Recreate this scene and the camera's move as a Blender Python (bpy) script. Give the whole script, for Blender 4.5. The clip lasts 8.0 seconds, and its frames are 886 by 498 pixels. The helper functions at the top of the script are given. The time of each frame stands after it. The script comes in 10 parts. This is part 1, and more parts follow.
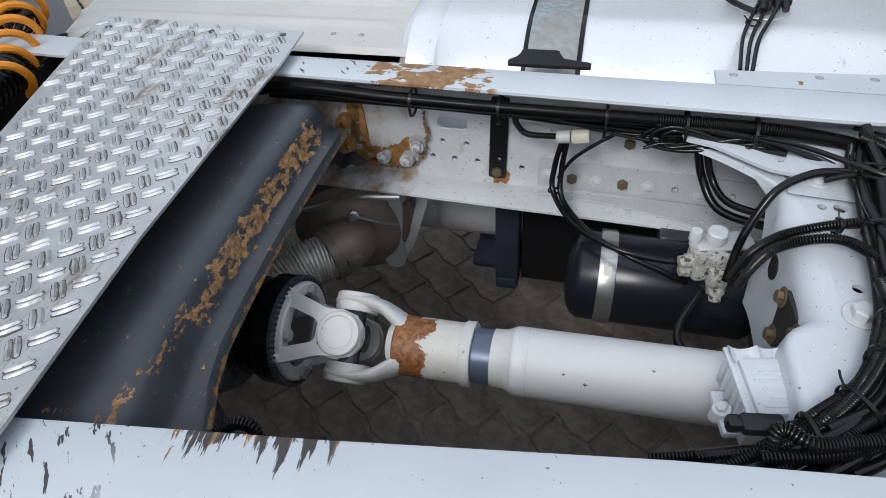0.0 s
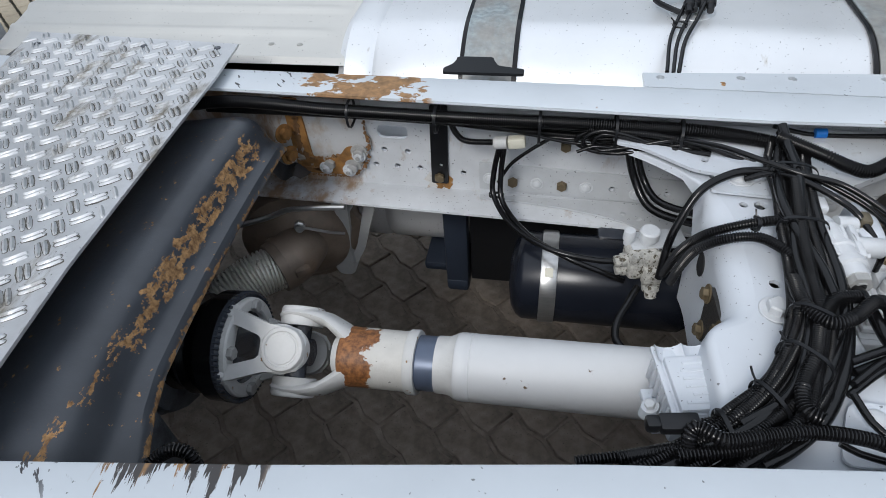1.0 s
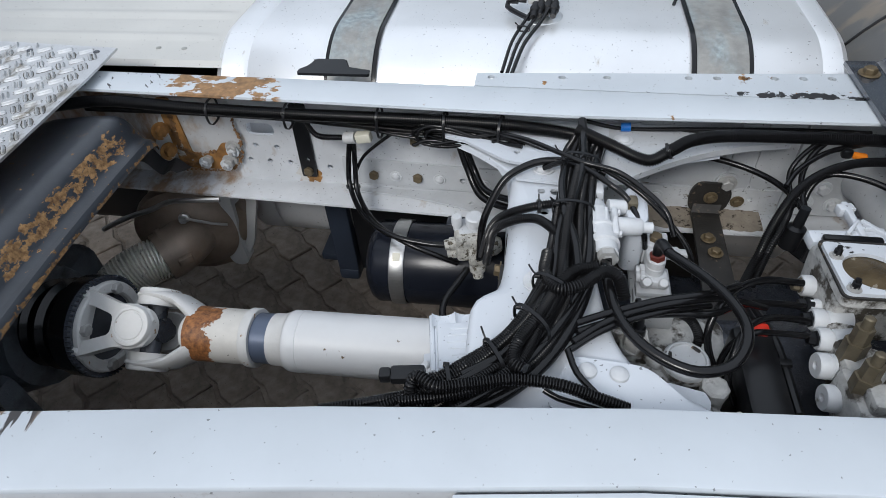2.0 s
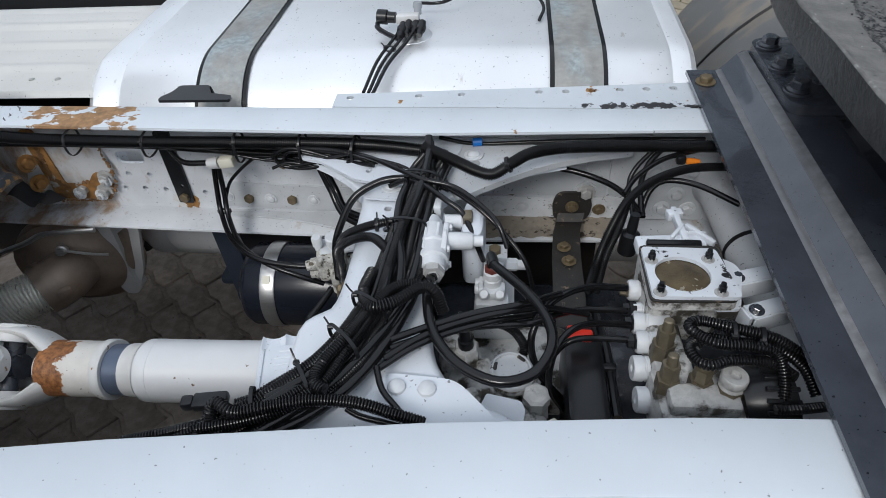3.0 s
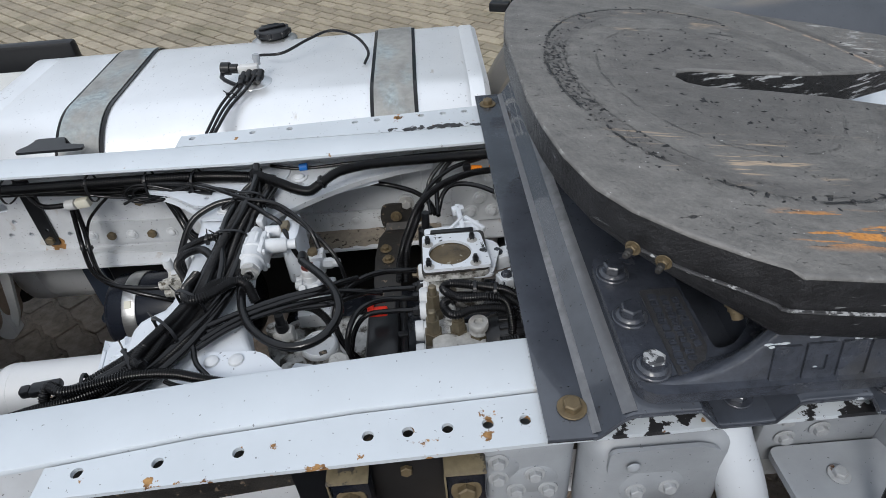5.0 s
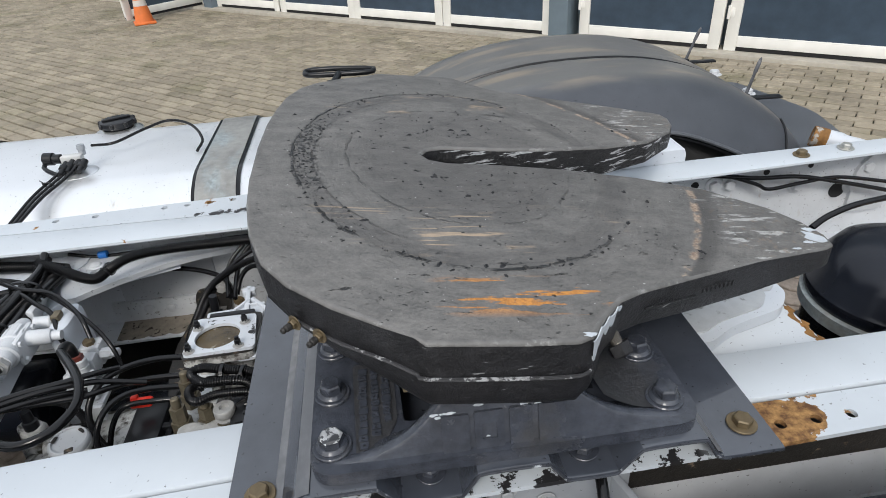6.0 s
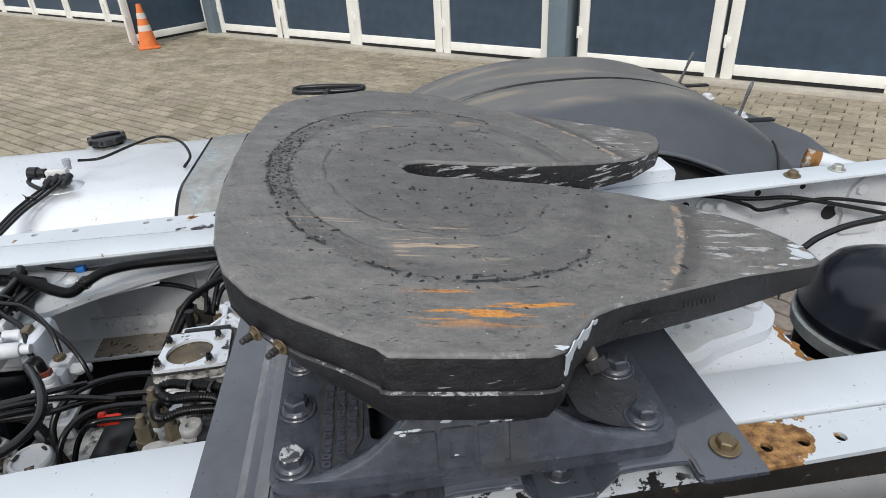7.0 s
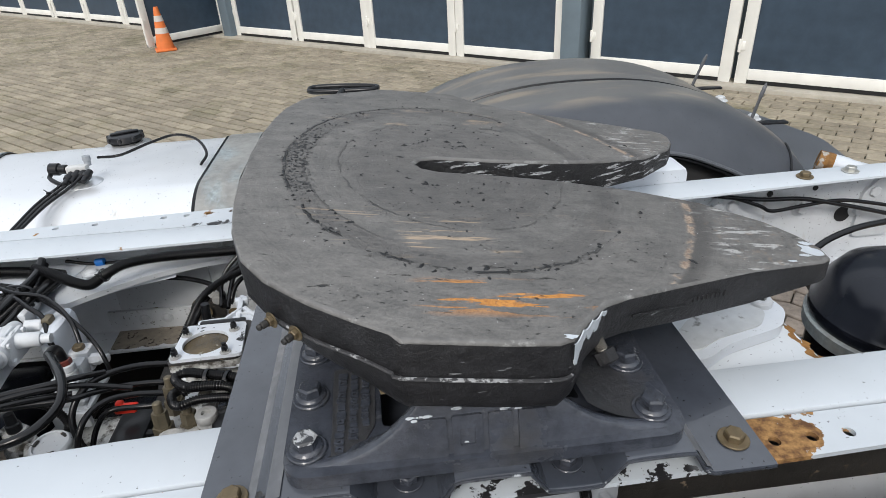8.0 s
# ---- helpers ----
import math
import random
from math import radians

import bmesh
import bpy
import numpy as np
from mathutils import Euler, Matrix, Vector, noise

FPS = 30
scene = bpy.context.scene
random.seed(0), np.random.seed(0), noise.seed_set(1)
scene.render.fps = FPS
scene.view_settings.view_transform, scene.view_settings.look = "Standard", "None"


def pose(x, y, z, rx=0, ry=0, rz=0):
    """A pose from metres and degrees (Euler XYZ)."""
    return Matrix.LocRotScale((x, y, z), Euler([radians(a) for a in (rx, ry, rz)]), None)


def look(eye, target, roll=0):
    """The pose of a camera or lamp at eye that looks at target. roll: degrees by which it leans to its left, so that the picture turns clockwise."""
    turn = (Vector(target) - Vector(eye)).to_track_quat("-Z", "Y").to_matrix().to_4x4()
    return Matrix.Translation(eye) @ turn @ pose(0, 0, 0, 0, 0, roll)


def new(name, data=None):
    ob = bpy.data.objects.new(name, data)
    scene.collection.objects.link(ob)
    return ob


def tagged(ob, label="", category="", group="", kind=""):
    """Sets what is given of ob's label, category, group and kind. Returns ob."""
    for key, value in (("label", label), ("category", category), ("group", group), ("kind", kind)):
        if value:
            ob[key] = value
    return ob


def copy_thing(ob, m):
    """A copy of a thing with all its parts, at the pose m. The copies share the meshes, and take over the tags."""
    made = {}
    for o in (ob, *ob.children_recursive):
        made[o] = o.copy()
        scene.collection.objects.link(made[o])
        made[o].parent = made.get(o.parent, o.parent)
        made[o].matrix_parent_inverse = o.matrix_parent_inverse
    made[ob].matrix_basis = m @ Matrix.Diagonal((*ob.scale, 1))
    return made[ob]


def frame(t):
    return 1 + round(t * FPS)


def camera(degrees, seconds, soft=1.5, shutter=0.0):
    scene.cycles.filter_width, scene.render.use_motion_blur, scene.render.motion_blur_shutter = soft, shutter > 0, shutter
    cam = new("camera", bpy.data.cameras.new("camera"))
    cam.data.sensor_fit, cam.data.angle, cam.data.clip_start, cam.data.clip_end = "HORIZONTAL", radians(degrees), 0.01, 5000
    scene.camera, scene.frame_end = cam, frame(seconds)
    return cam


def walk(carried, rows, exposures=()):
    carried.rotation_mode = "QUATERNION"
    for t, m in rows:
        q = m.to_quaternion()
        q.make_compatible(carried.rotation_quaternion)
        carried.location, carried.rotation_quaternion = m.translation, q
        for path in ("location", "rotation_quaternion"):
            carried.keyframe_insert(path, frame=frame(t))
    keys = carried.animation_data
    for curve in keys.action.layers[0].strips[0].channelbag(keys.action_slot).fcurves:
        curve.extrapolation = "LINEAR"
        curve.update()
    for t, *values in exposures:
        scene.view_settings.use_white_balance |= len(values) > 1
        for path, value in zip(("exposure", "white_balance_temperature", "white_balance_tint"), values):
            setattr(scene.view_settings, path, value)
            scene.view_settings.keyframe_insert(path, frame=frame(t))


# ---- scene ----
cam = camera(72.5, 8.0, soft=0.5)
PATH = [
    (0, (0.121, -0.679, 1.549), (-0.3, 0.715, 0.178), -4.8),
    (0.5, (0.108, -0.656, 1.567), (-0.239, 0.739, 0.177), -4.8),
    (1, (0.169, -0.66, 1.574), (-0.15, 0.741, 0.183), -4.6),
    (1.5, (0.286, -0.69, 1.592), (-0.024, 0.704, 0.191), -4.7),
    (2, (0.475, -0.708, 1.603), (0.176, 0.703, 0.218), -4.4),
    (2.2, (0.572, -0.699, 1.604), (0.263, 0.715, 0.224), -4.9),
    (3.3, (0.698, -0.679, 1.602), (0.533, 0.786, 0.25), -4.6),
    (3.5, (0.695, -0.676, 1.6), (0.562, 0.794, 0.25), -4.5),
    (4, (0.691, -0.701, 1.609), (0.62, 0.786, 0.273), -4.3),
    (4.5, (0.755, -0.787, 1.623), (0.714, 0.724, 0.314), -4.4),
    (5, (0.935, -0.889, 1.662), (0.935, 0.661, 0.399), -4.7),
    (5.2, (1.034, -0.916, 1.662), (1.073, 0.667, 0.44), -4.7),
    (6.3, (1.297, -0.921, 1.619), (1.488, 0.794, 0.608), -3.4),
    (6.5, (1.302, -0.919, 1.613), (1.494, 0.804, 0.617), -3.3),
    (7, (1.306, -0.914, 1.602), (1.484, 0.821, 0.625), -3.1),
    (7.5, (1.304, -0.92, 1.597), (1.465, 0.822, 0.628), -3.1),
    (8, (1.302, -0.933, 1.596), (1.445, 0.813, 0.631), -3.1),
]
LIGHT = [(0.0, 0.19, 6250, 10), (2.0, 0.22, 6250, 10), (3.5, 0.22, 6250, 10), (5.0, 0.25, 6350, 10), (6.5, 0.44, 6550, 10), (8.0, 0.44, 6550, 10)]
walk(cam, [(t, look(eye, target, roll)) for t, eye, target, roll in PATH], LIGHT)


# ---- world and light ----
world = bpy.data.worlds.new("sky")
scene.world = world
world.use_nodes = True
_nt = world.node_tree
_sky = _nt.nodes.new("ShaderNodeTexSky")
_sky.sky_type = "NISHITA"
_sky.sun_disc = False
_sky.sun_elevation = radians(44)
_sky.sun_rotation = radians(200)
_sky.air_density, _sky.dust_density, _sky.ozone_density = 1.0, 4.0, 1.0
# overcast: three times as bright overhead as at the horizon
_co = _nt.nodes.new("ShaderNodeTexCoord")
_up = _nt.nodes.new("ShaderNodeSeparateXYZ")
_nt.links.new(_co.outputs["Generated"], _up.inputs[0])
_grad = _nt.nodes.new("ShaderNodeMapRange")
_nt.links.new(_up.outputs[2], _grad.inputs[0])
for _k, _v in enumerate((0.0, 1.0, 0.72, 1.12)):
    _grad.inputs[_k + 1].default_value = _v
_cloud = _nt.nodes.new("ShaderNodeMix")
_cloud.data_type, _cloud.blend_type = "RGBA", "MULTIPLY"
_cloud.inputs[0].default_value = 1.0
_cloud.inputs[6].default_value = (9.0, 9.6, 10.4, 1.0)
_nt.links.new(_grad.outputs[0], _cloud.inputs[7])
_mix = _nt.nodes.new("ShaderNodeMix")
_mix.data_type = "RGBA"
_mix.inputs[0].default_value = 0.75
_nt.links.new(_cloud.outputs[2], _mix.inputs[7])
_nt.links.new(_sky.outputs[0], _mix.inputs[6])
_nt.links.new(_mix.outputs[2], _nt.nodes["Background"].inputs[0])
_nt.nodes["Background"].inputs[1].default_value = 0.10
sun = new("sun", bpy.data.lights.new("sun", "SUN"))
sun.data.energy, sun.data.angle, sun.data.color = 1.35, radians(18), (1.0, 0.97, 0.92)
sun.matrix_world = look((-1.6, -6.2, 7.0), (0.8, 0.6, 0))


# ---- materials ----
def material(name, base, rough=0.5, metal=0.0, var=0.15, scale=30.0, bump=0.1, bump_scale=120.0,
             patch=None, patch_scale=9.0, patch_at=0.62, patch_soft=0.03, patch_rough=0.85, specks=0.0,
             stretch=(1, 1, 1), patch_stretch=(1, 1, 1), coat=0.0):
    """A painted, cast or moulded surface: grain, broad stains, and if asked patches of another colour (rust, bare paint)."""
    m = bpy.data.materials.new(name)
    m.use_nodes = True
    nt = m.node_tree
    n, l = nt.nodes, nt.links
    b = n["Principled BSDF"]
    co = n.new("ShaderNodeTexCoord")
    mp = n.new("ShaderNodeMapping")
    mp.inputs["Scale"].default_value = stretch
    l.new(co.outputs["Object"], mp.inputs[0])

    def tex(s, detail=6.0, rough_=0.6, src=mp):
        t = n.new("ShaderNodeTexNoise")
        t.inputs["Scale"].default_value, t.inputs["Detail"].default_value = s, detail
        t.inputs["Roughness"].default_value = rough_
        l.new(src.outputs[0], t.inputs["Vector"])
        return t

    def ramp(t, a, b_, ca=(0, 0, 0, 1), cb=(1, 1, 1, 1)):
        r = n.new("ShaderNodeValToRGB")
        r.color_ramp.elements[0].position, r.color_ramp.elements[1].position = a, b_
        r.color_ramp.elements[0].color, r.color_ramp.elements[1].color = ca, cb
        l.new(t.outputs[0], r.inputs[0])
        return r

    def blend(fac, a, b_, kind="MIX"):
        x = n.new("ShaderNodeMix")
        x.data_type, x.blend_type = "RGBA", kind
        for sock, v in ((x.inputs[0], fac), (x.inputs[6], a), (x.inputs[7], b_)):
            if hasattr(v, "is_output"):
                l.new(v, sock)
            else:
                sock.default_value = v
        return x.outputs[2]

    big, fine = tex(scale * 0.13, 4), tex(scale, 8)
    col = (*base, 1)
    dark = tuple(max(0, c * (1 - var * 1.6)) for c in base) + (1,)
    lite = tuple(min(1, c * (1 + var)) for c in base) + (1,)
    c1 = ramp(big, 0.3, 0.7, dark, lite)
    c2 = ramp(fine, 0.3, 0.7, dark, lite)
    out = blend(0.5, c1.outputs[0], c2.outputs[0])
    rough_out = None
    if specks:
        sp = ramp(tex(170, 2, 0.5), 0.725 - specks, 0.735 - specks)
        out = blend(sp.outputs[0], out, tuple(c * 0.35 for c in base) + (1,))
    rg = n.new("ShaderNodeMapRange")
    rg.inputs[3].default_value, rg.inputs[4].default_value = rough * 0.8, min(1, rough * 1.25)
    l.new(fine.outputs[0], rg.inputs[0])
    rough_out = rg.outputs[0]
    height = fine.outputs[0]
    metal_out = metal
    if patch:
        mp2 = n.new("ShaderNodeMapping")
        mp2.inputs["Scale"].default_value = patch_stretch
        l.new(co.outputs["Object"], mp2.inputs[0])
        pt = ramp(tex(patch_scale, 9, 0.62, mp2), patch_at, patch_at + patch_soft)
        pc = ramp(tex(scale * 1.7, 6), 0.35, 0.7, tuple(c * 0.45 for c in patch) + (1,), (*patch, 1))
        out = blend(pt.outputs[0], out, pc.outputs[0])
        mr = n.new("ShaderNodeMix")
        l.new(pt.outputs[0], mr.inputs[0])
        l.new(rg.outputs[0], mr.inputs[2])
        mr.inputs[3].default_value = patch_rough
        rough_out = mr.outputs[0]
        if metal:
            mm = n.new("ShaderNodeMix")
            l.new(pt.outputs[0], mm.inputs[0])
            mm.inputs[2].default_value, mm.inputs[3].default_value = metal, 0.0
            metal_out = mm.outputs[0]
    l.new(out, b.inputs["Base Color"])
    l.new(rough_out, b.inputs["Roughness"])
    if hasattr(metal_out, "is_output"):
        l.new(metal_out, b.inputs["Metallic"])
    else:
        b.inputs["Metallic"].default_value = metal_out
    b.inputs["Coat Weight"].default_value = coat
    bt = tex(bump_scale, 8, 0.7)
    bp = n.new("ShaderNodeBump")
    bp.inputs["Strength"].default_value, bp.inputs["Distance"].default_value = bump, 0.004
    l.new(bt.outputs[0], bp.inputs["Height"])
    l.new(bp.outputs[0], b.inputs["Normal"])
    return m


M = {
    "white": material("white_paint", (0.575, 0.61, 0.655), 0.42, var=0.05, scale=9, bump=0.04, bump_scale=60, specks=0.015),
    "white_dirty": material("white_paint_dusty", (0.51, 0.53, 0.55), 0.5, var=0.12, scale=14, bump=0.06, specks=0.03,
                            patch=(0.30, 0.25, 0.19), patch_scale=14, patch_at=0.64, patch_soft=0.2),
    "white_rust": material("white_paint_rusting", (0.60, 0.635, 0.67), 0.42, var=0.06, scale=9, bump=0.05, specks=0.01,
                           patch=(0.36, 0.19, 0.07), patch_scale=5, patch_at=0.68),
    "cast_white": material("painted_casting", (0.50, 0.52, 0.535), 0.55, var=0.12, scale=40, bump=0.35, bump_scale=220,
                           patch=(0.11, 0.10, 0.085), patch_scale=30, patch_at=0.635, patch_soft=0.12),
    "crusty": material("corroded_casting", (0.52, 0.51, 0.47), 0.8, var=0.4, scale=160, bump=1.0, bump_scale=200,
                       patch=(0.14, 0.12, 0.085), patch_scale=110, patch_at=0.54, patch_soft=0.05),
    "tank": material("tank_paint", (0.80, 0.82, 0.84), 0.30, metal=0.5, var=0.05, scale=8, bump=0.08, bump_scale=14, specks=0.012,
                     patch=(0.50, 0.46, 0.40), patch_scale=16, patch_at=0.66, patch_soft=0.12, patch_rough=0.6, patch_stretch=(2.2, 0.6, 0.6)),
    "cover": material("grey_white_panel", (0.58, 0.58, 0.555), 0.5, var=0.07, scale=5, bump=0.05, specks=0.01),
    "strap": material("galvanised_strap", (0.31, 0.31, 0.295), 0.5, metal=0.3, var=0.3, scale=40, bump=0.3, bump_scale=120,
                      patch=(0.40, 0.48, 0.51), patch_scale=11, patch_at=0.47, patch_soft=0.22, patch_rough=0.5, patch_stretch=(1, 0.5, 1)),
    "alu": material("tread_plate_aluminium", (0.62, 0.63, 0.64), 0.40, metal=0.66, var=0.14, scale=26, bump=0.14, bump_scale=60, specks=0.02,
                    patch=(0.26, 0.24, 0.20), patch_scale=12, patch_at=0.545, patch_soft=0.12, patch_rough=0.7, patch_stretch=(1.7, 0.5, 1)),
    "dark_rust": material("dark_paint_rusting", (0.042, 0.045, 0.05), 0.42, var=0.25, scale=18, bump=0.12, bump_scale=50,
                          patch=(0.42, 0.20, 0.075), patch_scale=9, patch_at=0.66),
    "dark": material("dark_grey_paint", (0.052, 0.059, 0.074), 0.20, var=0.28, scale=16, bump=0.14, bump_scale=40, specks=0.02, coat=0.9),
    "dark_cast": material("dark_painted_casting", (0.046, 0.052, 0.067), 0.22, var=0.35, scale=60, bump=0.7, bump_scale=45, coat=0.5,
                          patch=(0.070, 0.068, 0.066), patch_scale=9, patch_at=0.55, patch_soft=0.2, patch_rough=0.6),
    "plastic": material("black_plastic", (0.009, 0.0095, 0.011), 0.30, var=0.2, scale=40, bump=0.02),
    "conduit": material("black_corrugated_plastic", (0.008, 0.008, 0.0088), 0.24, var=0.3, scale=60, bump=0.0),
    "rubber": material("black_rubber", (0.0065, 0.0065, 0.0072), 0.16, var=0.3, scale=30, bump=0.03),
    "black_paint": material("black_paint", (0.010, 0.012, 0.018), 0.22, var=0.2, scale=10, bump=0.03),
    "navy": material("dark_blue_plastic", (0.02, 0.028, 0.045), 0.5, var=0.2, scale=12),
    "zinc": material("zinc_bolt", (0.50, 0.50, 0.47), 0.42, metal=0.7, var=0.2, scale=70, bump=0.1),
    "bolt_white": material("painted_bolt", (0.58, 0.60, 0.62), 0.45, var=0.1, scale=60, bump=0.05),
    "bolt_brown": material("yellowed_bolt", (0.17, 0.13, 0.075), 0.5, metal=0.35, var=0.35, scale=60, bump=0.2),
    "rust": material("rust", (0.23, 0.12, 0.05), 0.9, var=0.4, scale=45, bump=0.6, bump_scale=180,
                     patch=(0.10, 0.045, 0.02), patch_scale=30, patch_at=0.55, patch_soft=0.1),
    "brass": material("dirty_brass", (0.17, 0.145, 0.10), 0.5, metal=0.5, var=0.3, scale=60, bump=0.15),
    "steel": material("steel", (0.55, 0.55, 0.54), 0.3, metal=0.9, var=0.15, scale=40, bump=0.05, stretch=(1, 1, 8)),
    "exhaust": material("scorched_exhaust", (0.36, 0.285, 0.225), 0.5, metal=0.45, var=0.35, scale=14, bump=0.15,
                        patch=(0.22, 0.12, 0.06), patch_scale=7, patch_at=0.55, patch_soft=0.2),
    "bracket": material("grey_bracket", (0.52, 0.525, 0.52), 0.5, var=0.15, scale=12, bump=0.05),
    "seal": material("blue_grey_sleeve", (0.10, 0.125, 0.18), 0.35, metal=0.3, var=0.1, scale=20, bump=0.02),
    "orange": material("orange_cable", (0.85, 0.30, 0.02), 0.4, var=0.1, scale=20, bump=0.02),
    "red": material("red_plastic", (0.75, 0.035, 0.015), 0.35, var=0.08, scale=20, bump=0.02),
    "blue": material("blue_clip", (0.01, 0.16, 0.55), 0.4, var=0.08, scale=20, bump=0.02),
    "amber": material("amber_plastic", (0.75, 0.22, 0.02), 0.25, var=0.1, scale=20, bump=0.02),
    "cream": material("cream_plastic", (0.62, 0.60, 0.50), 0.45, var=0.08, scale=20, bump=0.02),
    "tyre": material("tyre_rubber", (0.025, 0.025, 0.025), 0.7, var=0.3, scale=20, bump=0.1),
    "mudguard": material("grey_mudguard_plastic", (0.092, 0.100, 0.113), 0.36, var=0.18, scale=12, bump=0.10, specks=0.01,
                         patch=(0.20, 0.16, 0.12), patch_scale=4, patch_at=0.68, patch_soft=0.2, patch_rough=0.6),
    "door_panel": material("blue_grey_door_panel", (0.040, 0.064, 0.095), 0.40, var=0.25, scale=7, bump=0.03, specks=0.0),
    "door_frame": material("cream_door_frame", (0.84, 0.83, 0.78), 0.5, var=0.08, scale=5, bump=0.03,
                           patch=(0.35, 0.30, 0.24), patch_scale=7, patch_at=0.72, patch_soft=0.1),
    "pilaster": material("blue_grey_render", (0.16, 0.21, 0.25), 0.7, var=0.12, scale=6, bump=0.1),
    "sill": material("concrete_sill", (0.42, 0.39, 0.33), 0.85, var=0.2, scale=14, bump=0.3),
    # near-black; on the hole discs it stands in for the shade inside
    "gap": material("dark_gap", (0.012, 0.012, 0.013), 0.9, var=0.2, scale=10),
    "dark_rust2": material("dirty_dark_steel", (0.026, 0.024, 0.022), 0.55, var=0.4, scale=40, bump=0.4,
                           patch=(0.22, 0.17, 0.12), patch_scale=60, patch_at=0.61, patch_soft=0.05),
    "bracket_rust": material("white_bracket_rusting", (0.56, 0.55, 0.53), 0.5, var=0.1, scale=20, bump=0.25, bump_scale=120,
                             patch=(0.34, 0.17, 0.05), patch_scale=18, patch_at=0.46, patch_soft=0.06),
    "white_stained": material("white_paint_rust_stained", (0.50, 0.51, 0.52), 0.5, var=0.12, scale=14, bump=0.08, specks=0.01,
                              patch=(0.42, 0.26, 0.11), patch_scale=9, patch_at=0.53, patch_soft=0.16, patch_rough=0.8, patch_stretch=(1, 1, 0.6)),
    "white_flaked": material("flaking_white_paint", (0.60, 0.635, 0.68), 0.42, var=0.06, scale=9, bump=0.12, bump_scale=60, specks=0.01,
                             patch=(0.018, 0.018, 0.02), patch_scale=22, patch_at=0.615, patch_soft=0.015, patch_rough=0.4),
    "foot_rust": material("orange_and_brown_rust", (0.33, 0.16, 0.045), 0.85, var=0.5, scale=50, bump=0.8, bump_scale=90,
                          patch=(0.50, 0.47, 0.42), patch_scale=26, patch_at=0.57, patch_soft=0.04, patch_rough=0.5),
    "grey_cast": material("grey_painted_casting", (0.31, 0.33, 0.355), 0.42, var=0.15, scale=14, bump=0.1, specks=0.01),
    "green": material("dark_green_plastic", (0.012, 0.05, 0.03), 0.4, var=0.2, scale=20),
    "cone": material("faded_cone", (0.75, 0.19, 0.045), 0.6, var=0.15, scale=12, bump=0.05),
    "cone_band": material("cone_band", (0.66, 0.60, 0.55), 0.6, var=0.15, scale=14, bump=0.05),
    "dirty_cast": material("soiled_casting", (0.50, 0.50, 0.485), 0.6, var=0.3, scale=60, bump=0.5, bump_scale=160,
                           patch=(0.09, 0.08, 0.065), patch_scale=26, patch_at=0.50, patch_soft=0.10),
    "dull_bolt": material("dull_painted_bolt", (0.42, 0.42, 0.41), 0.55, metal=0.2, var=0.25, scale=60, bump=0.2),
    "glass": material("grimy_sight_disc", (0.11, 0.082, 0.045), 0.15, metal=0.2, var=0.6, scale=24, bump=0.3,
                      patch=(0.40, 0.37, 0.30), patch_scale=22, patch_at=0.57, patch_soft=0.03),
}


for key in ("rubber", "conduit", "plastic", "black_paint"):
    M[key].node_tree.nodes["Principled BSDF"].inputs["Specular IOR Level"].default_value = 0.36

# ---- mesh helpers ----
def finish(bm, mat, smooth=35):
    bmesh.ops.recalc_face_normals(bm, faces=bm.faces[:])
    me = bpy.data.meshes.new("mesh")
    for f in bm.faces:
        f.smooth = smooth > 0
    for e in bm.edges:
        if len(e.link_faces) == 2 and e.calc_face_angle(0) > radians(smooth):
            e.smooth = False
    bm.to_mesh(me)
    bm.free()
    me.materials.append(mat if not isinstance(mat, str) else M[mat])
    return me


def part(name, bm, mat, parent, label=""):
    me = bm if isinstance(bm, bpy.types.Mesh) else finish(bm, mat)
    ob = new(name, me)
    ob.parent = parent
    return tagged(ob, label)


def thing(name, label, category, group="", kind="", at=(0, 0, 0)):
    ob = new(name)
    ob.empty_display_size = 0.05
    ob.location = at
    return tagged(ob, label, category, group, kind)


def solo(name, bm, mat, label, category, group="", kind=""):
    ob = new(name, bm if isinstance(bm, bpy.types.Mesh) else finish(bm, mat))
    return tagged(ob, label, category, group, kind)


def box(bm, c, s, m=None, bevel=0.0, seg=2):
    r = bmesh.ops.create_cube(bm, size=1)
    vs = r["verts"]
    for v in vs:
        v.co = Vector((v.co.x * s[0], v.co.y * s[1], v.co.z * s[2]))
    if bevel:
        es = list({e for v in vs for e in v.link_edges})
        vs = bmesh.ops.bevel(bm, geom=es, offset=bevel, segments=seg, profile=0.5, affect="EDGES")["verts"]
        vs = list(set(vs))
    for v in vs:
        v.co = (m @ v.co if m else v.co) + Vector(c)
    return bm


def frame_of(d):
    d = Vector(d).normalized()
    u = d.cross(Vector((0, 0, 1)) if abs(d.z) < 0.95 else Vector((1, 0, 0))).normalized()
    return u, d.cross(u).normalized()


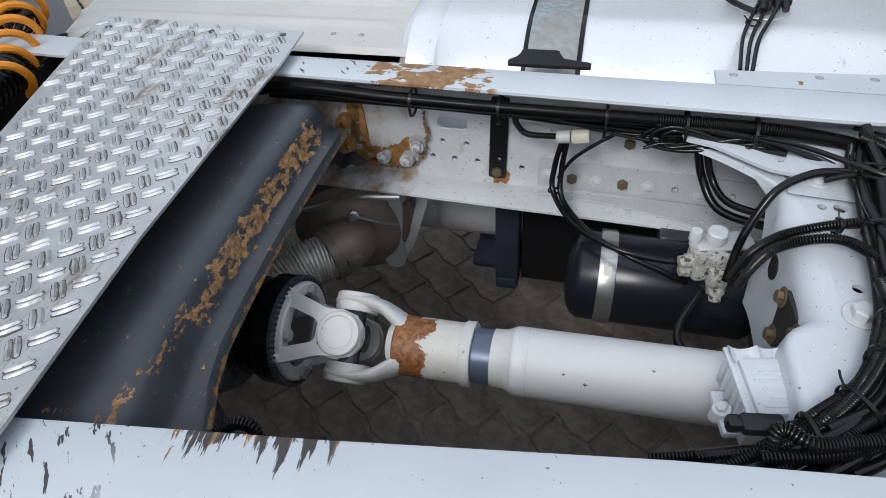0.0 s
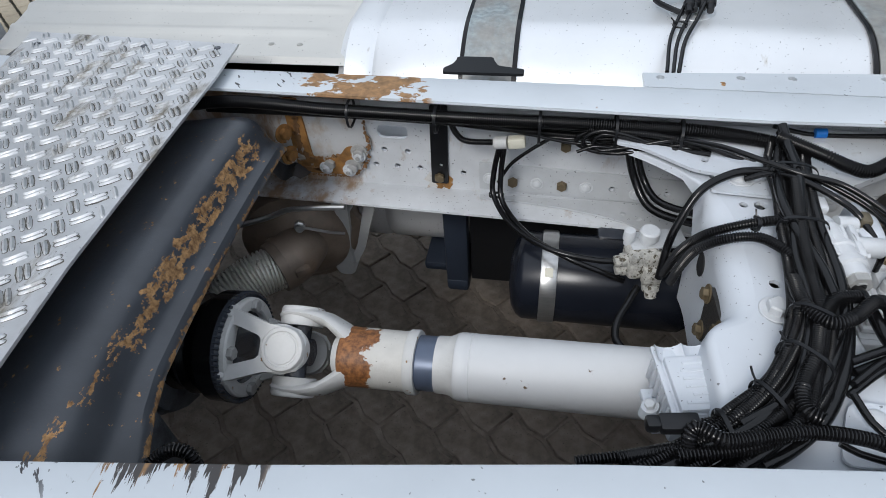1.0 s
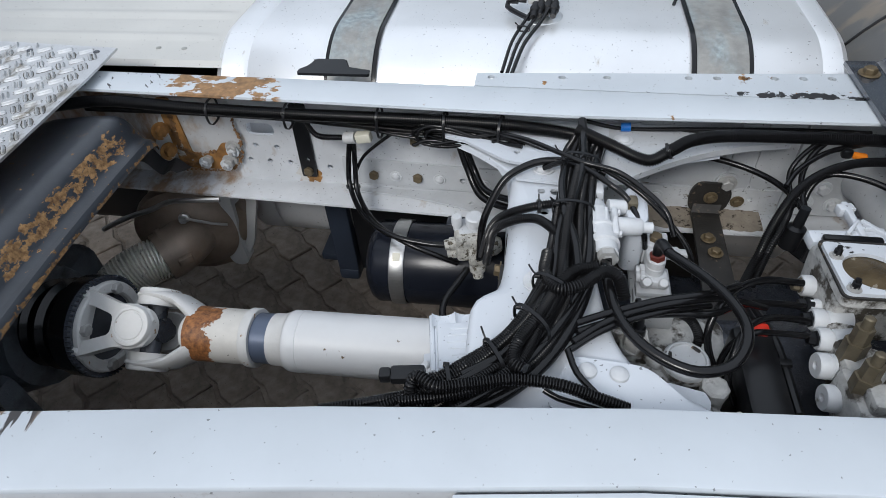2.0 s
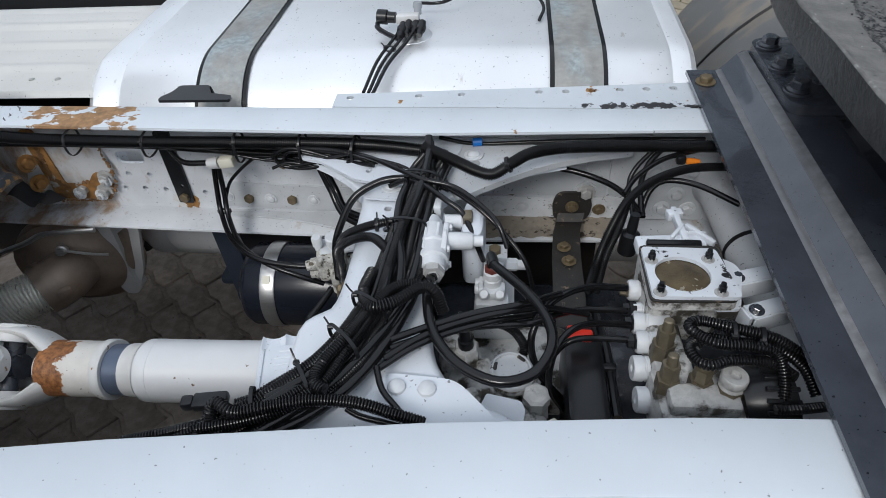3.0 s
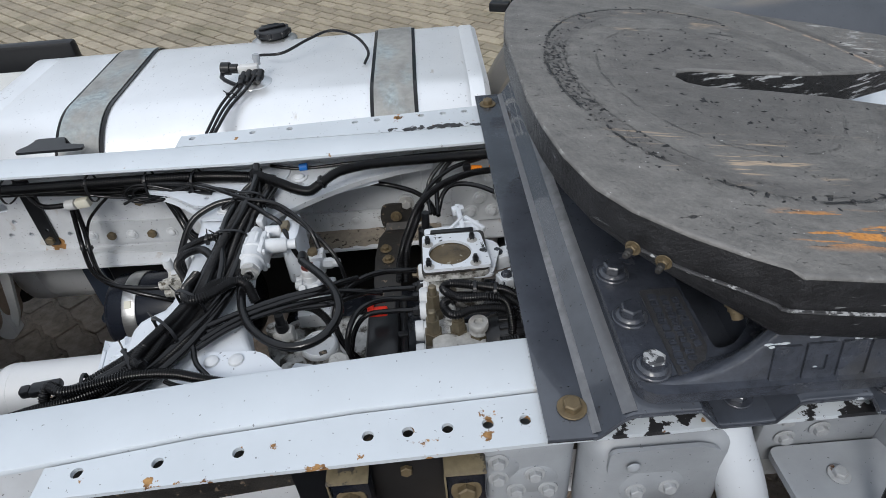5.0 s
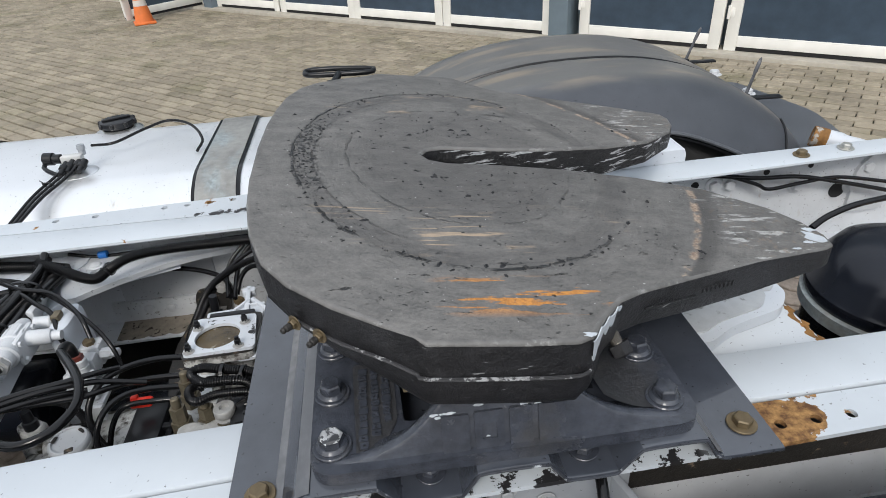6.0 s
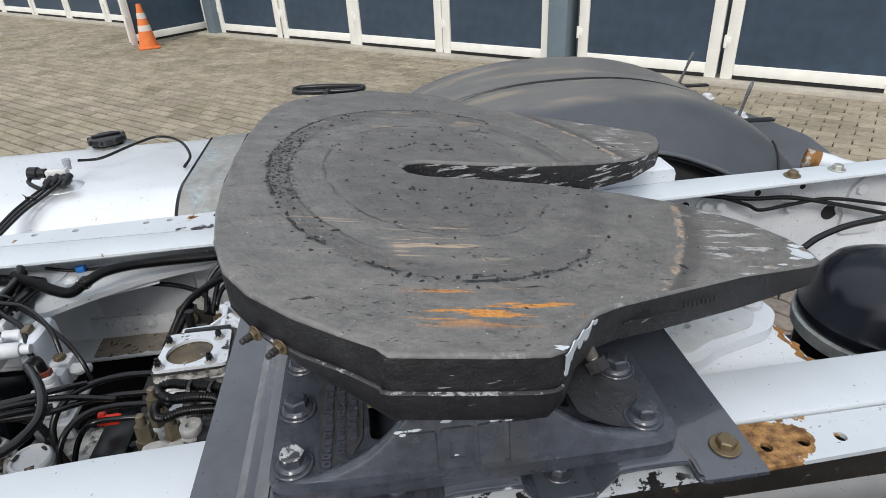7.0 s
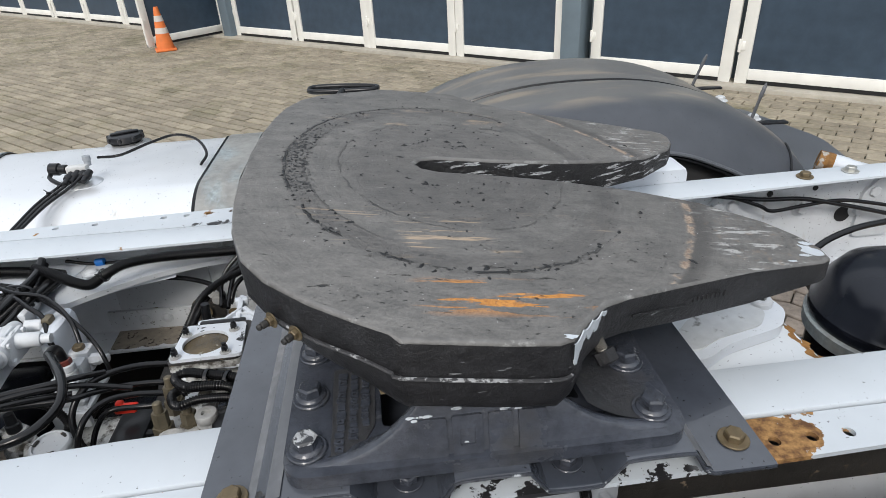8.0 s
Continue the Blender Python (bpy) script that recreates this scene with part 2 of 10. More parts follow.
def lathe(bm, p0, p1, profile, seg=24):
    """Turn a profile of (along 0..1, radius) round the line p0-p1."""
    p0, p1 = Vector(p0), Vector(p1)
    u, w = frame_of(p1 - p0)
    rings = []
    for a, r in profile:
        c = p0.lerp(p1, a)
        if r < 1e-5:
            rings.append([bm.verts.new(c)])
        else:
            rings.append([bm.verts.new(c + (u * math.cos(k * math.tau / seg) + w * math.sin(k * math.tau / seg)) * r) for k in range(seg)])
    for a, b in zip(rings, rings[1:]):
        for k in range(seg):
            k2 = (k + 1) % seg
            if len(a) == 1 and len(b) == 1:
                continue
            if len(a) == 1:
                bm.faces.new((a[0], b[k2], b[k]))
            elif len(b) == 1:
                bm.faces.new((a[k], a[k2], b[0]))
            else:
                bm.faces.new((a[k], a[k2], b[k2], b[k]))
    return bm


def cyl(bm, p0, p1, r, seg=20, bevel=0.0):
    L = (Vector(p1) - Vector(p0)).length
    b = min(bevel / L, 0.45) if bevel else 0
    prof = [(0, 0), (0, r - bevel), (b, r), (1 - b, r), (1, r - bevel), (1, 0)] if bevel else [(0, 0), (0, r), (1, r), (1, 0)]
    return lathe(bm, p0, p1, prof, seg)


def spline(pts, step):
    """Points along a smooth curve through pts, about step apart."""
    P = [Vector(p) for p in pts]
    P = [P[0] * 2 - P[1]] + P + [P[-1] * 2 - P[-2]]
    out = []
    for i in range(1, len(P) - 2):
        a, b, c, d = P[i - 1:i + 3]
        n = max(2, int((c - b).length / step))
        for k in range(n):
            t = k / n
            out.append(0.5 * (2 * b + (c - a) * t + (2 * a - 5 * b + 4 * c - d) * t * t + (3 * b - a - 3 * c + d) * t ** 3))
    out.append(P[-2])
    return out


def sweep(bm, pts, r, seg=8, step=0.012, ribs=0.0, depth=0.24):
    """A hose through pts. ribs: pitch of the corrugation in metres, or 0 for a smooth hose."""
    line = spline(pts, ribs / 3 if ribs else step)
    t0 = (line[1] - line[0]).normalized()
    u, _ = frame_of(t0)
    rings = []
    for i, p in enumerate(line):
        t = (line[min(i + 1, len(line) - 1)] - line[max(i - 1, 0)]).normalized()
        u = (u - t * u.dot(t)).normalized()
        w = t.cross(u)
        rr = r * (1 - depth if ribs and i % 3 == 2 else 1)
        rings.append([bm.verts.new(p + (u * math.cos(k * math.tau / seg) + w * math.sin(k * math.tau / seg)) * rr) for k in range(seg)])
    for a, b in zip(rings, rings[1:]):
        for k in range(seg):
            bm.faces.new((a[k], a[(k + 1) % seg], b[(k + 1) % seg], b[k]))
    bm.faces.new(rings[0])
    bm.faces.new(rings[-1])
    return bm


def circle(x, y, r, seg=14, sx=1.0):
    return [(x + r * sx * math.cos(k * math.tau / seg), y + r * math.sin(k * math.tau / seg)) for k in range(seg)]


def rounded(pts, r, seg=4):
    """The outline pts with its corners rounded by r."""
    out = []
    n = len(pts)
    for i in range(n):
        a, b, c = (Vector((*pts[(i + k) % n], 0)) for k in (-1, 0, 1))
        da, dc = (a - b), (c - b)
        k = min(r, da.length * 0.45, dc.length * 0.45)
        p, q = b + da.normalized() * k, b + dc.normalized() * k
        for s in range(seg + 1):
            t = s / seg
            v = p * (1 - t) ** 2 + b * 2 * t * (1 - t) + q * t * t
            out.append((v.x, v.y))
    return out


def plate(bm, outline, holes, thick, m=None, bevel=0.0):
    """A sheet in the xy plane from z = 0 down by thick, with holes through it, moved by m."""
    start = set(bm.verts)
    edges = []
    for loop in [outline, *holes]:
        vs = [bm.verts.new((x, y, 0)) for x, y in loop]
        edges += [bm.edges.new((vs[i], vs[(i + 1) % len(vs)])) for i in range(len(vs))]
    fs = [f for f in bmesh.ops.triangle_fill(bm, use_beauty=True, edges=edges)["geom"] if isinstance(f, bmesh.types.BMFace)]
    ex = bmesh.ops.extrude_face_region(bm, geom=fs)["geom"]
    for v in ex:
        if isinstance(v, bmesh.types.BMVert):
            v.co.z -= thick
    mine = [v for v in bm.verts if v not in start]
    if bevel:
        es = [e for e in {e for v in mine for e in v.link_edges} if len(e.link_faces) == 2 and e.calc_face_angle(0) > 1.2
              and abs(e.verts[0].co.z - e.verts[1].co.z) < 1e-6 and abs(e.verts[0].co.z) < 1e-6]
        bmesh.ops.bevel(bm, geom=es, offset=bevel, segments=2, profile=0.5, affect="EDGES", clamp_overlap=True)
        mine = [v for v in bm.verts if v not in start]
    if m:
        for v in mine:
            v.co = m @ v.co
    return bm


def strip(bm, rows, close=False, cap=False):
    """Skin the rows (equal lists of points) into one surface."""
    R = [[bm.verts.new(p) for p in row] for row in rows]
    for a, b in zip(R, R[1:]):
        for k in range(len(a) - (0 if close else 1)):
            k2 = (k + 1) % len(a)
            bm.faces.new((a[k], a[k2], b[k2], b[k]))
    if cap:
        bm.faces.new(R[0])
        bm.faces.new(R[-1])
    return bm


def along(table, x):
    """Straight-line reading of a table of (x, value)."""
    if x <= table[0][0]:
        return table[0][1]
    for (a, va), (b, vb) in zip(table, table[1:]):
        if x <= b:
            return va + (vb - va) * (x - a) / (b - a)
    return table[-1][1]


_bolts = {}


def bolt(parent, p, d, size=0.024, mat="bolt_white", washer=True, label="", domed=False, name="bolt"):
    """A hexagon bolt head with its washer at p, standing along d. size: across the corners."""
    key = (size, mat, washer, domed)
    if key not in _bolts:
        bm = bmesh.new()
        h = size * 0.42
        if washer:
            cyl(bm, (0, 0, 0), (0, 0, size * 0.12), size * 0.78, 18, size * 0.03)
        b0 = size * 0.12 if washer else 0
        if domed:
            lathe(bm, (0, 0, b0), (0, 0, b0 + h * 0.7), [(0, size * 0.55), (0.5, size * 0.5), (0.9, size * 0.3), (1, 0)], 16)
        else:
            lathe(bm, (0, 0, b0), (0, 0, b0 + h), [(0, size * 0.5), (0.82, size * 0.5), (1, size * 0.42), (1, 0)], 6)
        _bolts[key] = finish(bm, mat, 30)
    ob = new(name, _bolts[key])
    ob.parent = parent
    q = Vector(d).to_track_quat("Z", "Y")
    ob.rotation_mode = "QUATERNION"
    ob.location, ob.rotation_quaternion = p, q
    return tagged(ob, label)


# ---- ground and yard ----
def paving_material(name, base, moss):
    m = material(name, base, 0.85, var=0.22, scale=22, bump=0.5, bump_scale=90, patch=moss, patch_scale=1.3, patch_at=0.5, patch_soft=0.3, patch_rough=0.95)
    nt = m.node_tree
    info = nt.nodes.new("ShaderNodeObjectInfo")
    geo = nt.nodes.new("ShaderNodeNewGeometry")
    add = nt.nodes.new("ShaderNodeMath")
    nt.links.new(info.outputs["Random"], add.inputs[0])
    nt.links.new(geo.outputs["Random Per Island"], add.inputs[1])
    fr = nt.nodes.new("ShaderNodeMath")
    fr.operation = "FRACT"
    nt.links.new(add.outputs[0], fr.inputs[0])
    mr = nt.nodes.new("ShaderNodeMapRange")
    mr.inputs[3].default_value, mr.inputs[4].default_value = 0.80, 1.16
    nt.links.new(fr.outputs[0], mr.inputs[0])
    b = nt.nodes["Principled BSDF"]
    src = b.inputs["Base Color"].links[0].from_socket
    mul = nt.nodes.new("ShaderNodeMix")
    mul.data_type, mul.blend_type = "RGBA", "MULTIPLY"
    mul.inputs[0].default_value = 1.0
    nt.links.new(src, mul.inputs[6])
    nt.links.new(mr.outputs[0], mul.inputs[7])
    nt.links.new(mul.outputs[2], b.inputs["Base Color"])
    return m


M["paver"] = paving_material("concrete_paver", (0.325, 0.282, 0.212), (0.235, 0.222, 0.125))
M["joint"] = material("joint_sand", (0.045, 0.042, 0.026), 0.95, var=0.4, scale=30, bump=0.4)

bm = bmesh.new()
bmesh.ops.create_grid(bm, x_segments=8, y_segments=8, size=300)
ground = solo("ground", bm, "joint", "dark sandy ground between the yard's concrete pavers", "ground", kind="structure")
ground.location.z = -0.022

# ---- truck frame lines: (x, y) along the rails ----
NEAR_IN = [(-1.6, -0.60), (-0.1, -0.412), (0.24, -0.364), (0.6, -0.323), (0.9, -0.300), (1.05, -0.294), (2.8, -0.285)]
NEAR_OUT = [(-1.6, -0.70), (-0.1, -0.510), (0.24, -0.462), (0.4, -0.442), (0.6, -0.414), (0.8, -0.397), (1.05, -0.386), (2.8, -0.38)]
FAR_IN = [(-1.6, 0.36), (-0.48, 0.318), (0.07, 0.296), (0.52, 0.278), (1.04, 0.286), (2.0, 0.284), (2.8, 0.32)]
FAR_OUT = [(-1.6, 0.46), (-0.5, 0.398), (0.15, 0.382), (0.9, 0.364), (1.05, 0.364), (2.03, 0.378), (2.8, 0.385)]
TOP, LOW = 1.0, 0.725


def rail(name, inner, outer, side, label, holes):
    """A channel rail: web on the outer side, a flange above and below. side: +1 far, -1 near."""
    ob = thing(name, label, "chassis rail", "chassis rails")
    xs = sorted({-1.6, 2.8, *[x for x, _ in inner], *[x for x, _ in outer]})
    for nm, z in (("top_flange", TOP), ("bottom_flange", LOW + 0.008)):
        bm = bmesh.new()
        rows = []
        for x in xs:
            a, b = along(inner, x), along(outer, x)
            e = 0.003 * side
            rows.append([(x, a, z - 0.006), (x, a + e * 0.3, z - 0.001), (x, a + e, z), (x, b - 2 * e, z), (x, b - e * 0.6, z - 0.0012), (x, b, z - 0.004),
                         (x, b, z - 0.009), (x, a + e, z - 0.009)])
        strip(bm, rows, close=True, cap=True)
        part(nm, bm, "white_rail" if nm == "top_flange" else "white_web", ob)
    bm = bmesh.new()
    outline = [(x, TOP - 0.009) for x in xs] + [(x, LOW + 0.008) for x in reversed(xs)]
    plate(bm, outline, holes, 0.008)
    for v in bm.verts:
        d = v.co.z
        v.co = Vector((v.co.x, along(outer, v.co.x) - side * (0.0005 - d if side < 0 else 0.0085 + d), v.co.y))
    part("web", bm, "white_web", ob)
    return ob


def slot(x, z, w, h):
    return rounded([(x - w / 2, z - h / 2), (x + w / 2, z - h / 2), (x + w / 2, z + h / 2), (x - w / 2, z + h / 2)], h * 0.48, 4)


def web_material():
    """Dusty white paint, with brown stains that have run down round the front end bracket."""
    m = material("white_web_stained", (0.60, 0.62, 0.645), 0.5, var=0.12, scale=14, bump=0.06, specks=0.03,
                 patch=(0.30, 0.25, 0.19), patch_scale=14, patch_at=0.64, patch_soft=0.2)
    n, l = m.node_tree.nodes, m.node_tree.links
    b = n["Principled BSDF"]
    co, sep = n.new("ShaderNodeTexCoord"), n.new("ShaderNodeSeparateXYZ")
    l.new(co.outputs["Object"], sep.inputs[0])
    mp, t = n.new("ShaderNodeMapping"), n.new("ShaderNodeTexNoise")
    mp.inputs["Scale"].default_value = (1.6, 1, 0.7)
    l.new(co.outputs["Object"], mp.inputs[0])
    l.new(mp.outputs[0], t.inputs["Vector"])
    t.inputs["Scale"].default_value, t.inputs["Detail"].default_value, t.inputs["Roughness"].default_value = 13, 8, 0.65
    near = n.new("ShaderNodeMapRange")
    for k, v in enumerate((-0.30, -0.16, 0.22, 0.0)):
        near.inputs[k + 1].default_value = v
    l.new(sep.outputs[0], near.inputs[0])
    add = n.new("ShaderNodeMath")
    l.new(t.outputs[0], add.inputs[0])
    l.new(near.outputs[0], add.inputs[1])
    cut = n.new("ShaderNodeMapRange")
    for k, v in enumerate((0.62, 0.80, 0.0, 0.85)):
        cut.inputs[k + 1].default_value = v
    l.new(add.outputs[0], cut.inputs[0])
    x = n.new("ShaderNodeMix")
    x.data_type = "RGBA"
    l.new(cut.outputs[0], x.inputs[0])
    l.new(b.inputs["Base Color"].links[0].from_socket, x.inputs[6])
    x.inputs[7].default_value = (0.27, 0.155, 0.065, 1)
    l.new(x.outputs[2], b.inputs["Base Color"])
    return m


def flange_material():
    """White paint, chipped through to brown primer and rust where things have rubbed on the flange."""
    m = material("white_flange_paint", (0.535, 0.578, 0.618), 0.42, var=0.05, scale=9, bump=0.05, bump_scale=60, specks=0.004)
    nt = m.node_tree
    n, l = nt.nodes, nt.links
    b = n["Principled BSDF"]
    co = n.new("ShaderNodeTexCoord")
    sep = n.new("ShaderNodeSeparateXYZ")
    l.new(co.outputs["Object"], sep.inputs[0])

    def mapped(v, a, b_, c, d):
        r = n.new("ShaderNodeMapRange")
        r.interpolation_type = "SMOOTHSTEP"
        l.new(v, r.inputs[0])
        for i, k in enumerate((a, b_, c, d)):
            r.inputs[i + 1].default_value = k
        return r.outputs[0]

    def op(kind, a, c):
        x = n.new("ShaderNodeMath")
        x.operation = kind
        for s, v in zip(x.inputs, (a, c)):
            if hasattr(v, "is_output"):
                l.new(v, s)
            else:
                s.default_value = v
        return x.outputs[0]

    def zone(x0, x1, far, soft=0.02):
        z = op("MULTIPLY", mapped(sep.outputs[0], x0 - soft, x0 + soft, 0, 1), mapped(sep.outputs[0], x1 - soft, x1 + soft, 1, 0))
        return op("MULTIPLY", z, mapped(sep.outputs[1], -0.02, 0.02, 0 if far else 1, 1 if far else 0))

    def noise_(scale, stretch, detail=8):
        mp = n.new("ShaderNodeMapping")
        mp.inputs["Scale"].default_value = stretch
        l.new(co.outputs["Object"], mp.inputs[0])
        t = n.new("ShaderNodeTexNoise")
        t.inputs["Scale"].default_value, t.inputs["Detail"].default_value, t.inputs["Roughness"].default_value = scale, detail, 0.6
        l.new(mp.outputs[0], t.inputs["Vector"])
        return t.outputs[0]

    def put(col, mask, rough):
        src = b.inputs["Base Color"].links[0].from_socket
        x = n.new("ShaderNodeMix")
        x.data_type = "RGBA"
        l.new(mask, x.inputs[0])
        l.new(src, x.inputs[6])
        if hasattr(col, "is_output"):
            l.new(col, x.inputs[7])
        else:
            x.inputs[7].default_value = (*col, 1)
        l.new(x.outputs[2], b.inputs["Base Color"])
        rs = b.inputs["Roughness"].links[0].from_socket
        y = n.new("ShaderNodeMix")
        l.new(mask, y.inputs[0])
        l.new(rs, y.inputs[2])
        y.inputs[3].default_value = rough
        l.new(y.outputs[0], b.inputs["Roughness"])

    n1 = noise_(11, (1, 1.3, 1))
    fine = noise_(60, (1, 1, 1))
    rc = n.new("ShaderNodeValToRGB")
    rc.color_ramp.elements[0].position, rc.color_ramp.elements[1].position = 0.35, 0.65
    rc.color_ramp.elements[0].color, rc.color_ramp.elements[1].color = (0.19, 0.115, 0.06, 1), (0.36, 0.21, 0.10, 1)
    l.new(fine, rc.inputs[0])
    # the big patch near the gearbox, spots further back
    big = mapped(op("ADD", op("MULTIPLY", zone(-0.29, -0.10, True, 0.085), 0.21), noise_(18, (1, 1.6, 1))), 0.60, 0.63, 0, 1)
    big = op("MULTIPLY", big, zone(-0.34, -0.05, True, 0.01))
    spots = op("MULTIPLY", zone(0.0, 1.02, True), mapped(noise_(26, (1, 1, 1)), 0.675, 0.70, 0, 1))
    put(rc.outputs[0], op("MAXIMUM", big, spots), 0.85)
    # near rail: long scraped drips of brown and black at the front, rust beyond the coupling
    inset = op("SUBTRACT", op("ADD", -0.3995, op("MULTIPLY", sep.outputs[0], 0.1253)), sep.outputs[1])
    skew = n.new("ShaderNodeCombineXYZ")
    l.new(op("ADD", sep.outputs[0], op("MULTIPLY", sep.outputs[1], 0.10)), skew.inputs[0])
    l.new(op("MULTIPLY", sep.outputs[1], 0.10), skew.inputs[1])
    drip = n.new("ShaderNodeTexNoise")
    drip.inputs["Scale"].default_value, drip.inputs["Detail"].default_value, drip.inputs["Roughness"].default_value = 85, 7, 0.65
    l.new(skew.outputs[0], drip.inputs["Vector"])
    z2 = zone(-0.262, -0.085, False, 0.006)
    torn = op("MULTIPLY", z2, mapped(op("SUBTRACT", drip.outputs[0], op("MULTIPLY", inset, 4.6)), 0.425, 0.433, 0, 1))
    tone = n.new("ShaderNodeTexNoise")
    tone.inputs["Scale"].default_value, tone.inputs["Detail"].default_value = 24, 4
    l.new(skew.outputs[0], tone.inputs["Vector"])
    put(rc.outputs[0], torn, 0.8)
    put((0.055, 0.052, 0.052), op("MULTIPLY", torn, mapped(tone.outputs[0], 0.45, 0.49, 0, 1)), 0.6)
    put(rc.outputs[0], op("MULTIPLY", zone(1.05, 2.2, False), mapped(noise_(13, (1, 1, 1)), 0.62, 0.66, 0, 1)), 0.85)
    scrib = n.new("ShaderNodeCombineXYZ")
    l.new(op("ADD", sep.outputs[0], op("MULTIPLY", sep.outputs[1], 0.8)), scrib.inputs[0])
    l.new(op("MULTIPLY", op("SUBTRACT", sep.outputs[1], op("MULTIPLY", sep.outputs[0], 0.6)), 0.3), scrib.inputs[1])
    sn = n.new("ShaderNodeTexNoise")
    sn.inputs["Scale"].default_value, sn.inputs["Detail"].default_value = 75, 5
    l.new(scrib.outputs[0], sn.inputs["Vector"])
    put((0.05, 0.05, 0.055), op("MULTIPLY", zone(-0.50, -0.33, True), mapped(sn.outputs[0], 0.63, 0.65, 0, 1)), 0.5)
    put((0.05, 0.05, 0.055), op("MULTIPLY", zone(-0.46, -0.30, False, 0.03), mapped(sn.outputs[0], 0.60, 0.62, 0, 1)), 0.6)
    # thin dark scratches all over
    put((0.10, 0.10, 0.11), mapped(noise_(70, (0.35, 1.6, 1), 4), 0.735, 0.75, 0, 1), 0.5)
    return m


M["white_rail"] = flange_material()
M["white_web"] = web_material()

far_holes = [slot(-0.157, 0.874, 0.066, 0.032)]
far_holes += [circle(x, z, 0.0065, 10) for x, z in ((-0.18, 0.829), (-0.128, 0.827), (-0.204, 0.788), (-0.155, 0.787), (-0.104, 0.786), (-0.008, 0.78),
                                                   (0.305, 0.768), (0.415, 0.766), (0.46, 0.83))]
far_rail = rail("chassis_rail", FAR_IN, FAR_OUT, 1, "white painted steel chassis rail with rust patches, along the fuel tank", far_holes)
rail("chassis_rail", NEAR_IN, NEAR_OUT, -1, "white painted steel chassis rail with scraped brown paint", [])
for x, z in ((-0.235, 0.823), (-0.307, 0.789), (-0.255, 0.783)):
    bolt(far_rail, (x, along(FAR_OUT, x) - 0.016, z), (0, -1, 0), 0.025, "dull_bolt")
for x, z, mt in ((0.203, 0.866, "bolt_brown"), (0.099, 0.771, "bolt_brown"), (0.202, 0.770, "bolt_brown"), (-0.06, 0.769, "bolt_brown")):
    bolt(far_rail, (x, along(FAR_OUT, x) - (0.009 if z > 0.8 else 0.014), z), (0, -1, 0), 0.023, mt, washer=False)
for x, z in ((0.049, 0.775), (0.150, 0.770), (0.252, 0.769), (0.354, 0.762), (0.670, 0.769), (0.722, 0.768), (0.66, 0.93), (0.55, 0.90)):
    bolt(far_rail, (x, along(FAR_OUT, x) - (0.014 if x < 0.4 else 0.0165 if z < 0.8 else 0.009), z), (0, -1, 0), 0.0185, "bolt_white", domed=x < 0.8)


def holed_strip(bm, inner, outer, x0, x1, holes, r, thick, z):
    """A flat strip between two lines with round holes: each hole is ringed by its own square of the strip. The wear layer is 1 at hole rims."""
    wear = bm.verts.layers.float.new("wear")
    square = [(-1 + k / 2, -1) for k in range(4)] + [(1, -1 + k / 2) for k in range(4)] + [(1 - k / 2, 1) for k in range(4)] + [(-1, 1 - k / 2) for k in range(4)]
    row = lambda x, v: along(inner, x) + (along(outer, x) - along(inner, x)) * (v + 1) / 2
    xs = sorted({x0, x1, *[x0 + (x1 - x0) * k / 40 for k in range(41)]})
    c = 0.0215
    xs = [x for x in xs if all(abs(x - hx) > c + 0.003 for hx, _ in holes)] + [hx + q * c for hx, _ in holes for q in (-1, 1)]
    xs.sort()
    for a, b in zip(xs, xs[1:]):
        if any(abs((a + b) / 2 - hx) < 0.004 for hx, _ in holes):
            continue
        for v0, v1 in ((-1, -0.5), (-0.5, 0), (0, 0.5), (0.5, 1)):
            vs = [bm.verts.new((x, row(x, v), z)) for x, v in ((a, v0), (b, v0), (b, v1), (a, v1))]
            for q, v in zip(vs, (v0, v0, v1, v1)):
                q[wear] = 0.55 if v == 1 else 0.0
            bm.faces.new(vs)
    for hx, hy in holes:
        levels = []
        for k, (rr, wv) in enumerate(((r, 1.0), (r * 1.45, 0.62), (None, 0.0))):
            ring = []
            for u, v in square:
                d = math.hypot(u, v)
                p = (hx + rr * u / d, hy + rr * v / d * (1 if along(outer, hx) > along(inner, hx) else -1), z) if rr else (hx + c * u, row(hx + c * u, v), z)
                q = bm.verts.new(p)
                q[wear] = wv if rr else (0.55 if v == 1 else 0.0)
                ring.append(q)
            levels.append(ring)
        for A, B in zip(levels, levels[1:]):
            for k in range(16):
                bm.faces.new((A[k], A[(k + 1) % 16], B[(k + 1) % 16], B[k]))
    bmesh.ops.remove_doubles(bm, verts=bm.verts[:], dist=0.0003)
    ex = bmesh.ops.extrude_face_region(bm, geom=bm.faces[:])["geom"]
    for v in ex:
        if isinstance(v, bmesh.types.BMVert):
            v.co.z -= thick
    return bm


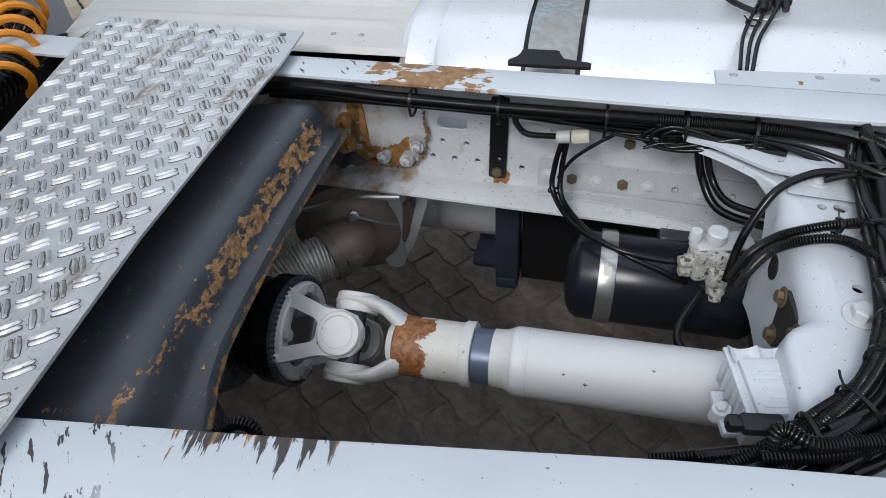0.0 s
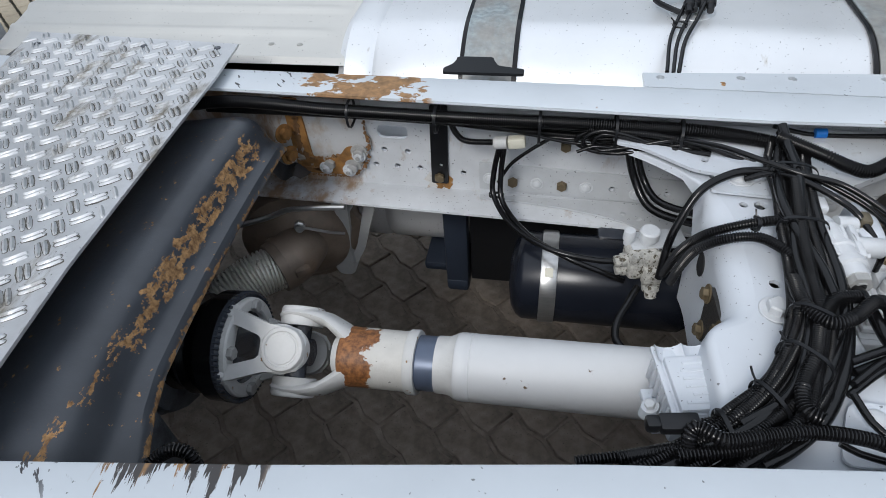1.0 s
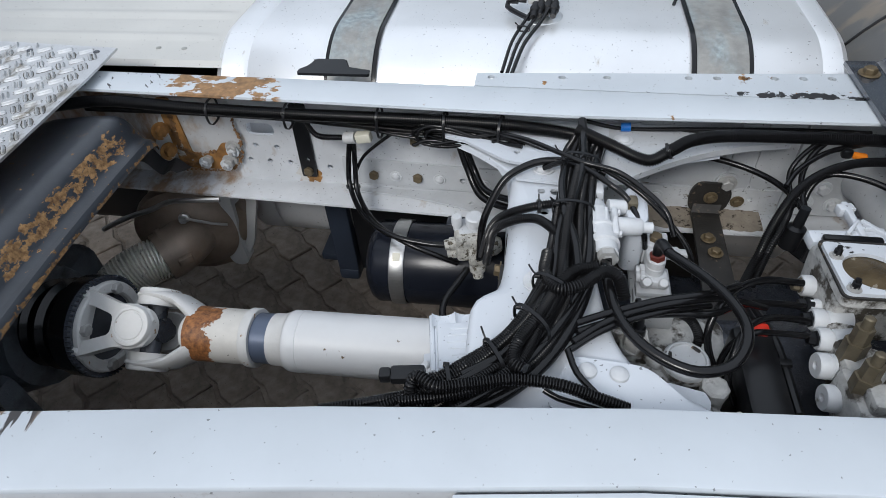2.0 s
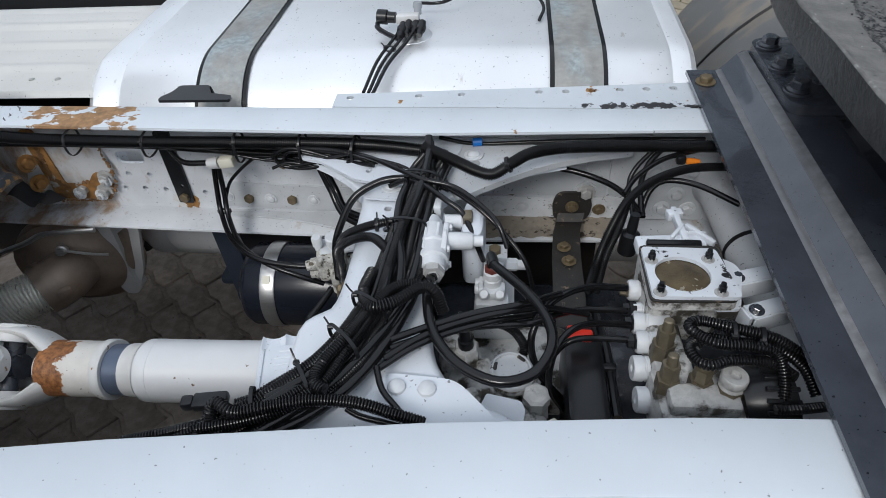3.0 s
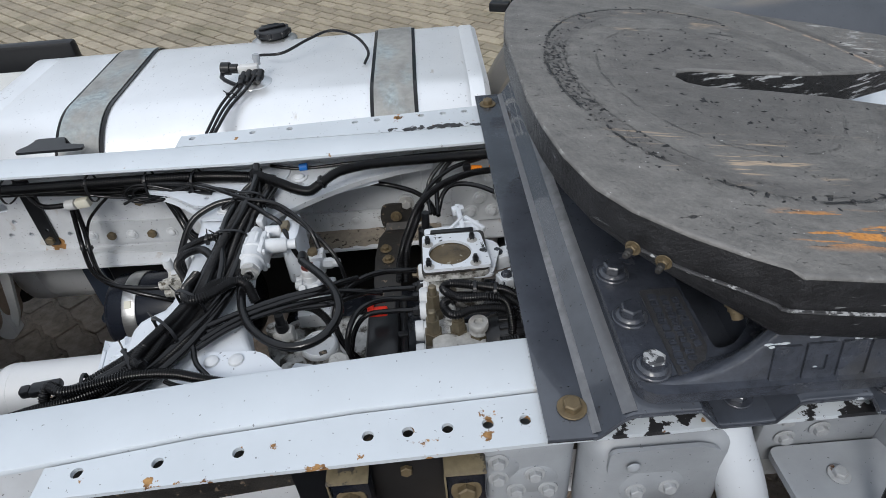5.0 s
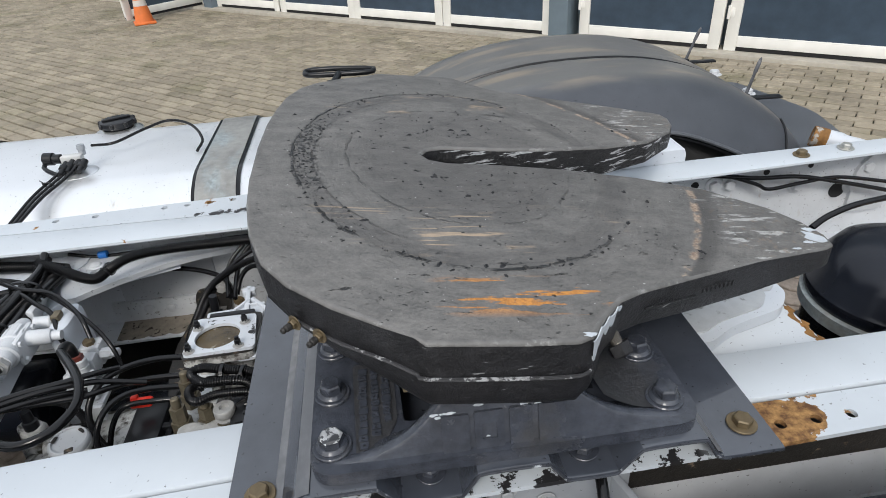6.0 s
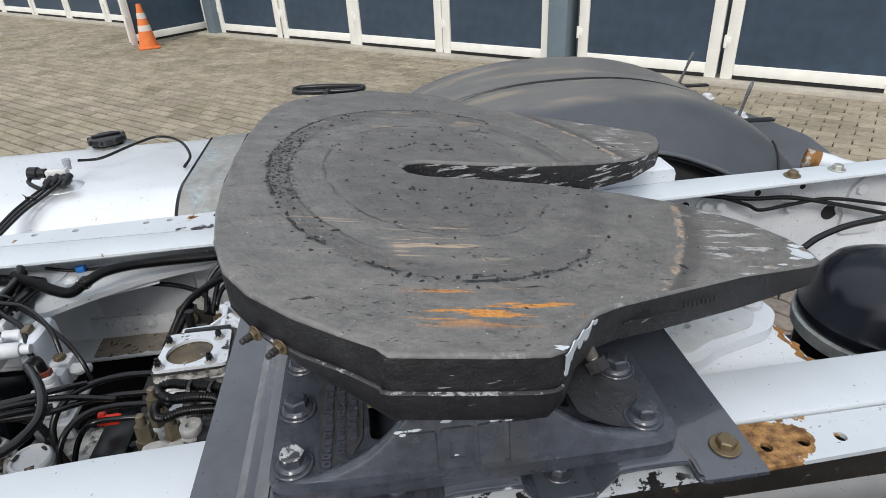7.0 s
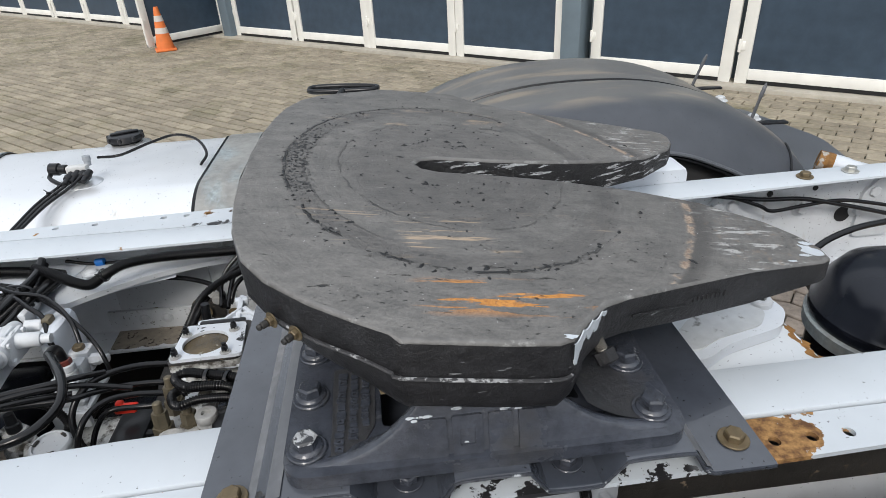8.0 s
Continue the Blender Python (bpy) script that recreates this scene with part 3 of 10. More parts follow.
def angle_strip(inner, x0, x1, outer, holes, label):
    """An angle bolted outside a rail: a holed flange level with the rail's top, and a leg down the web."""
    ob = thing("mounting_angle", label, "mounting angle", "mounting angles")
    s = 1 if outer[0][1] > 0 else -1
    bm = bmesh.new()
    holed_strip(bm, [(x, y + s * 0.005) for x, y in inner], outer, x0, x1, holes, 0.0076, 0.007, TOP - 0.003)
    part("flange", bm, "angle", ob)
    xs = [x0 + (x1 - x0) * k / 12 for k in range(13)]
    bm = bmesh.new()
    strip(bm, [[(x, along(inner, x) + s * 0.002, TOP - 0.0105), (x, along(inner, x) + s * 0.009, TOP - 0.0105), (x, along(inner, x) + s * 0.009, 0.86), (x, along(inner, x) + s * 0.002, 0.86)] for x in xs],
          close=True, cap=True)
    # dark colour here paints the shade seen down through the flange holes
    part("leg", bm, "dark_rust2", ob, "steel leg coloured dark for the shade below the holes")
    return ob


def angle_material():
    """White paint, rusting round holes, along the outer edge, and in one wide patch behind the coupling."""
    m = material("white_angle_paint", (0.535, 0.578, 0.618), 0.42, var=0.06, scale=9, bump=0.05, specks=0.002)
    n, l = m.node_tree.nodes, m.node_tree.links
    b = n["Principled BSDF"]
    co = n.new("ShaderNodeTexCoord")
    at = n.new("ShaderNodeAttribute")
    at.attribute_name = "wear"
    sep = n.new("ShaderNodeSeparateXYZ")
    l.new(co.outputs["Object"], sep.inputs[0])

    def noise_(s, d=8):
        t = n.new("ShaderNodeTexNoise")
        t.inputs["Scale"].default_value, t.inputs["Detail"].default_value, t.inputs["Roughness"].default_value = s, d, 0.62
        l.new(co.outputs["Object"], t.inputs["Vector"])
        return t.outputs[0]

    def mr(v, a, c, lo, hi):
        r = n.new("ShaderNodeMapRange")
        r.interpolation_type = "SMOOTHSTEP"
        l.new(v, r.inputs[0])
        for i, k in enumerate((a, c, lo, hi)):
            r.inputs[i + 1].default_value = k
        return r.outputs[0]

    def op(kind, a, c):
        x = n.new("ShaderNodeMath")
        x.operation = kind
        for s, v in zip(x.inputs, (a, c)):
            if hasattr(v, "is_output"):
                l.new(v, s)
            else:
                s.default_value = v
        return x.outputs[0]

    near = mr(sep.outputs[1], -0.02, 0.02, 1, 0)
    slant = op("ADD", sep.outputs[0], op("MULTIPLY", op("ADD", sep.outputs[1], 0.43), -0.9))
    zone = op("MULTIPLY", near, op("MULTIPLY", mr(sep.outputs[0], 1.66, 1.70, 0, 1), mr(slant, 1.785, 1.83, 1, 0)))
    v = op("ADD", noise_(24), op("ADD", op("MULTIPLY", op("MULTIPLY", at.outputs["Fac"], 0.135), op("ADD", 0.55, op("MULTIPLY", near, 0.45))), op("MULTIPLY", zone, 0.27)))
    v = op("ADD", v, op("MULTIPLY", op("SUBTRACT", noise_(5, 3), 0.5), 0.30))
    mask = mr(v, 0.675, 0.695, 0, 1)
    rc = n.new("ShaderNodeValToRGB")
    e = rc.color_ramp.elements
    e[0].position, e[1].position = 0.36, 0.66
    e[0].color, e[1].color = (0.10, 0.045, 0.018, 1), (0.42, 0.235, 0.085, 1)
    l.new(noise_(70), rc.inputs[0])
    x = n.new("ShaderNodeMix")
    x.data_type = "RGBA"
    l.new(mask, x.inputs[0])
    l.new(b.inputs["Base Color"].links[0].from_socket, x.inputs[6])
    l.new(rc.outputs[0], x.inputs[7])
    l.new(x.outputs[2], b.inputs["Base Color"])
    y = n.new("ShaderNodeMix")
    l.new(mask, y.inputs[0])
    l.new(b.inputs["Roughness"].links[0].from_socket, y.inputs[2])
    y.inputs[3].default_value = 0.88
    l.new(y.outputs[0], b.inputs["Roughness"])
    # paint scraped to black: a tongue beside the far rail, flakes under the mounting plate
    tongue = op("MULTIPLY", mr(sep.outputs[0], 0.78, 0.90, 0, 1), op("MULTIPLY", mr(sep.outputs[1], 0.365, 0.372, 0, 1), mr(sep.outputs[1], 0.376, 0.398, 1, 0)))
    flakes = op("MULTIPLY", near, op("MULTIPLY", mr(sep.outputs[0], 1.10, 1.13, 0, 1), mr(sep.outputs[0], 1.62, 1.66, 1, 0)))
    black = mr(op("ADD", noise_(38), op("ADD", op("MULTIPLY", tongue, 0.22), op("MULTIPLY", flakes, 0.10))), 0.63, 0.645, 0, 1)
    black = op("MULTIPLY", black, op("MAXIMUM", mr(tongue, 0.05, 0.15, 0, 1), flakes))
    z = n.new("ShaderNodeMix")
    z.data_type = "RGBA"
    l.new(black, z.inputs[0])
    l.new(b.inputs["Base Color"].links[0].from_socket, z.inputs[6])
    z.inputs[7].default_value = (0.022, 0.022, 0.024, 1)
    l.new(z.outputs[2], b.inputs["Base Color"])
    return m


M["angle"] = angle_material()
far_x = [0.364, 0.506, 0.594, 0.75, 0.803, 0.856, 0.909, 0.961, 1.013]
angle_strip(FAR_OUT, 0.333, 1.3, [(0.333, 0.434), (0.87, 0.457), (1.3, 0.48)], [(x, 0.418 + (x - 0.364) * 0.04) for x in far_x],
            "white holed steel angle along the rail beside the fuel tank")
near_x = [0.455, 0.555, 0.656, 0.820, 0.871, 0.922, 0.974, 1.022, 1.749, 1.799, 1.849]
angle_strip(NEAR_OUT, 0.41, 2.3, [(0.41, -0.49), (0.683, -0.478), (1.045, -0.467), (1.724, -0.458), (2.3, -0.44)], [(x, along([(0.45, -0.456), (0.82, -0.437), (1.02, -0.432), (1.85, -0.428)], x)) for x in near_x],
            "white holed steel angle with rusty hole edges under the coupling")

# ---- tread plate walkway ----
walkway = thing("walkway_plate", "scuffed aluminium tread plate walkway behind the cab", "tread plate")
bm = bmesh.new()
WALK = [(-1.02, 0.50), (-0.492, 0.462), (-0.479, 0.326), (-0.455, -0.19), (-0.423, -0.49), (-0.41, -0.70), (-0.80, -0.70), (-0.87, 0.0)]
plate(bm, WALK, [], 0.005, Matrix.Translation((0, 0, 1.022)), 0.0015)
sheet = part("sheet", bm, "alu", walkway)


def inside(p, poly):
    c = False
    for (x1, y1), (x2, y2) in zip(poly, poly[1:] + poly[:1]):
        if (y1 > p[1]) != (y2 > p[1]) and p[0] < (x2 - x1) * (p[1] - y1) / (y2 - y1) + x1:
            c = not c
    return c


verts, faces, grime_v, grime_f = [], [], [], []
rnd_g = random.Random(31)
for i in range(-16, 16):
    for j in range(-34, 26):
        if (i - j) % 2:
            continue
        cx, cy = -0.693 + i * 0.0273 - j * 0.0025, -0.024 + j * 0.0224 - i * 0.0011
        turn = radians(39) if i % 2 else radians(-52)
        for k in (-1, 1):
            ux, uy = math.cos(turn), math.sin(turn)
            px, py = cx - uy * k * 0.0048, cy + ux * k * 0.0048
            if not (inside((px - 0.012, py - 0.012), WALK) and inside((px + 0.012, py + 0.012), WALK)):
                continue
            o = len(verts)
            ring = [(-1, 0), (-0.85, -0.7), (0, -1), (0.85, -0.7), (1, 0), (0.85, 0.7), (0, 1), (-0.85, 0.7)]
            for sx, sy in ring:
                verts.append((px + ux * sx * 0.0172 - uy * sy * 0.0042, py + uy * sx * 0.0172 + ux * sy * 0.0042, 1.0221))
            for sx, sy in ring:
                verts.append((px + ux * sx * 0.0140 - uy * sy * 0.0012, py + uy * sx * 0.0140 + ux * sy * 0.0012, 1.0254))
            faces += [(o + q, o + (q + 1) % 8, o + 8 + (q + 1) % 8, o + 8 + q) for q in range(8)] + [tuple(range(o + 8, o + 16))]
            # dirt trodden in round the lug, thickest by the free edge and along one trodden line
            edge_near = max(0.0, 1 - abs(px + 0.47) / 0.16)
            trodden = max(0.0, 1 - abs(px + 0.62 - 0.35 * py) / 0.05)
            if rnd_g.random() < 0.50 + 0.4 * max(edge_near, trodden):
                o = len(grime_v)
                wd = rnd_g.uniform(0.0004, 0.0011) + 0.0010 * edge_near * rnd_g.random()
                side = rnd_g.choice((-1, 1, 1))
                for sx, sy in ring:
                    grime_v.append((px + ux * sx * 0.0166 - uy * sy * 0.0036, py + uy * sx * 0.0166 + ux * sy * 0.0036, 1.02245))
                for sx, sy in ring:
                    w2 = wd * (1.8 if sy * side > 0 else 0.5) * rnd_g.uniform(0.5, 1.4)
                    grime_v.append((px + ux * sx * (0.0174 + w2) - uy * sy * (0.0044 + w2), py + uy * sx * (0.0174 + w2) + ux * sy * (0.0044 + w2), 1.02225))
                grime_f += [(o + q, o + 8 + q, o + 8 + (q + 1) % 8, o + (q + 1) % 8) for q in range(8)]
me = bpy.data.meshes.new("lugs")
me.from_pydata(verts, [], faces)
me.materials.append(M["alu"])
tagged(part("tread_lug_field", me, None, sheet), kind="stuff")
M["grime"] = material("trodden_dirt", (0.10, 0.095, 0.085), 0.85, var=0.4, scale=60, bump=0.4, patch=(0.24, 0.23, 0.21), patch_scale=40, patch_at=0.52, patch_soft=0.1)
me = bpy.data.meshes.new("grime")
me.from_pydata(grime_v, [], grime_f)
me.materials.append(M["grime"])
tagged(part("trodden_dirt", me, None, sheet, "dark dirt round the lugs"), kind="stuff")
for x, y in ((-0.70, 0.44), (-0.53, 0.44), (-0.96, 0.44)):
    bolt(sheet, (x, y, 1.0215), (0, 0, 1), 0.014, "dark", washer=False, domed=True, name="rivet")

# ---- dark pressed crossmember under the walkway ----
def ridge_material():
    """Dark paint, flaked to rust along the pressing's ridge and in dots elsewhere."""
    m = material("dark_paint_rust_line", (0.038, 0.043, 0.052), 0.30, var=0.25, scale=14, bump=0.16, bump_scale=60, specks=0.0)
    n, l = m.node_tree.nodes, m.node_tree.links
    b = n["Principled BSDF"]
    co = n.new("ShaderNodeTexCoord")
    sep = n.new("ShaderNodeSeparateXYZ")
    l.new(co.outputs["Object"], sep.inputs[0])

    def noise_(s, d=9, sc=(1, 1, 1)):
        mp = n.new("ShaderNodeMapping")
        mp.inputs["Scale"].default_value = sc
        l.new(co.outputs["Object"], mp.inputs[0])
        t = n.new("ShaderNodeTexNoise")
        t.inputs["Scale"].default_value, t.inputs["Detail"].default_value, t.inputs["Roughness"].default_value = s, d, 0.66
        l.new(mp.outputs[0], t.inputs["Vector"])
        return t.outputs[0]

    def mr(v, a, c, lo, hi):
        r = n.new("ShaderNodeMapRange")
        l.new(v, r.inputs[0])
        for i, k in enumerate((a, c, lo, hi)):
            r.inputs[i + 1].default_value = k
        return r.outputs[0]

    def op(kind, a, c):
        x = n.new("ShaderNodeMath")
        x.operation = kind
        for s, v in zip(x.inputs, (a, c)):
            if hasattr(v, "is_output"):
                l.new(v, s)
            else:
                s.default_value = v
        return x.outputs[0]

    # the ridge runs across the truck, a little askew
    ridge = op("ABSOLUTE", op("ADD", op("ADD", sep.outputs[0], 0.3765), op("MULTIPLY", sep.outputs[1], 0.03)), 0.0)
    near_end = mr(sep.outputs[1], 0.16, 0.24, 1, 0.3)
    close = op("MULTIPLY", mr(ridge, 0.004, 0.017, 1, 0), op("MULTIPLY", near_end, mr(sep.outputs[1], -0.20, -0.15, 0.66, 1)))
    edge = mr(sep.outputs[2], 0.908, 0.914, 1, 0)
    v = op("ADD", noise_(64, 9, (1.5, 0.6, 1)), op("ADD", op("MULTIPLY", close, 0.215), op("MULTIPLY", edge, 0.17)))
    v = op("ADD", v, op("MULTIPLY", op("SUBTRACT", noise_(6, 3, (1, 1, 1)), 0.5), 0.26))
    dots = op("MAXIMUM", mr(noise_(60, 3), 0.69, 0.70, 0, 1), mr(noise_(24, 6), 0.735, 0.745, 0, 1))
    mask = op("MAXIMUM", mr(v, 0.655, 0.675, 0, 1), dots)
    rc = n.new("ShaderNodeValToRGB")
    e = rc.color_ramp.elements
    e[0].position, e[1].position = 0.34, 0.64
    e[0].color, e[1].color = (0.10, 0.050, 0.022, 1), (0.43, 0.25, 0.105, 1)
    l.new(noise_(90), rc.inputs[0])
    for name, val in (("Base Color", rc.outputs[0]), ("Roughness", None)):
        x = n.new("ShaderNodeMix")
        x.data_type = "RGBA" if val else "FLOAT"
        i = (6, 7, 2) if val else (2, 3, 0)
        l.new(mask, x.inputs[0])
        l.new(b.inputs[name].links[0].from_socket, x.inputs[i[0]])
        if val:
            l.new(val, x.inputs[i[1]])
        else:
            x.inputs[i[1]].default_value = 0.9
        l.new(x.outputs[i[2]], b.inputs[name])
    return m


M["cross_rust"] = ridge_material()

front_cross = thing("front_crossmember", "dark pressed steel crossmember with a line of rust", "crossmember")
prof = [(-0.66, 0.86), (-0.63, 0.925), (-0.57, 0.955), (-0.50, 0.966), (-0.44, 0.973), (-0.40, 0.974), (-0.375, 0.966), (-0.360, 0.945), (-0.350, 0.928), (-0.338, 0.920), (-0.322, 0.918), (-0.314, 0.908)]
prof = [(p.x, p.z) for p in spline([(x, 0, z) for x, z in prof], 0.008)]
bm = bmesh.new()
# the free edge swings out where it meets the near rail
FLARE = [(-0.46, 0.044), (-0.386, 0.034), (-0.326, 0.011), (-0.267, -0.004), (-0.185, -0.012), (-0.08, -0.020), (0.08, -0.027), (0.305, -0.027)]
ys = [-0.46, -0.44, -0.41, -0.386, -0.36, -0.326, -0.295, -0.267, -0.185, -0.1, 0.02, 0.14, 0.20, 0.24, 0.265, 0.28, 0.29, 0.297, 0.302, 0.305]
rows = []
for y in ys:
    e = max(0.0, (y - 0.235) / 0.07)
    row = []
    for x, z in prof:
        k = (x + 0.62) / 0.30
        drop = 0.045 * e ** 2.5
        row.append((x + along(FLARE, y) * max(0.0, k) ** 2 - 0.03 * e ** 3 * k, y, z - drop))
    rows.append(row + [(p[0], p[1], p[2] - 0.006) for p in reversed(row)])
strip(bm, rows, close=True, cap=True)
part("pressing", bm, "cross_rust", front_cross)
bm = bmesh.new()
upright = Matrix(((1, 0, 0, 0), (0, 0, -1, 0.378), (0, 1, 0, 0), (0, 0, 0, 1)))
plate(bm, rounded([(-0.445, 0.80), (-0.43, 0.757), (-0.262, 0.755), (-0.216, 0.80), (-0.212, 0.84), (-0.215, 0.95), (-0.37, 0.95)], 0.012), [], 0.006, upright, 0.0015)
end_bracket = part("end_bracket", bm, "white_stained", front_cross, "white end bracket stained by rust")
bm = bmesh.new()
plate(bm, rounded([(-0.385, 0.760), (-0.265, 0.760), (-0.222, 0.803), (-0.222, 0.835), (-0.262, 0.835), (-0.285, 0.806), (-0.345, 0.802), (-0.350, 0.95), (-0.385, 0.95)], 0.010), [], 0.004, Matrix.Translation((0, -0.0042, 0)) @ upright, 0.001)
part("foot_flange", bm, "foot_rust", end_bracket, "rusting foot of the bracket")
rnd_c = random.Random(3)
for run, big_ in (((((-0.366, 0.94), (-0.367, 0.88), (-0.370, 0.82), (-0.36, 0.808))), 0.011), (((-0.215, 0.93), (-0.213, 0.88), (-0.212, 0.842), (-0.219, 0.80), (-0.247, 0.768), (-0.27, 0.757)), 0.0075),
                  (((-0.44, 0.775), (-0.40, 0.770), (-0.36, 0.774), (-0.33, 0.768)), 0.013), (((-0.36, 0.804), (-0.33, 0.802), (-0.30, 0.806), (-0.28, 0.815)), 0.008), (((-0.42, 0.757), (-0.34, 0.756), (-0.27, 0.757)), 0.006)):
    bm = bmesh.new()
    for p in spline([(x, 0.3722, z) for x, z in run], 0.0035):
        sz = big_ * rnd_c.uniform(0.25, 1.0)
        box(bm, p + Vector((rnd_c.gauss(0, big_ * 0.22), 0.001, rnd_c.gauss(0, big_ * 0.22))), (sz, 0.0035, sz * rnd_c.uniform(0.6, 1.4)), Matrix.Rotation(rnd_c.uniform(0, 3), 3, "Y"), 0.001, 1)
    part("rust_crust", bm, "rust", end_bracket, "flaking rust along the bracket's edge")
for x, z in ((-0.316, 0.781), (-0.263, 0.777), (-0.235, 0.817)):
    bolt(end_bracket, (x, 0.3682, z), (0, -1, 0.05), 0.020, "bolt_white")
    bolt(end_bracket, (x, 0.3582, z), (0, -1, 0.05), 0.010, "dull_bolt", washer=False)
for z in (0.877, 0.822):
    bolt(end_bracket, (-0.388, 0.352, z), (0.85, -0.5, 0.1), 0.027, "foot_rust", label="yellowed rusty bolt")
bm = bmesh.new()
rows = []
for k in range(13):
    f = k / 12
    x = -0.435 + 0.085 * f
    rows.append([(x, 0.300 + 0.06 * g, 0.795 + 0.010 * math.sin(9 * f + 2 * g) - 0.012 * g + 0.03 * (1 - f) ** 2) for g in (0, 0.3, 0.6, 1.0)])
strip(bm, rows)
part("torn_lip", bm, "dark_rust", front_cross, "torn rusting lip of the pressing")

# ---- fuel tank ----
tank = thing("fuel_tank", "white painted fuel tank with two galvanised straps beside the rail", "fuel tank")


def tank_section(x, inset=0.0, grow=0.0):
    """Rounded section of the tank at x."""
    y0, y1, z0, z1 = 0.458 + inset - grow, 1.165 - inset + grow, 0.42 + inset - grow, 0.988 - inset + grow
    pts = []
    ra, rb = 0.15 - inset * 0.5, 0.20 - inset * 0.5
    for cy, cz, a0, r in ((y1 - ra, z1 - ra, 0, ra), (y0 + rb, z1 - rb, 90, rb), (y0 + ra, z0 + ra, 180, ra), (y1 - ra, z0 + ra, 270, ra)):
        for k in range(15):
            a = radians(a0 + k * 90 / 14)
            crown = 0.012 * (1 - ((cy + r * math.cos(a) - 0.85) / 0.4) ** 2) if cz > 0.6 else 0
            pts.append((x, cy + r * math.cos(a), cz + r * math.sin(a) + crown))
    return pts


bm = bmesh.new()
strip(bm, [tank_section(-0.292, 0.06), tank_section(-0.316, 0.030), tank_section(-0.310, 0.012), tank_section(-0.292), tank_section(-0.240), tank_section(-0.229, 0.0045), tank_section(-0.218),
           tank_section(0.0), tank_section(0.5), tank_section(1.03), tank_section(1.04, 0.004), tank_section(1.05), tank_section(1.078), tank_section(1.092, 0.010), tank_section(1.096, 0.028), tank_section(1.08, 0.06)], close=True, cap=True)
part("body", bm, "tank", tank)
for xa, xb, sk in ((-0.024, 0.080, 0.0), (0.788, 0.892, 0.0)):
    band = tank
    for nm, g, w0, mt in (("strap", 0.0065, 0.0, "strap"), ("strap_rubber", 0.0040, -0.010, "rubber")):
        bm = bmesh.new()
        rows = []
        for g2 in (g, g - 0.003):
            for x in ((xa + w0, xb - w0) if g2 == g else (xb - w0, xa + w0)):
                rows.append([(px - sk * (py - 0.55) / 0.65, py, pz) for px, py, pz in tank_section(x, 0, g2)])
        rows.append(rows[0])
        strip(bm, rows, close=True)
        band = part(nm, bm, mt, band, "galvanised strap with flaking pale blue paint" if nm == "strap" else "black rubber strap liner")
bm = bmesh.new()
lathe(bm, (0.452, 1.065, 1.000), (0.452, 1.065, 1.028), [(0, 0.046), (0.3, 0.046), (0.32, 0.053), (0.55, 0.055), (0.9, 0.051), (1, 0.044), (1, 0)], 28)
cap = part("filler_cap", bm, "plastic", tank, "black ribbed filler cap")
for k in range(8):
    bm = bmesh.new()
    a = k * math.tau / 8
    box(bm, (0.452 + 0.051 * math.cos(a), 1.065 + 0.051 * math.sin(a), 1.0175), (0.016, 0.012, 0.016), Matrix.Rotation(a, 3, "Z"), 0.003, 1)
    part("grip", bm, "plastic", cap)
bm = bmesh.new()
box(bm, (0.452, 1.065, 1.031), (0.085, 0.016, 0.008), Matrix.Rotation(0.4, 3, "Z"), 0.003)
part("bridge", bm, "plastic", cap)
bm = bmesh.new()
lathe(bm, (0.452, 1.065, 0.975), (0.452, 1.065, 1.003), [(0, 0.075), (0.6, 0.072), (1, 0.05)], 24)
part("filler_neck", bm, "steel", tank)
# black bracket under the strap, reaching over the rail
bm = bmesh.new()
plate(bm, rounded([(-0.045, 0.388), (0.112, 0.388), (0.112, 0.406), (0.06, 0.418), (0.045, 0.452), (-0.02, 0.452), (-0.030, 0.420), (-0.045, 0.404)], 0.005), [], 0.006, Matrix.Translation((0.0, 0.01, 1.0065)), 0.001)
box(bm, (0.012, 0.464, 0.985), (0.075, 0.006, 0.045), Matrix.Rotation(radians(20), 3, "X"), 0.002)
part("bracket", bm, "plastic", tank, "black strap bracket")

# ---- pale cover panel in front of the tank ----
cover = thing("side_cover", "grey-white pressed cover panel with raised ribs beside the tank", "cover panel")
bm = bmesh.new()


def cover_z(x, y):
    z = 0.955 - 0.11 * max(0, (y - 0.98) / 0.32) ** 2
    for yr in (0.665, 0.80, 0.93, 1.06):
        if -1.5 < x < -0.36:
            d = abs(y - yr)
            end = min(1, (-0.36 - x) / 0.03)
            z += 0.006 * max(0, 1 - (d / 0.022) ** 2) * end
    return z


rows = []
for k in range(61):
    y = 0.528 + 0.784 * k / 60
    right = -0.272 - 0.065 * (y - 0.524) 
    left_end = -1.02 - 0.33 * y
    row = [(left_end - 0.006, y, cover_z(left_end, y) - 0.05)]
    for q in range(41):
        x = left_end + (right - left_end) * q / 40
        edge = 0.010 * (1 if q == 40 else 0)
        row.append((x, y, cover_z(x, y) - edge - (0.012 if k == 0 else 0)))
    rows.append(row)
strip(bm, rows)
part("panel", bm, "cover", cover)
bm = bmesh.new()
box(bm, (-0.82, 1.33, 0.88), (0.99, 0.05, 0.16), None, 0.015)
part("edge_trim", bm, "plastic", cover, "black rubber edge trim")
bm = bmesh.new()
box(bm, (-0.82, 0.93, 0.62), (0.84, 0.7, 0.50), None, 0.03)
part("box", bm, "plastic", cover)
for x in (-1.14, -1.08, -0.49, -0.42):
    bolt(cover, (x, 0.60, cover_z(x, 0.60)), (0, 0, 1), 0.013, "zinc", washer=False, domed=True, name="rivet")
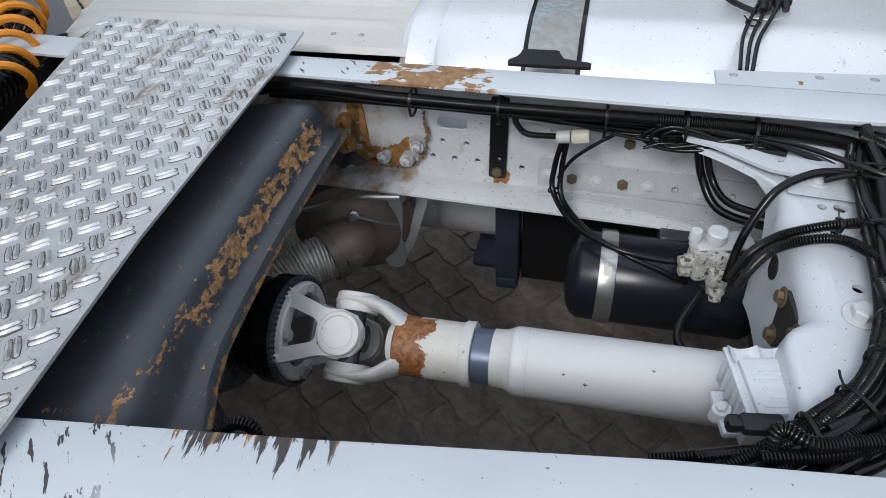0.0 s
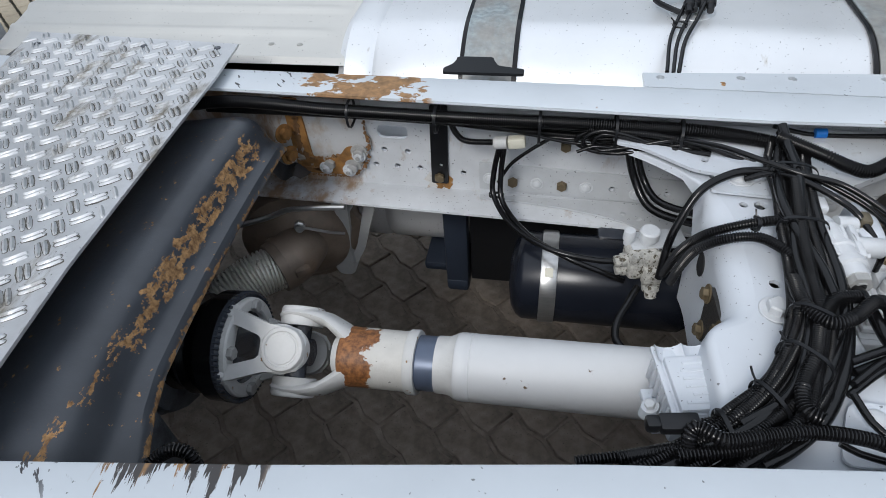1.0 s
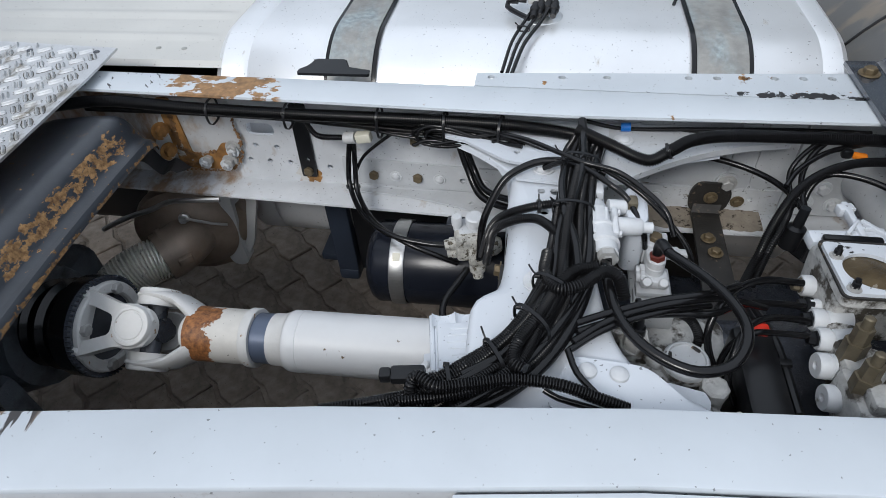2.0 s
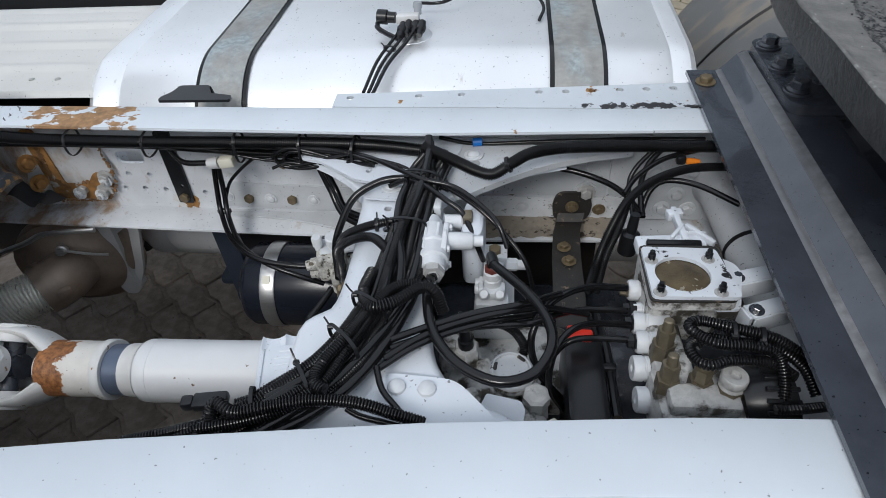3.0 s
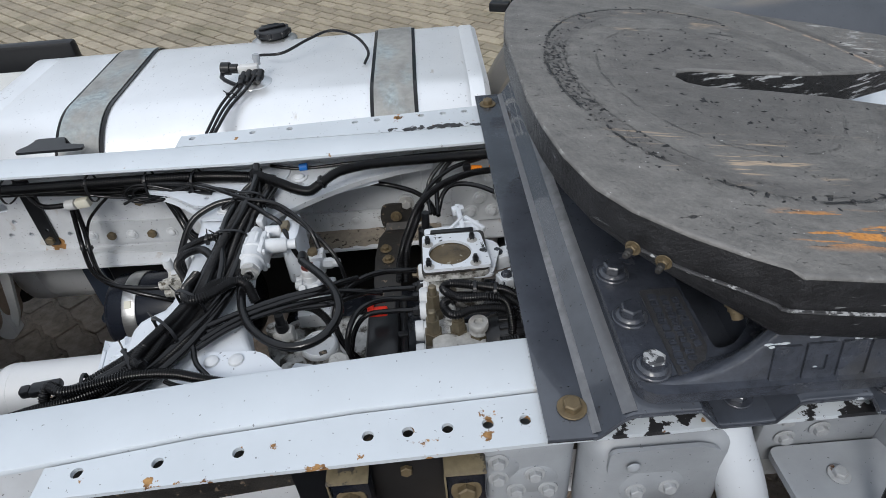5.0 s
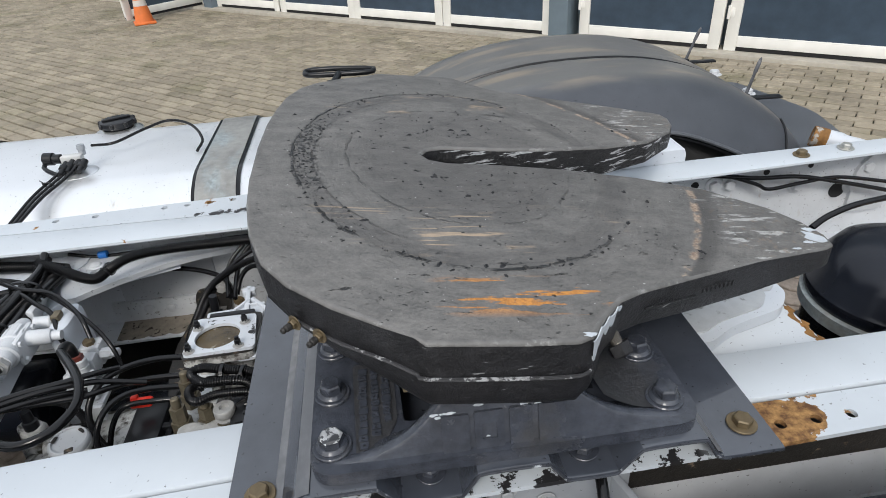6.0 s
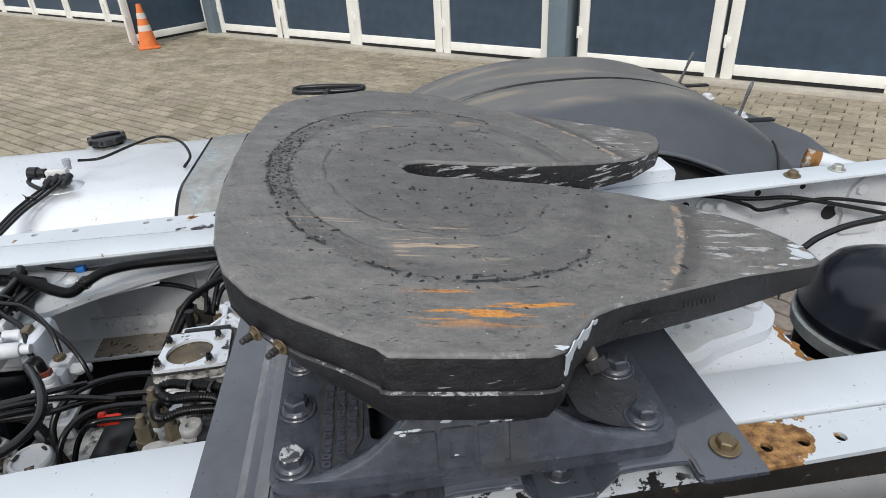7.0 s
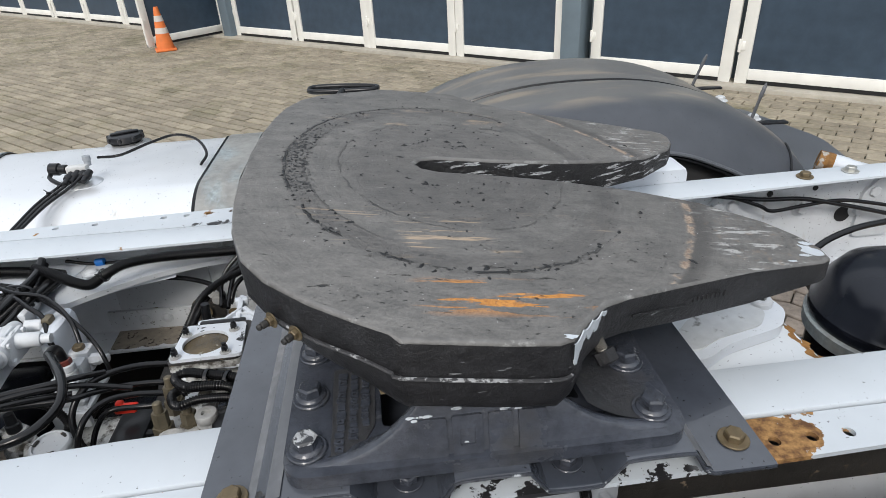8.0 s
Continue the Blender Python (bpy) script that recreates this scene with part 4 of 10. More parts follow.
M["joint_paint"] = material("chipped_white_forging", (0.56, 0.56, 0.55), 0.5, var=0.1, scale=30, bump=0.15, bump_scale=120,
                            patch=(0.33, 0.20, 0.09), patch_scale=40, patch_at=0.65)


def tube_rust_material():
    """Cream paint, flaked to one large rust patch by the joint."""
    m = material("white_paint_over_rust", (0.57, 0.555, 0.52), 0.5, var=0.10, scale=30, bump=0.2, bump_scale=120, specks=0.02)
    n, l = m.node_tree.nodes, m.node_tree.links
    b = n["Principled BSDF"]
    co = n.new("ShaderNodeTexCoord")
    sep = n.new("ShaderNodeSeparateXYZ")
    l.new(co.outputs["Object"], sep.inputs[0])

    def noise_(scale, detail):
        t = n.new("ShaderNodeTexNoise")
        t.inputs["Scale"].default_value, t.inputs["Detail"].default_value, t.inputs["Roughness"].default_value = scale, detail, 0.62
        l.new(co.outputs["Object"], t.inputs["Vector"])
        return t.outputs[0]

    reach = n.new("ShaderNodeMapRange")
    l.new(sep.outputs[0], reach.inputs[0])
    for i, k in enumerate((-0.120, -0.065, 0.20, -0.10)):
        reach.inputs[i + 1].default_value = k
    total = n.new("ShaderNodeMath")
    l.new(noise_(17, 8), total.inputs[0])
    l.new(reach.outputs[0], total.inputs[1])
    mask = n.new("ShaderNodeMapRange")
    l.new(total.outputs[0], mask.inputs[0])
    mask.inputs[1].default_value, mask.inputs[2].default_value = 0.575, 0.595
    tone = n.new("ShaderNodeValToRGB")
    e = tone.color_ramp.elements
    e[0].position, e[1].position = 0.34, 0.66
    e[0].color, e[1].color = (0.10, 0.038, 0.014, 1), (0.34, 0.14, 0.045, 1)
    l.new(noise_(120, 6), tone.inputs[0])
    mixed = n.new("ShaderNodeMix")
    mixed.data_type = "RGBA"
    l.new(mask.outputs[0], mixed.inputs[0])
    l.new(b.inputs["Base Color"].links[0].from_socket, mixed.inputs[6])
    l.new(tone.outputs[0], mixed.inputs[7])
    l.new(mixed.outputs[2], b.inputs["Base Color"])
    return m


M["shaft_rust"] = tube_rust_material()
M["white_shaft"] = material("white_tube_paint", (0.60, 0.61, 0.62), 0.42, var=0.06, scale=9, bump=0.04, patch=(0.16, 0.10, 0.05), patch_scale=40, patch_at=0.672)

# ---- fifth wheel mounting plate: one corrugated pressing across the rails ----
mount = thing("coupling_mounting_plate", "dark painted corrugated mounting plate bolted across the chassis rails", "mounting plate")
WAVE = [(1.043, 1.012), (1.098, 1.012), (1.107, 1.0145), (1.131, 1.043), (1.141, 1.050), (1.152, 1.051), (1.215, 1.051), (1.226, 1.047), (1.247, 1.021), (1.257, 1.015), (1.313, 1.015),
        (1.322, 1.020), (1.337, 1.044), (1.348, 1.051), (1.416, 1.051), (1.427, 1.046), (1.443, 1.022), (1.453, 1.016), (1.503, 1.015), (1.512, 1.020), (1.532, 1.045), (1.545, 1.051),
        (1.607, 1.051), (1.618, 1.046), (1.632, 1.021), (1.642, 1.014), (1.652, 1.012), (1.722, 1.012)]
# lighter colour that stands in for the reflection along the plate's bends
M["ridge_sheen"] = material("ridge_sheen_paint", (0.15, 0.155, 0.165), 0.32, metal=0.35, var=0.2, scale=30, bump=0.1,
                           patch=(0.26, 0.265, 0.275), patch_scale=9, patch_at=0.46, patch_soft=0.25, patch_rough=0.35, patch_stretch=(3, 0.3, 1))
M["lip_wear"] = material("chipped_dark_lip", (0.045, 0.05, 0.062), 0.28, var=0.3, scale=40, bump=0.3,
                         patch=(0.50, 0.53, 0.56), patch_scale=45, patch_at=0.63, patch_soft=0.03, patch_rough=0.5)
bm = bmesh.new()
line = [(p.x, p.z) for p in spline([(x, 0, z) for x, z in WAVE], 0.006)]
rows = []
for y, dz in ((-0.4745, -0.0035), (-0.4735, -0.0010), (-0.4705, 0.0), (-0.2, 0.0), (0.0, 0.0), (0.2, 0.0), (0.49, 0.0)):
    rows.append([(x, y, z + dz) for x, z in line] + [(x, y, z - 0.0085 - (dz * 0.6 if y < -0.47 else 0)) for x, z in reversed(line)])
strip(bm, rows, close=True, cap=True)
part("pressing", bm, "dark", mount)
for x, y in ((1.081, -0.431), (1.069, 0.438), (1.690, -0.431), (1.69, 0.44)):
    bolt(mount, (x, y, 1.0125), (0, 0, 1), 0.0245, "bolt_brown", label="yellowed hexagon bolt")
for x in (1.287, 1.478):
    bolt(mount, (x, -0.437, 1.0158), (0, 0, 1), 0.024, "dark_cast")
# strips laid on the bends, with the sky's reflection painted into them
for xr, zr, wd in ((1.1040, 1.0134, 0.0060), (1.139, 1.0492, 0.0085), (1.620, 1.0445, 0.005), (1.640, 1.0152, 0.004)):
    bm = bmesh.new()
    sl = 0.9 if 1.11 < xr < 1.13 else (0.35 if xr < 1.3 else -0.6)
    rows = [[(xr + k * wd, y_, zr + k * wd * sl + 0.0010 + 0.0008 * (1 - k * k)) for k in (-1, -0.4, 0.4, 1)] for y_ in (-0.470, -0.2, 0.0, 0.2, 0.485)]
    strip(bm, rows)
    part("worn_ridge", bm, "ridge_sheen", mount, "pale strip coloured as the reflection on the bend")
bm = bmesh.new()
sweep(bm, [(x, -0.4742, z - 0.0045) for x, z in WAVE[1:-1]], 0.0022, 6, 0.008)
part("worn_lip", bm, "lip_wear", mount, "chipped lower lip")


# ---- bearing brackets of the fifth wheel ----
_flange_bolts = {}


def flange_bolt(parent, p, mat):
    """A tall hexagon head on a dished flange and a wide washer."""
    if mat not in _flange_bolts:
        bm = bmesh.new()
        lathe(bm, (0, 0, 0), (0, 0, 0.0042), [(0, 0), (0, 0.0232), (0.7, 0.0232), (1, 0.0220), (1, 0)], 28)
        lathe(bm, (0, 0, 0.0040), (0, 0, 0.0095), [(0, 0.0188), (0.35, 0.0190), (0.75, 0.0170), (1, 0.0150), (1, 0)], 28)
        lathe(bm, (0, 0, 0.0090), (0, 0, 0.0215), [(0, 0.0148), (0.80, 0.0147), (0.93, 0.0136), (1, 0.0120), (1, 0)], 6)
        me = finish(bm, "dark_cast", 28)
        me.materials.append(M[mat])
        for f in me.polygons:
            f.material_index = 1 if f.center.z > 0.0185 else 0
        _flange_bolts[mat] = me
    ob = new("flange_bolt", _flange_bolts[mat])
    ob.parent = parent
    ob.location, ob.rotation_euler = p, (0, 0, 7.0 * p[0] + 3.0 * p[1])
    return ob


M["bolt_chipped"] = material("chipped_dark_bolt", (0.05, 0.053, 0.06), 0.5, var=0.2, scale=40, bump=0.1, patch=(0.66, 0.68, 0.70), patch_scale=52, patch_at=0.47, patch_soft=0.02, patch_rough=0.5)
M["dusty_cast"] = material("dust_filled_casting", (0.043, 0.044, 0.048), 0.40, var=0.35, scale=90, bump=1.0, bump_scale=60,
                           patch=(0.085, 0.082, 0.080), patch_scale=40, patch_at=0.58, patch_soft=0.06, patch_rough=0.4)
M["chip"] = material("bare_pale_paint", (0.52, 0.56, 0.60), 0.5, var=0.15, scale=50, bump=0.2)
FOOT = 1.070
WALL = [(1.178, 1.0705), (1.212, 1.074), (1.240, 1.082), (1.268, 1.097), (1.292, 1.119), (1.312, 1.141), (1.330, 1.149), (1.430, 1.146), (1.452, 1.134), (1.478, 1.111), (1.508, 1.091), (1.545, 1.078), (1.590, 1.0705)]


def bearing(s):
    """A cast pedestal: a foot bolted down by its ends, and an outer wall that rises in two hollow curves to the bearing."""
    ob = thing("bearing_bracket", "dark painted cast bearing bracket bolted under the coupling plate", "bearing bracket", "bearing brackets")
    y = lambda v: v * -s + (0.0 if s < 0 else 0.04)
    bm = bmesh.new()
    foot = rounded([(1.150, y(-0.464)), (1.615, y(-0.464)), (1.615, y(-0.205)), (1.150, y(-0.205))], 0.034, 6)
    well = rounded([(1.257, y(-0.215)), (1.350, y(-0.215)), (1.330, y(-0.355)), (1.290, y(-0.396)), (1.262, y(-0.404))], 0.018, 4)
    slit = rounded([(1.455, y(-0.29)), (1.492, y(-0.29)), (1.505, y(-0.392)), (1.468, y(-0.374))], 0.008, 3)
    plate(bm, foot if s < 0 else foot[::-1], [well, slit], 0.0185, Matrix.Translation((0, 0, FOOT)), 0.005)
    foot_part = part("foot", bm, "dark_cast", ob)
    bm = bmesh.new()
    top = [(p.x, p.z) for p in spline([(x, 0, z) for x, z in WALL], 0.008)]
    rows = []
    for x, z in top:
        h = z - 1.056
        lean = 0.20 * h
        rows.append([(x, y(-0.4565), 1.056), (x, y(-0.4555 + lean - 0.0008), z - 0.005), (x, y(-0.4555 + lean + 0.0015), z - 0.0015), (x, y(-0.4555 + lean + 0.0055), z),
                     (x, y(-0.4555 + lean + 0.012), z - 0.0005), (x, y(-0.4555 + lean + 0.017), z - 0.004), (x, y(-0.4555 + lean + 0.022 + 0.10 * h), min(z - 0.006, FOOT + 0.3 * h)), (x, y(-0.40), 1.056)])
    strip(bm, rows, close=True, cap=True)
    wall = part("wall", bm, "dark_cast", ob)
    # cast fillets that carry the wall down to the foot, behind it
    bm = bmesh.new()
    rows = []
    for k in range(15):
        f = k / 14
        x = 1.497 + 0.075 * f
        rows.append([(x, y(-0.435 + 0.19 * g), FOOT + 0.0004 + (0.030 * (1 - f) ** 2 * (1 - g) + 0.006 * (1 - f)) * (1 - 0.3 * g)) for g in (0, 0.15, 0.3, 0.5, 0.75, 1.0)])
    strip(bm, rows)
    part("fillet", bm, "dusty_cast", ob, "rough dusty cast fillet")
    bm = bmesh.new()
    box(bm, (1.395, y(-0.33), 1.120), (0.10, 0.12, 0.12), None, 0.02)
    part("bearing_block", bm, "dark_cast", ob)
    for x, yy, mt in ((1.176, -0.424, "bolt_chipped" if s < 0 else "dark_cast"), (1.174, -0.338, "dark_cast"), (1.174, -0.252, "dark_cast"), (1.582, -0.422, "dark_cast"), (1.582, -0.335, "dark_cast"), (1.582, -0.25, "dark_cast")):
        flange_bolt(foot_part, (x, y(yy), FOOT + 0.0003), mt)
    if s > 0:
        return ob
    # plain blocks cast large on the outer face
    tilt = math.atan(0.20)
    for x0, w, h, hole in ((1.319, 0.032, 0.052, 0), (1.358, 0.034, 0.054, 1), (1.395, 0.027, 0.054, 0), (1.431, 0.031, 0.052, 0)):
        bm = bmesh.new()
        shape = rounded([(-w / 2, -h / 2), (w / 2, -h / 2), (w / 2, h / 2), (-w / 2, h / 2)], 0.003, 2)
        plate(bm, shape, [rounded([(-w / 4, -h / 5), (w / 4, -h / 5), (w / 4, h / 5), (-w / 4, h / 5)], 0.002, 2)] if hole else [], 0.005,
              Matrix.Translation((x0, -0.4525, 1.092)) @ Matrix.Rotation(radians(90) - tilt, 4, "X"), 0.0015)
        part("raised_mark", bm, "dark_cast", wall)
    # chipped spots along the wall's upper edge
    rnd = random.Random(14)
    for x0, z0, n_, w in ((1.304, 1.117, 6, 0.009), (1.343, 1.128, 4, 0.005), (1.405, 1.133, 9, 0.013), (1.418, 1.120, 6, 0.010), (1.398, 1.127, 3, 0.006), (1.358, 1.083, 1, 0.003)):
        for _ in range(n_):
            x, z = x0 + rnd.gauss(0, w), z0 + rnd.gauss(0, 0.0028)
            bm = bmesh.new()
            r = rnd.uniform(0.0012, 0.0034)
            plate(bm, [(math.cos(k * math.tau / 9) * r * rnd.uniform(0.5, 1.5) * 1.6, math.sin(k * math.tau / 9) * r * rnd.uniform(0.4, 1)) for k in range(9)], [], 0.0008,
                  Matrix.Translation((x, -0.4567 + 0.20 * (z - 1.056), z)) @ Matrix.Rotation(radians(90) - tilt, 4, "X"))
            part("paint_chip", bm, "chip", wall)
    # rough block of small raised marks beside the bolts
    bm = bmesh.new()
    plate(bm, rounded([(1.200, -0.290), (1.254, -0.290), (1.254, -0.398), (1.240, -0.425), (1.204, -0.446)], 0.006, 3), [], 0.0022, Matrix.Translation((0, 0, FOOT + 0.0018)), 0.0008)
    block = part("mark_block", bm, "dusty_cast", foot_part, "rough dusty block with raised marks")
    for col, x in enumerate((1.213, 1.228, 1.2425)):
        yy = -0.302 - 0.004 * col
        while yy > (-0.432, -0.418, -0.398)[col]:
            w, h = rnd.uniform(0.0085, 0.0120), rnd.uniform(0.0065, 0.0105)
            bm = bmesh.new()
            shape = rounded([(-w / 2, -h / 2), (w / 2, -h / 2), (w / 2, h / 2), (-w / 2, h / 2)], 0.002, 2)
            gap = [] if rnd.random() < 0.4 else [rounded([(-w / 5, -h / 5), (w / 5, -h / 5), (w / 5, h / 5), (-w / 5, h / 5)], 0.001, 1)]
            plate(bm, shape, gap, 0.0032, Matrix.Translation((x + rnd.uniform(-0.0008, 0.0008), yy - h / 2, FOOT + 0.0042)) @ Matrix.Rotation(rnd.uniform(-0.15, 0.15), 4, "Z"), 0.0006)
            part("raised_mark", bm, "dark_cast", block)
            yy -= h + 0.0028
    bm = bmesh.new()
    lathe(bm, (1.268, -0.396, 1.152), (1.272, -0.410, 1.130), [(0, 0), (0, 0.0115), (0.35, 0.012), (0.4, 0.0095), (0.6, 0.0095), (0.65, 0.0075), (1, 0.0065), (1, 0)], 14)
    part("lock_nut", bm, "bolt_brown", ob, "dull brass lock nut")
    return ob


bearing(-1)
bearing(1)


# ---- fifth wheel coupling ----
def coupling_material():
    m = bpy.data.materials.new("greased_coupling_paint")
    m.use_nodes = True
    nt = m.node_tree
    n, l = nt.nodes, nt.links
    b = n["Principled BSDF"]
    co = n.new("ShaderNodeTexCoord")

    def mapping(loc=(0, 0, 0), sc=(1, 1, 1)):
        mp = n.new("ShaderNodeMapping")
        mp.inputs["Location"].default_value, mp.inputs["Scale"].default_value = loc, sc
        l.new(co.outputs["Object"], mp.inputs[0])
        return mp.outputs[0]

    def noise_(scale, vec, detail=7, rough=0.6, dist=0.0):
        t = n.new("ShaderNodeTexNoise")
        for k, v in (("Scale", scale), ("Detail", detail), ("Roughness", rough), ("Distortion", dist)):
            t.inputs[k].default_value = v
        l.new(vec, t.inputs["Vector"])
        return t.outputs[0]

    def ramp(v, stops):
        r = n.new("ShaderNodeValToRGB")
        e = r.color_ramp.elements
        while len(e) < len(stops):
            e.new(0.5)
        for k, (p, c) in enumerate(stops):
            e[k].position, e[k].color = p, (c if len(c) == 4 else (*c, 1))
        l.new(v, r.inputs[0])
        return r.outputs[0]

    def mix(f, a, c, kind="MIX"):
        x = n.new("ShaderNodeMix")
        x.data_type, x.blend_type = "RGBA", kind
        for s, v in zip((x.inputs[0], x.inputs[6], x.inputs[7]), (f, a, c)):
            if hasattr(v, "is_output"):
                l.new(v, s)
            else:
                s.default_value = v
        return x.outputs[2]

    def op(kind, a, c):
        x = n.new("ShaderNodeMath")
        x.operation = kind
        for s, v in zip(x.inputs, (a, c)):
            if hasattr(v, "is_output"):
                l.new(v, s)
            else:
                s.default_value = v
        return x.outputs[0]

    def step(v, a, c, lo=0.0, hi=1.0):
        r = n.new("ShaderNodeMapRange")
        r.interpolation_type = "SMOOTHSTEP"
        l.new(v, r.inputs[0])
        for i, k in enumerate((a, c, lo, hi)):
            r.inputs[i + 1].default_value = k
        return r.outputs[0]

    plain = mapping()
    sep = n.new("ShaderNodeSeparateXYZ")
    l.new(co.outputs["Object"], sep.inputs[0])
    # rings round the king pin
    dx, dy = op("SUBTRACT", sep.outputs[0], 1.40), op("SUBTRACT", sep.outputs[1], 0.035)
    ring = op("SQRT", op("ADD", op("MULTIPLY", dx, dx), op("MULTIPLY", op("MULTIPLY", dy, dy), 0.58)), 0.0)
    ring = op("ADD", ring, op("MULTIPLY", op("SUBTRACT", noise_(6, plain, 5), 0.5), 0.020))
    ang = op("ARCTAN2", dy, dx)
    front = step(dx, -0.16, -0.06, 1, 0)

    def polar(kr, ka, detail=6, rough=0.65):
        c = n.new("ShaderNodeCombineXYZ")
        l.new(op("MULTIPLY", ring, kr), c.inputs[0])
        l.new(op("MULTIPLY", ang, ka), c.inputs[1])
        return noise_(1.0, c.outputs[0], detail, rough)

    def band(r0, r1, soft=0.008):
        return op("MULTIPLY", step(ring, r0 - soft, r0 + soft), step(ring, r1 - soft, r1 + soft, 1, 0))

    swirl = polar(60.0, 2.2)
    grain = noise_(210, plain, 4, 0.7)
    scuff = polar(130.0, 5.0, 9, 0.75)
    patchy = noise_(28, mapping((0, 0, 0), (0.7, 1.2, 1)), 9, 0.72)
    base = ramp(noise_(6, plain, 6, 0.65), [(0.3, (0.128, 0.126, 0.121)), (0.7, (0.213, 0.207, 0.195))])
    base = mix(0.30, base, ramp(swirl, [(0.3, (0.053, 0.052, 0.051)), (0.5, (0.140, 0.137, 0.132)), (0.72, (0.226, 0.217, 0.205))]))
    base = mix(0.55, base, ramp(scuff, [(0.36, (0.038, 0.038, 0.039)), (0.52, (0.140, 0.137, 0.131)), (0.70, (0.268, 0.259, 0.244))]))
    base = mix(0.38, base, ramp(grain, [(0.35, (0.043, 0.043, 0.043)), (0.65, (0.244, 0.238, 0.226))]))
    base = mix(0.45, base, ramp(patchy, [(0.36, (0.051, 0.050, 0.049)), (0.64, (0.201, 0.193, 0.181))]))
    dull = op("MAXIMUM", op("MULTIPLY", step(ring, 0.150, 0.200, 1, 0), 0.26), op("MULTIPLY", band(0.238, 0.270, 0.012), 0.26))
    base = mix(dull, base, (0.040, 0.037, 0.038, 1))
    # pale bare scratches where the trailer's plate turns: long in x, on the near and far parts of the ring and on the wings
    sides = step(op("ABSOLUTE", dy, 0.0), 0.16, 0.23)
    long_x = noise_(70, mapping((0, 0, 0), (0.10, 2.2, 0.3)), 5, 0.6)
    bare = op("MULTIPLY", step(long_x, 0.555, 0.60), op("MULTIPLY", sides, op("MULTIPLY", band(0.155, 0.275, 0.02), step(noise_(8, plain, 3), 0.48, 0.58))))
    base = mix(op("MULTIPLY", bare, 0.85), base, (0.44, 0.335, 0.235, 1))
    light_scr = op("MULTIPLY", step(noise_(48, mapping((1.3, 0.2, 0), (0.16, 2.0, 0.3)), 7, 0.7), 0.66, 0.70), step(noise_(4, plain, 3), 0.46, 0.56))
    base = mix(op("MULTIPLY", light_scr, 0.55), base, (0.33, 0.315, 0.295, 1))
    # orange worn streaks near the edge, long in x
    wear = op("MULTIPLY", step(noise_(26, mapping((0, 0, 0), (0.20, 2.0, 0.3)), 8, 0.68), 0.545, 0.565), step(dy, -0.455, -0.425))
    wear = op("MULTIPLY", wear, op("MULTIPLY", step(dy, -0.385, -0.365, 1, 0), op("MULTIPLY", step(dx, -0.10, -0.04), step(dx, 0.08, 0.16, 1, 0))))
    base = mix(wear, base, ramp(grain, [(0.3, (0.30, 0.12, 0.03)), (0.6, (0.58, 0.26, 0.06))]))
    # chalky scrapes and mottled grit on the wings
    wing = step(dx, 0.33, 0.37)
    chalk = op("MULTIPLY", step(noise_(46, mapping((0, 0, 0), (0.28, 1.6, 1)), 9, 0.72), 0.565, 0.60), wing)
    base = mix(op("MULTIPLY", chalk, 0.85), base, (0.46, 0.46, 0.45, 1))
    base = mix(op("MULTIPLY", op("MULTIPLY", step(noise_(85, plain, 4, 0.7), 0.58, 0.63), wing), 0.6), base, (0.22, 0.17, 0.13, 1))
    away = op("ABSOLUTE", dy, 0.0)
    bend = op("SUBTRACT", op("ADD", 0.385, op("MULTIPLY", op("SUBTRACT", noise_(22, plain, 5), 0.5), 0.018)), op("MULTIPLY", op("MULTIPLY", away, away), 1.12))
    off = op("SUBTRACT", dx, bend)
    root = op("MULTIPLY", step(op("ABSOLUTE", off, 0.0), 0.002, 0.009, 1, 0), step(noise_(30, plain, 6), 0.44, 0.54))
    base = mix(op("MULTIPLY", op("MULTIPLY", step(off, 0.0, 0.010), step(off, 0.015, 0.05, 1, 0)), 0.65), base, (0.055, 0.052, 0.05, 1))
    base = mix(op("MULTIPLY", root, 0.8), base, ramp(grain, [(0.35, (0.20, 0.12, 0.08)), (0.6, (0.46, 0.36, 0.27))]))
    # black grease: crumbs in the front groove, thin broken ring lines, specks everywhere
    crumbs = step(noise_(120, plain, 5, 0.72), 0.53, 0.57)
    packed = op("MULTIPLY", op("MULTIPLY", band(0.235, 0.272, 0.006), op("MULTIPLY", front, step(op("ABSOLUTE", dy, 0.0), 0.10, 0.16, 1, 0.15))), crumbs)
    jag = op("MULTIPLY", op("SUBTRACT", noise_(40, plain, 4), 0.5), 0.011)
    line = lambda r, w: step(op("ABSOLUTE", op("SUBTRACT", op("ADD", ring, jag), r), 0.0), w * 0.4, w, 1, 0)
    broken = step(noise_(26, plain, 8, 0.75), 0.47, 0.55)
    lines = op("MAXIMUM", op("MULTIPLY", line(0.272, 0.0030), step(noise_(9, plain, 5, 0.7), 0.40, 0.50)), op("MULTIPLY", op("MULTIPLY", line(0.185, 0.0024), 0.45), step(noise_(22, plain, 7, 0.7), 0.46, 0.54)))
    lines = op("MAXIMUM", lines, op("MULTIPLY", op("MULTIPLY", line(0.240, 0.0022), 0.4), op("MULTIPLY", front, broken)))
    lines = op("MULTIPLY", lines, step(dx, 0.13, 0.20, 1, 0))
    blot = op("MULTIPLY", step(noise_(50, mapping((0, 0, 0), (0.6, 1.4, 1)), 9, 0.75, 0.6), 0.625, 0.65), step(noise_(5.2, plain, 4), 0.50, 0.60))
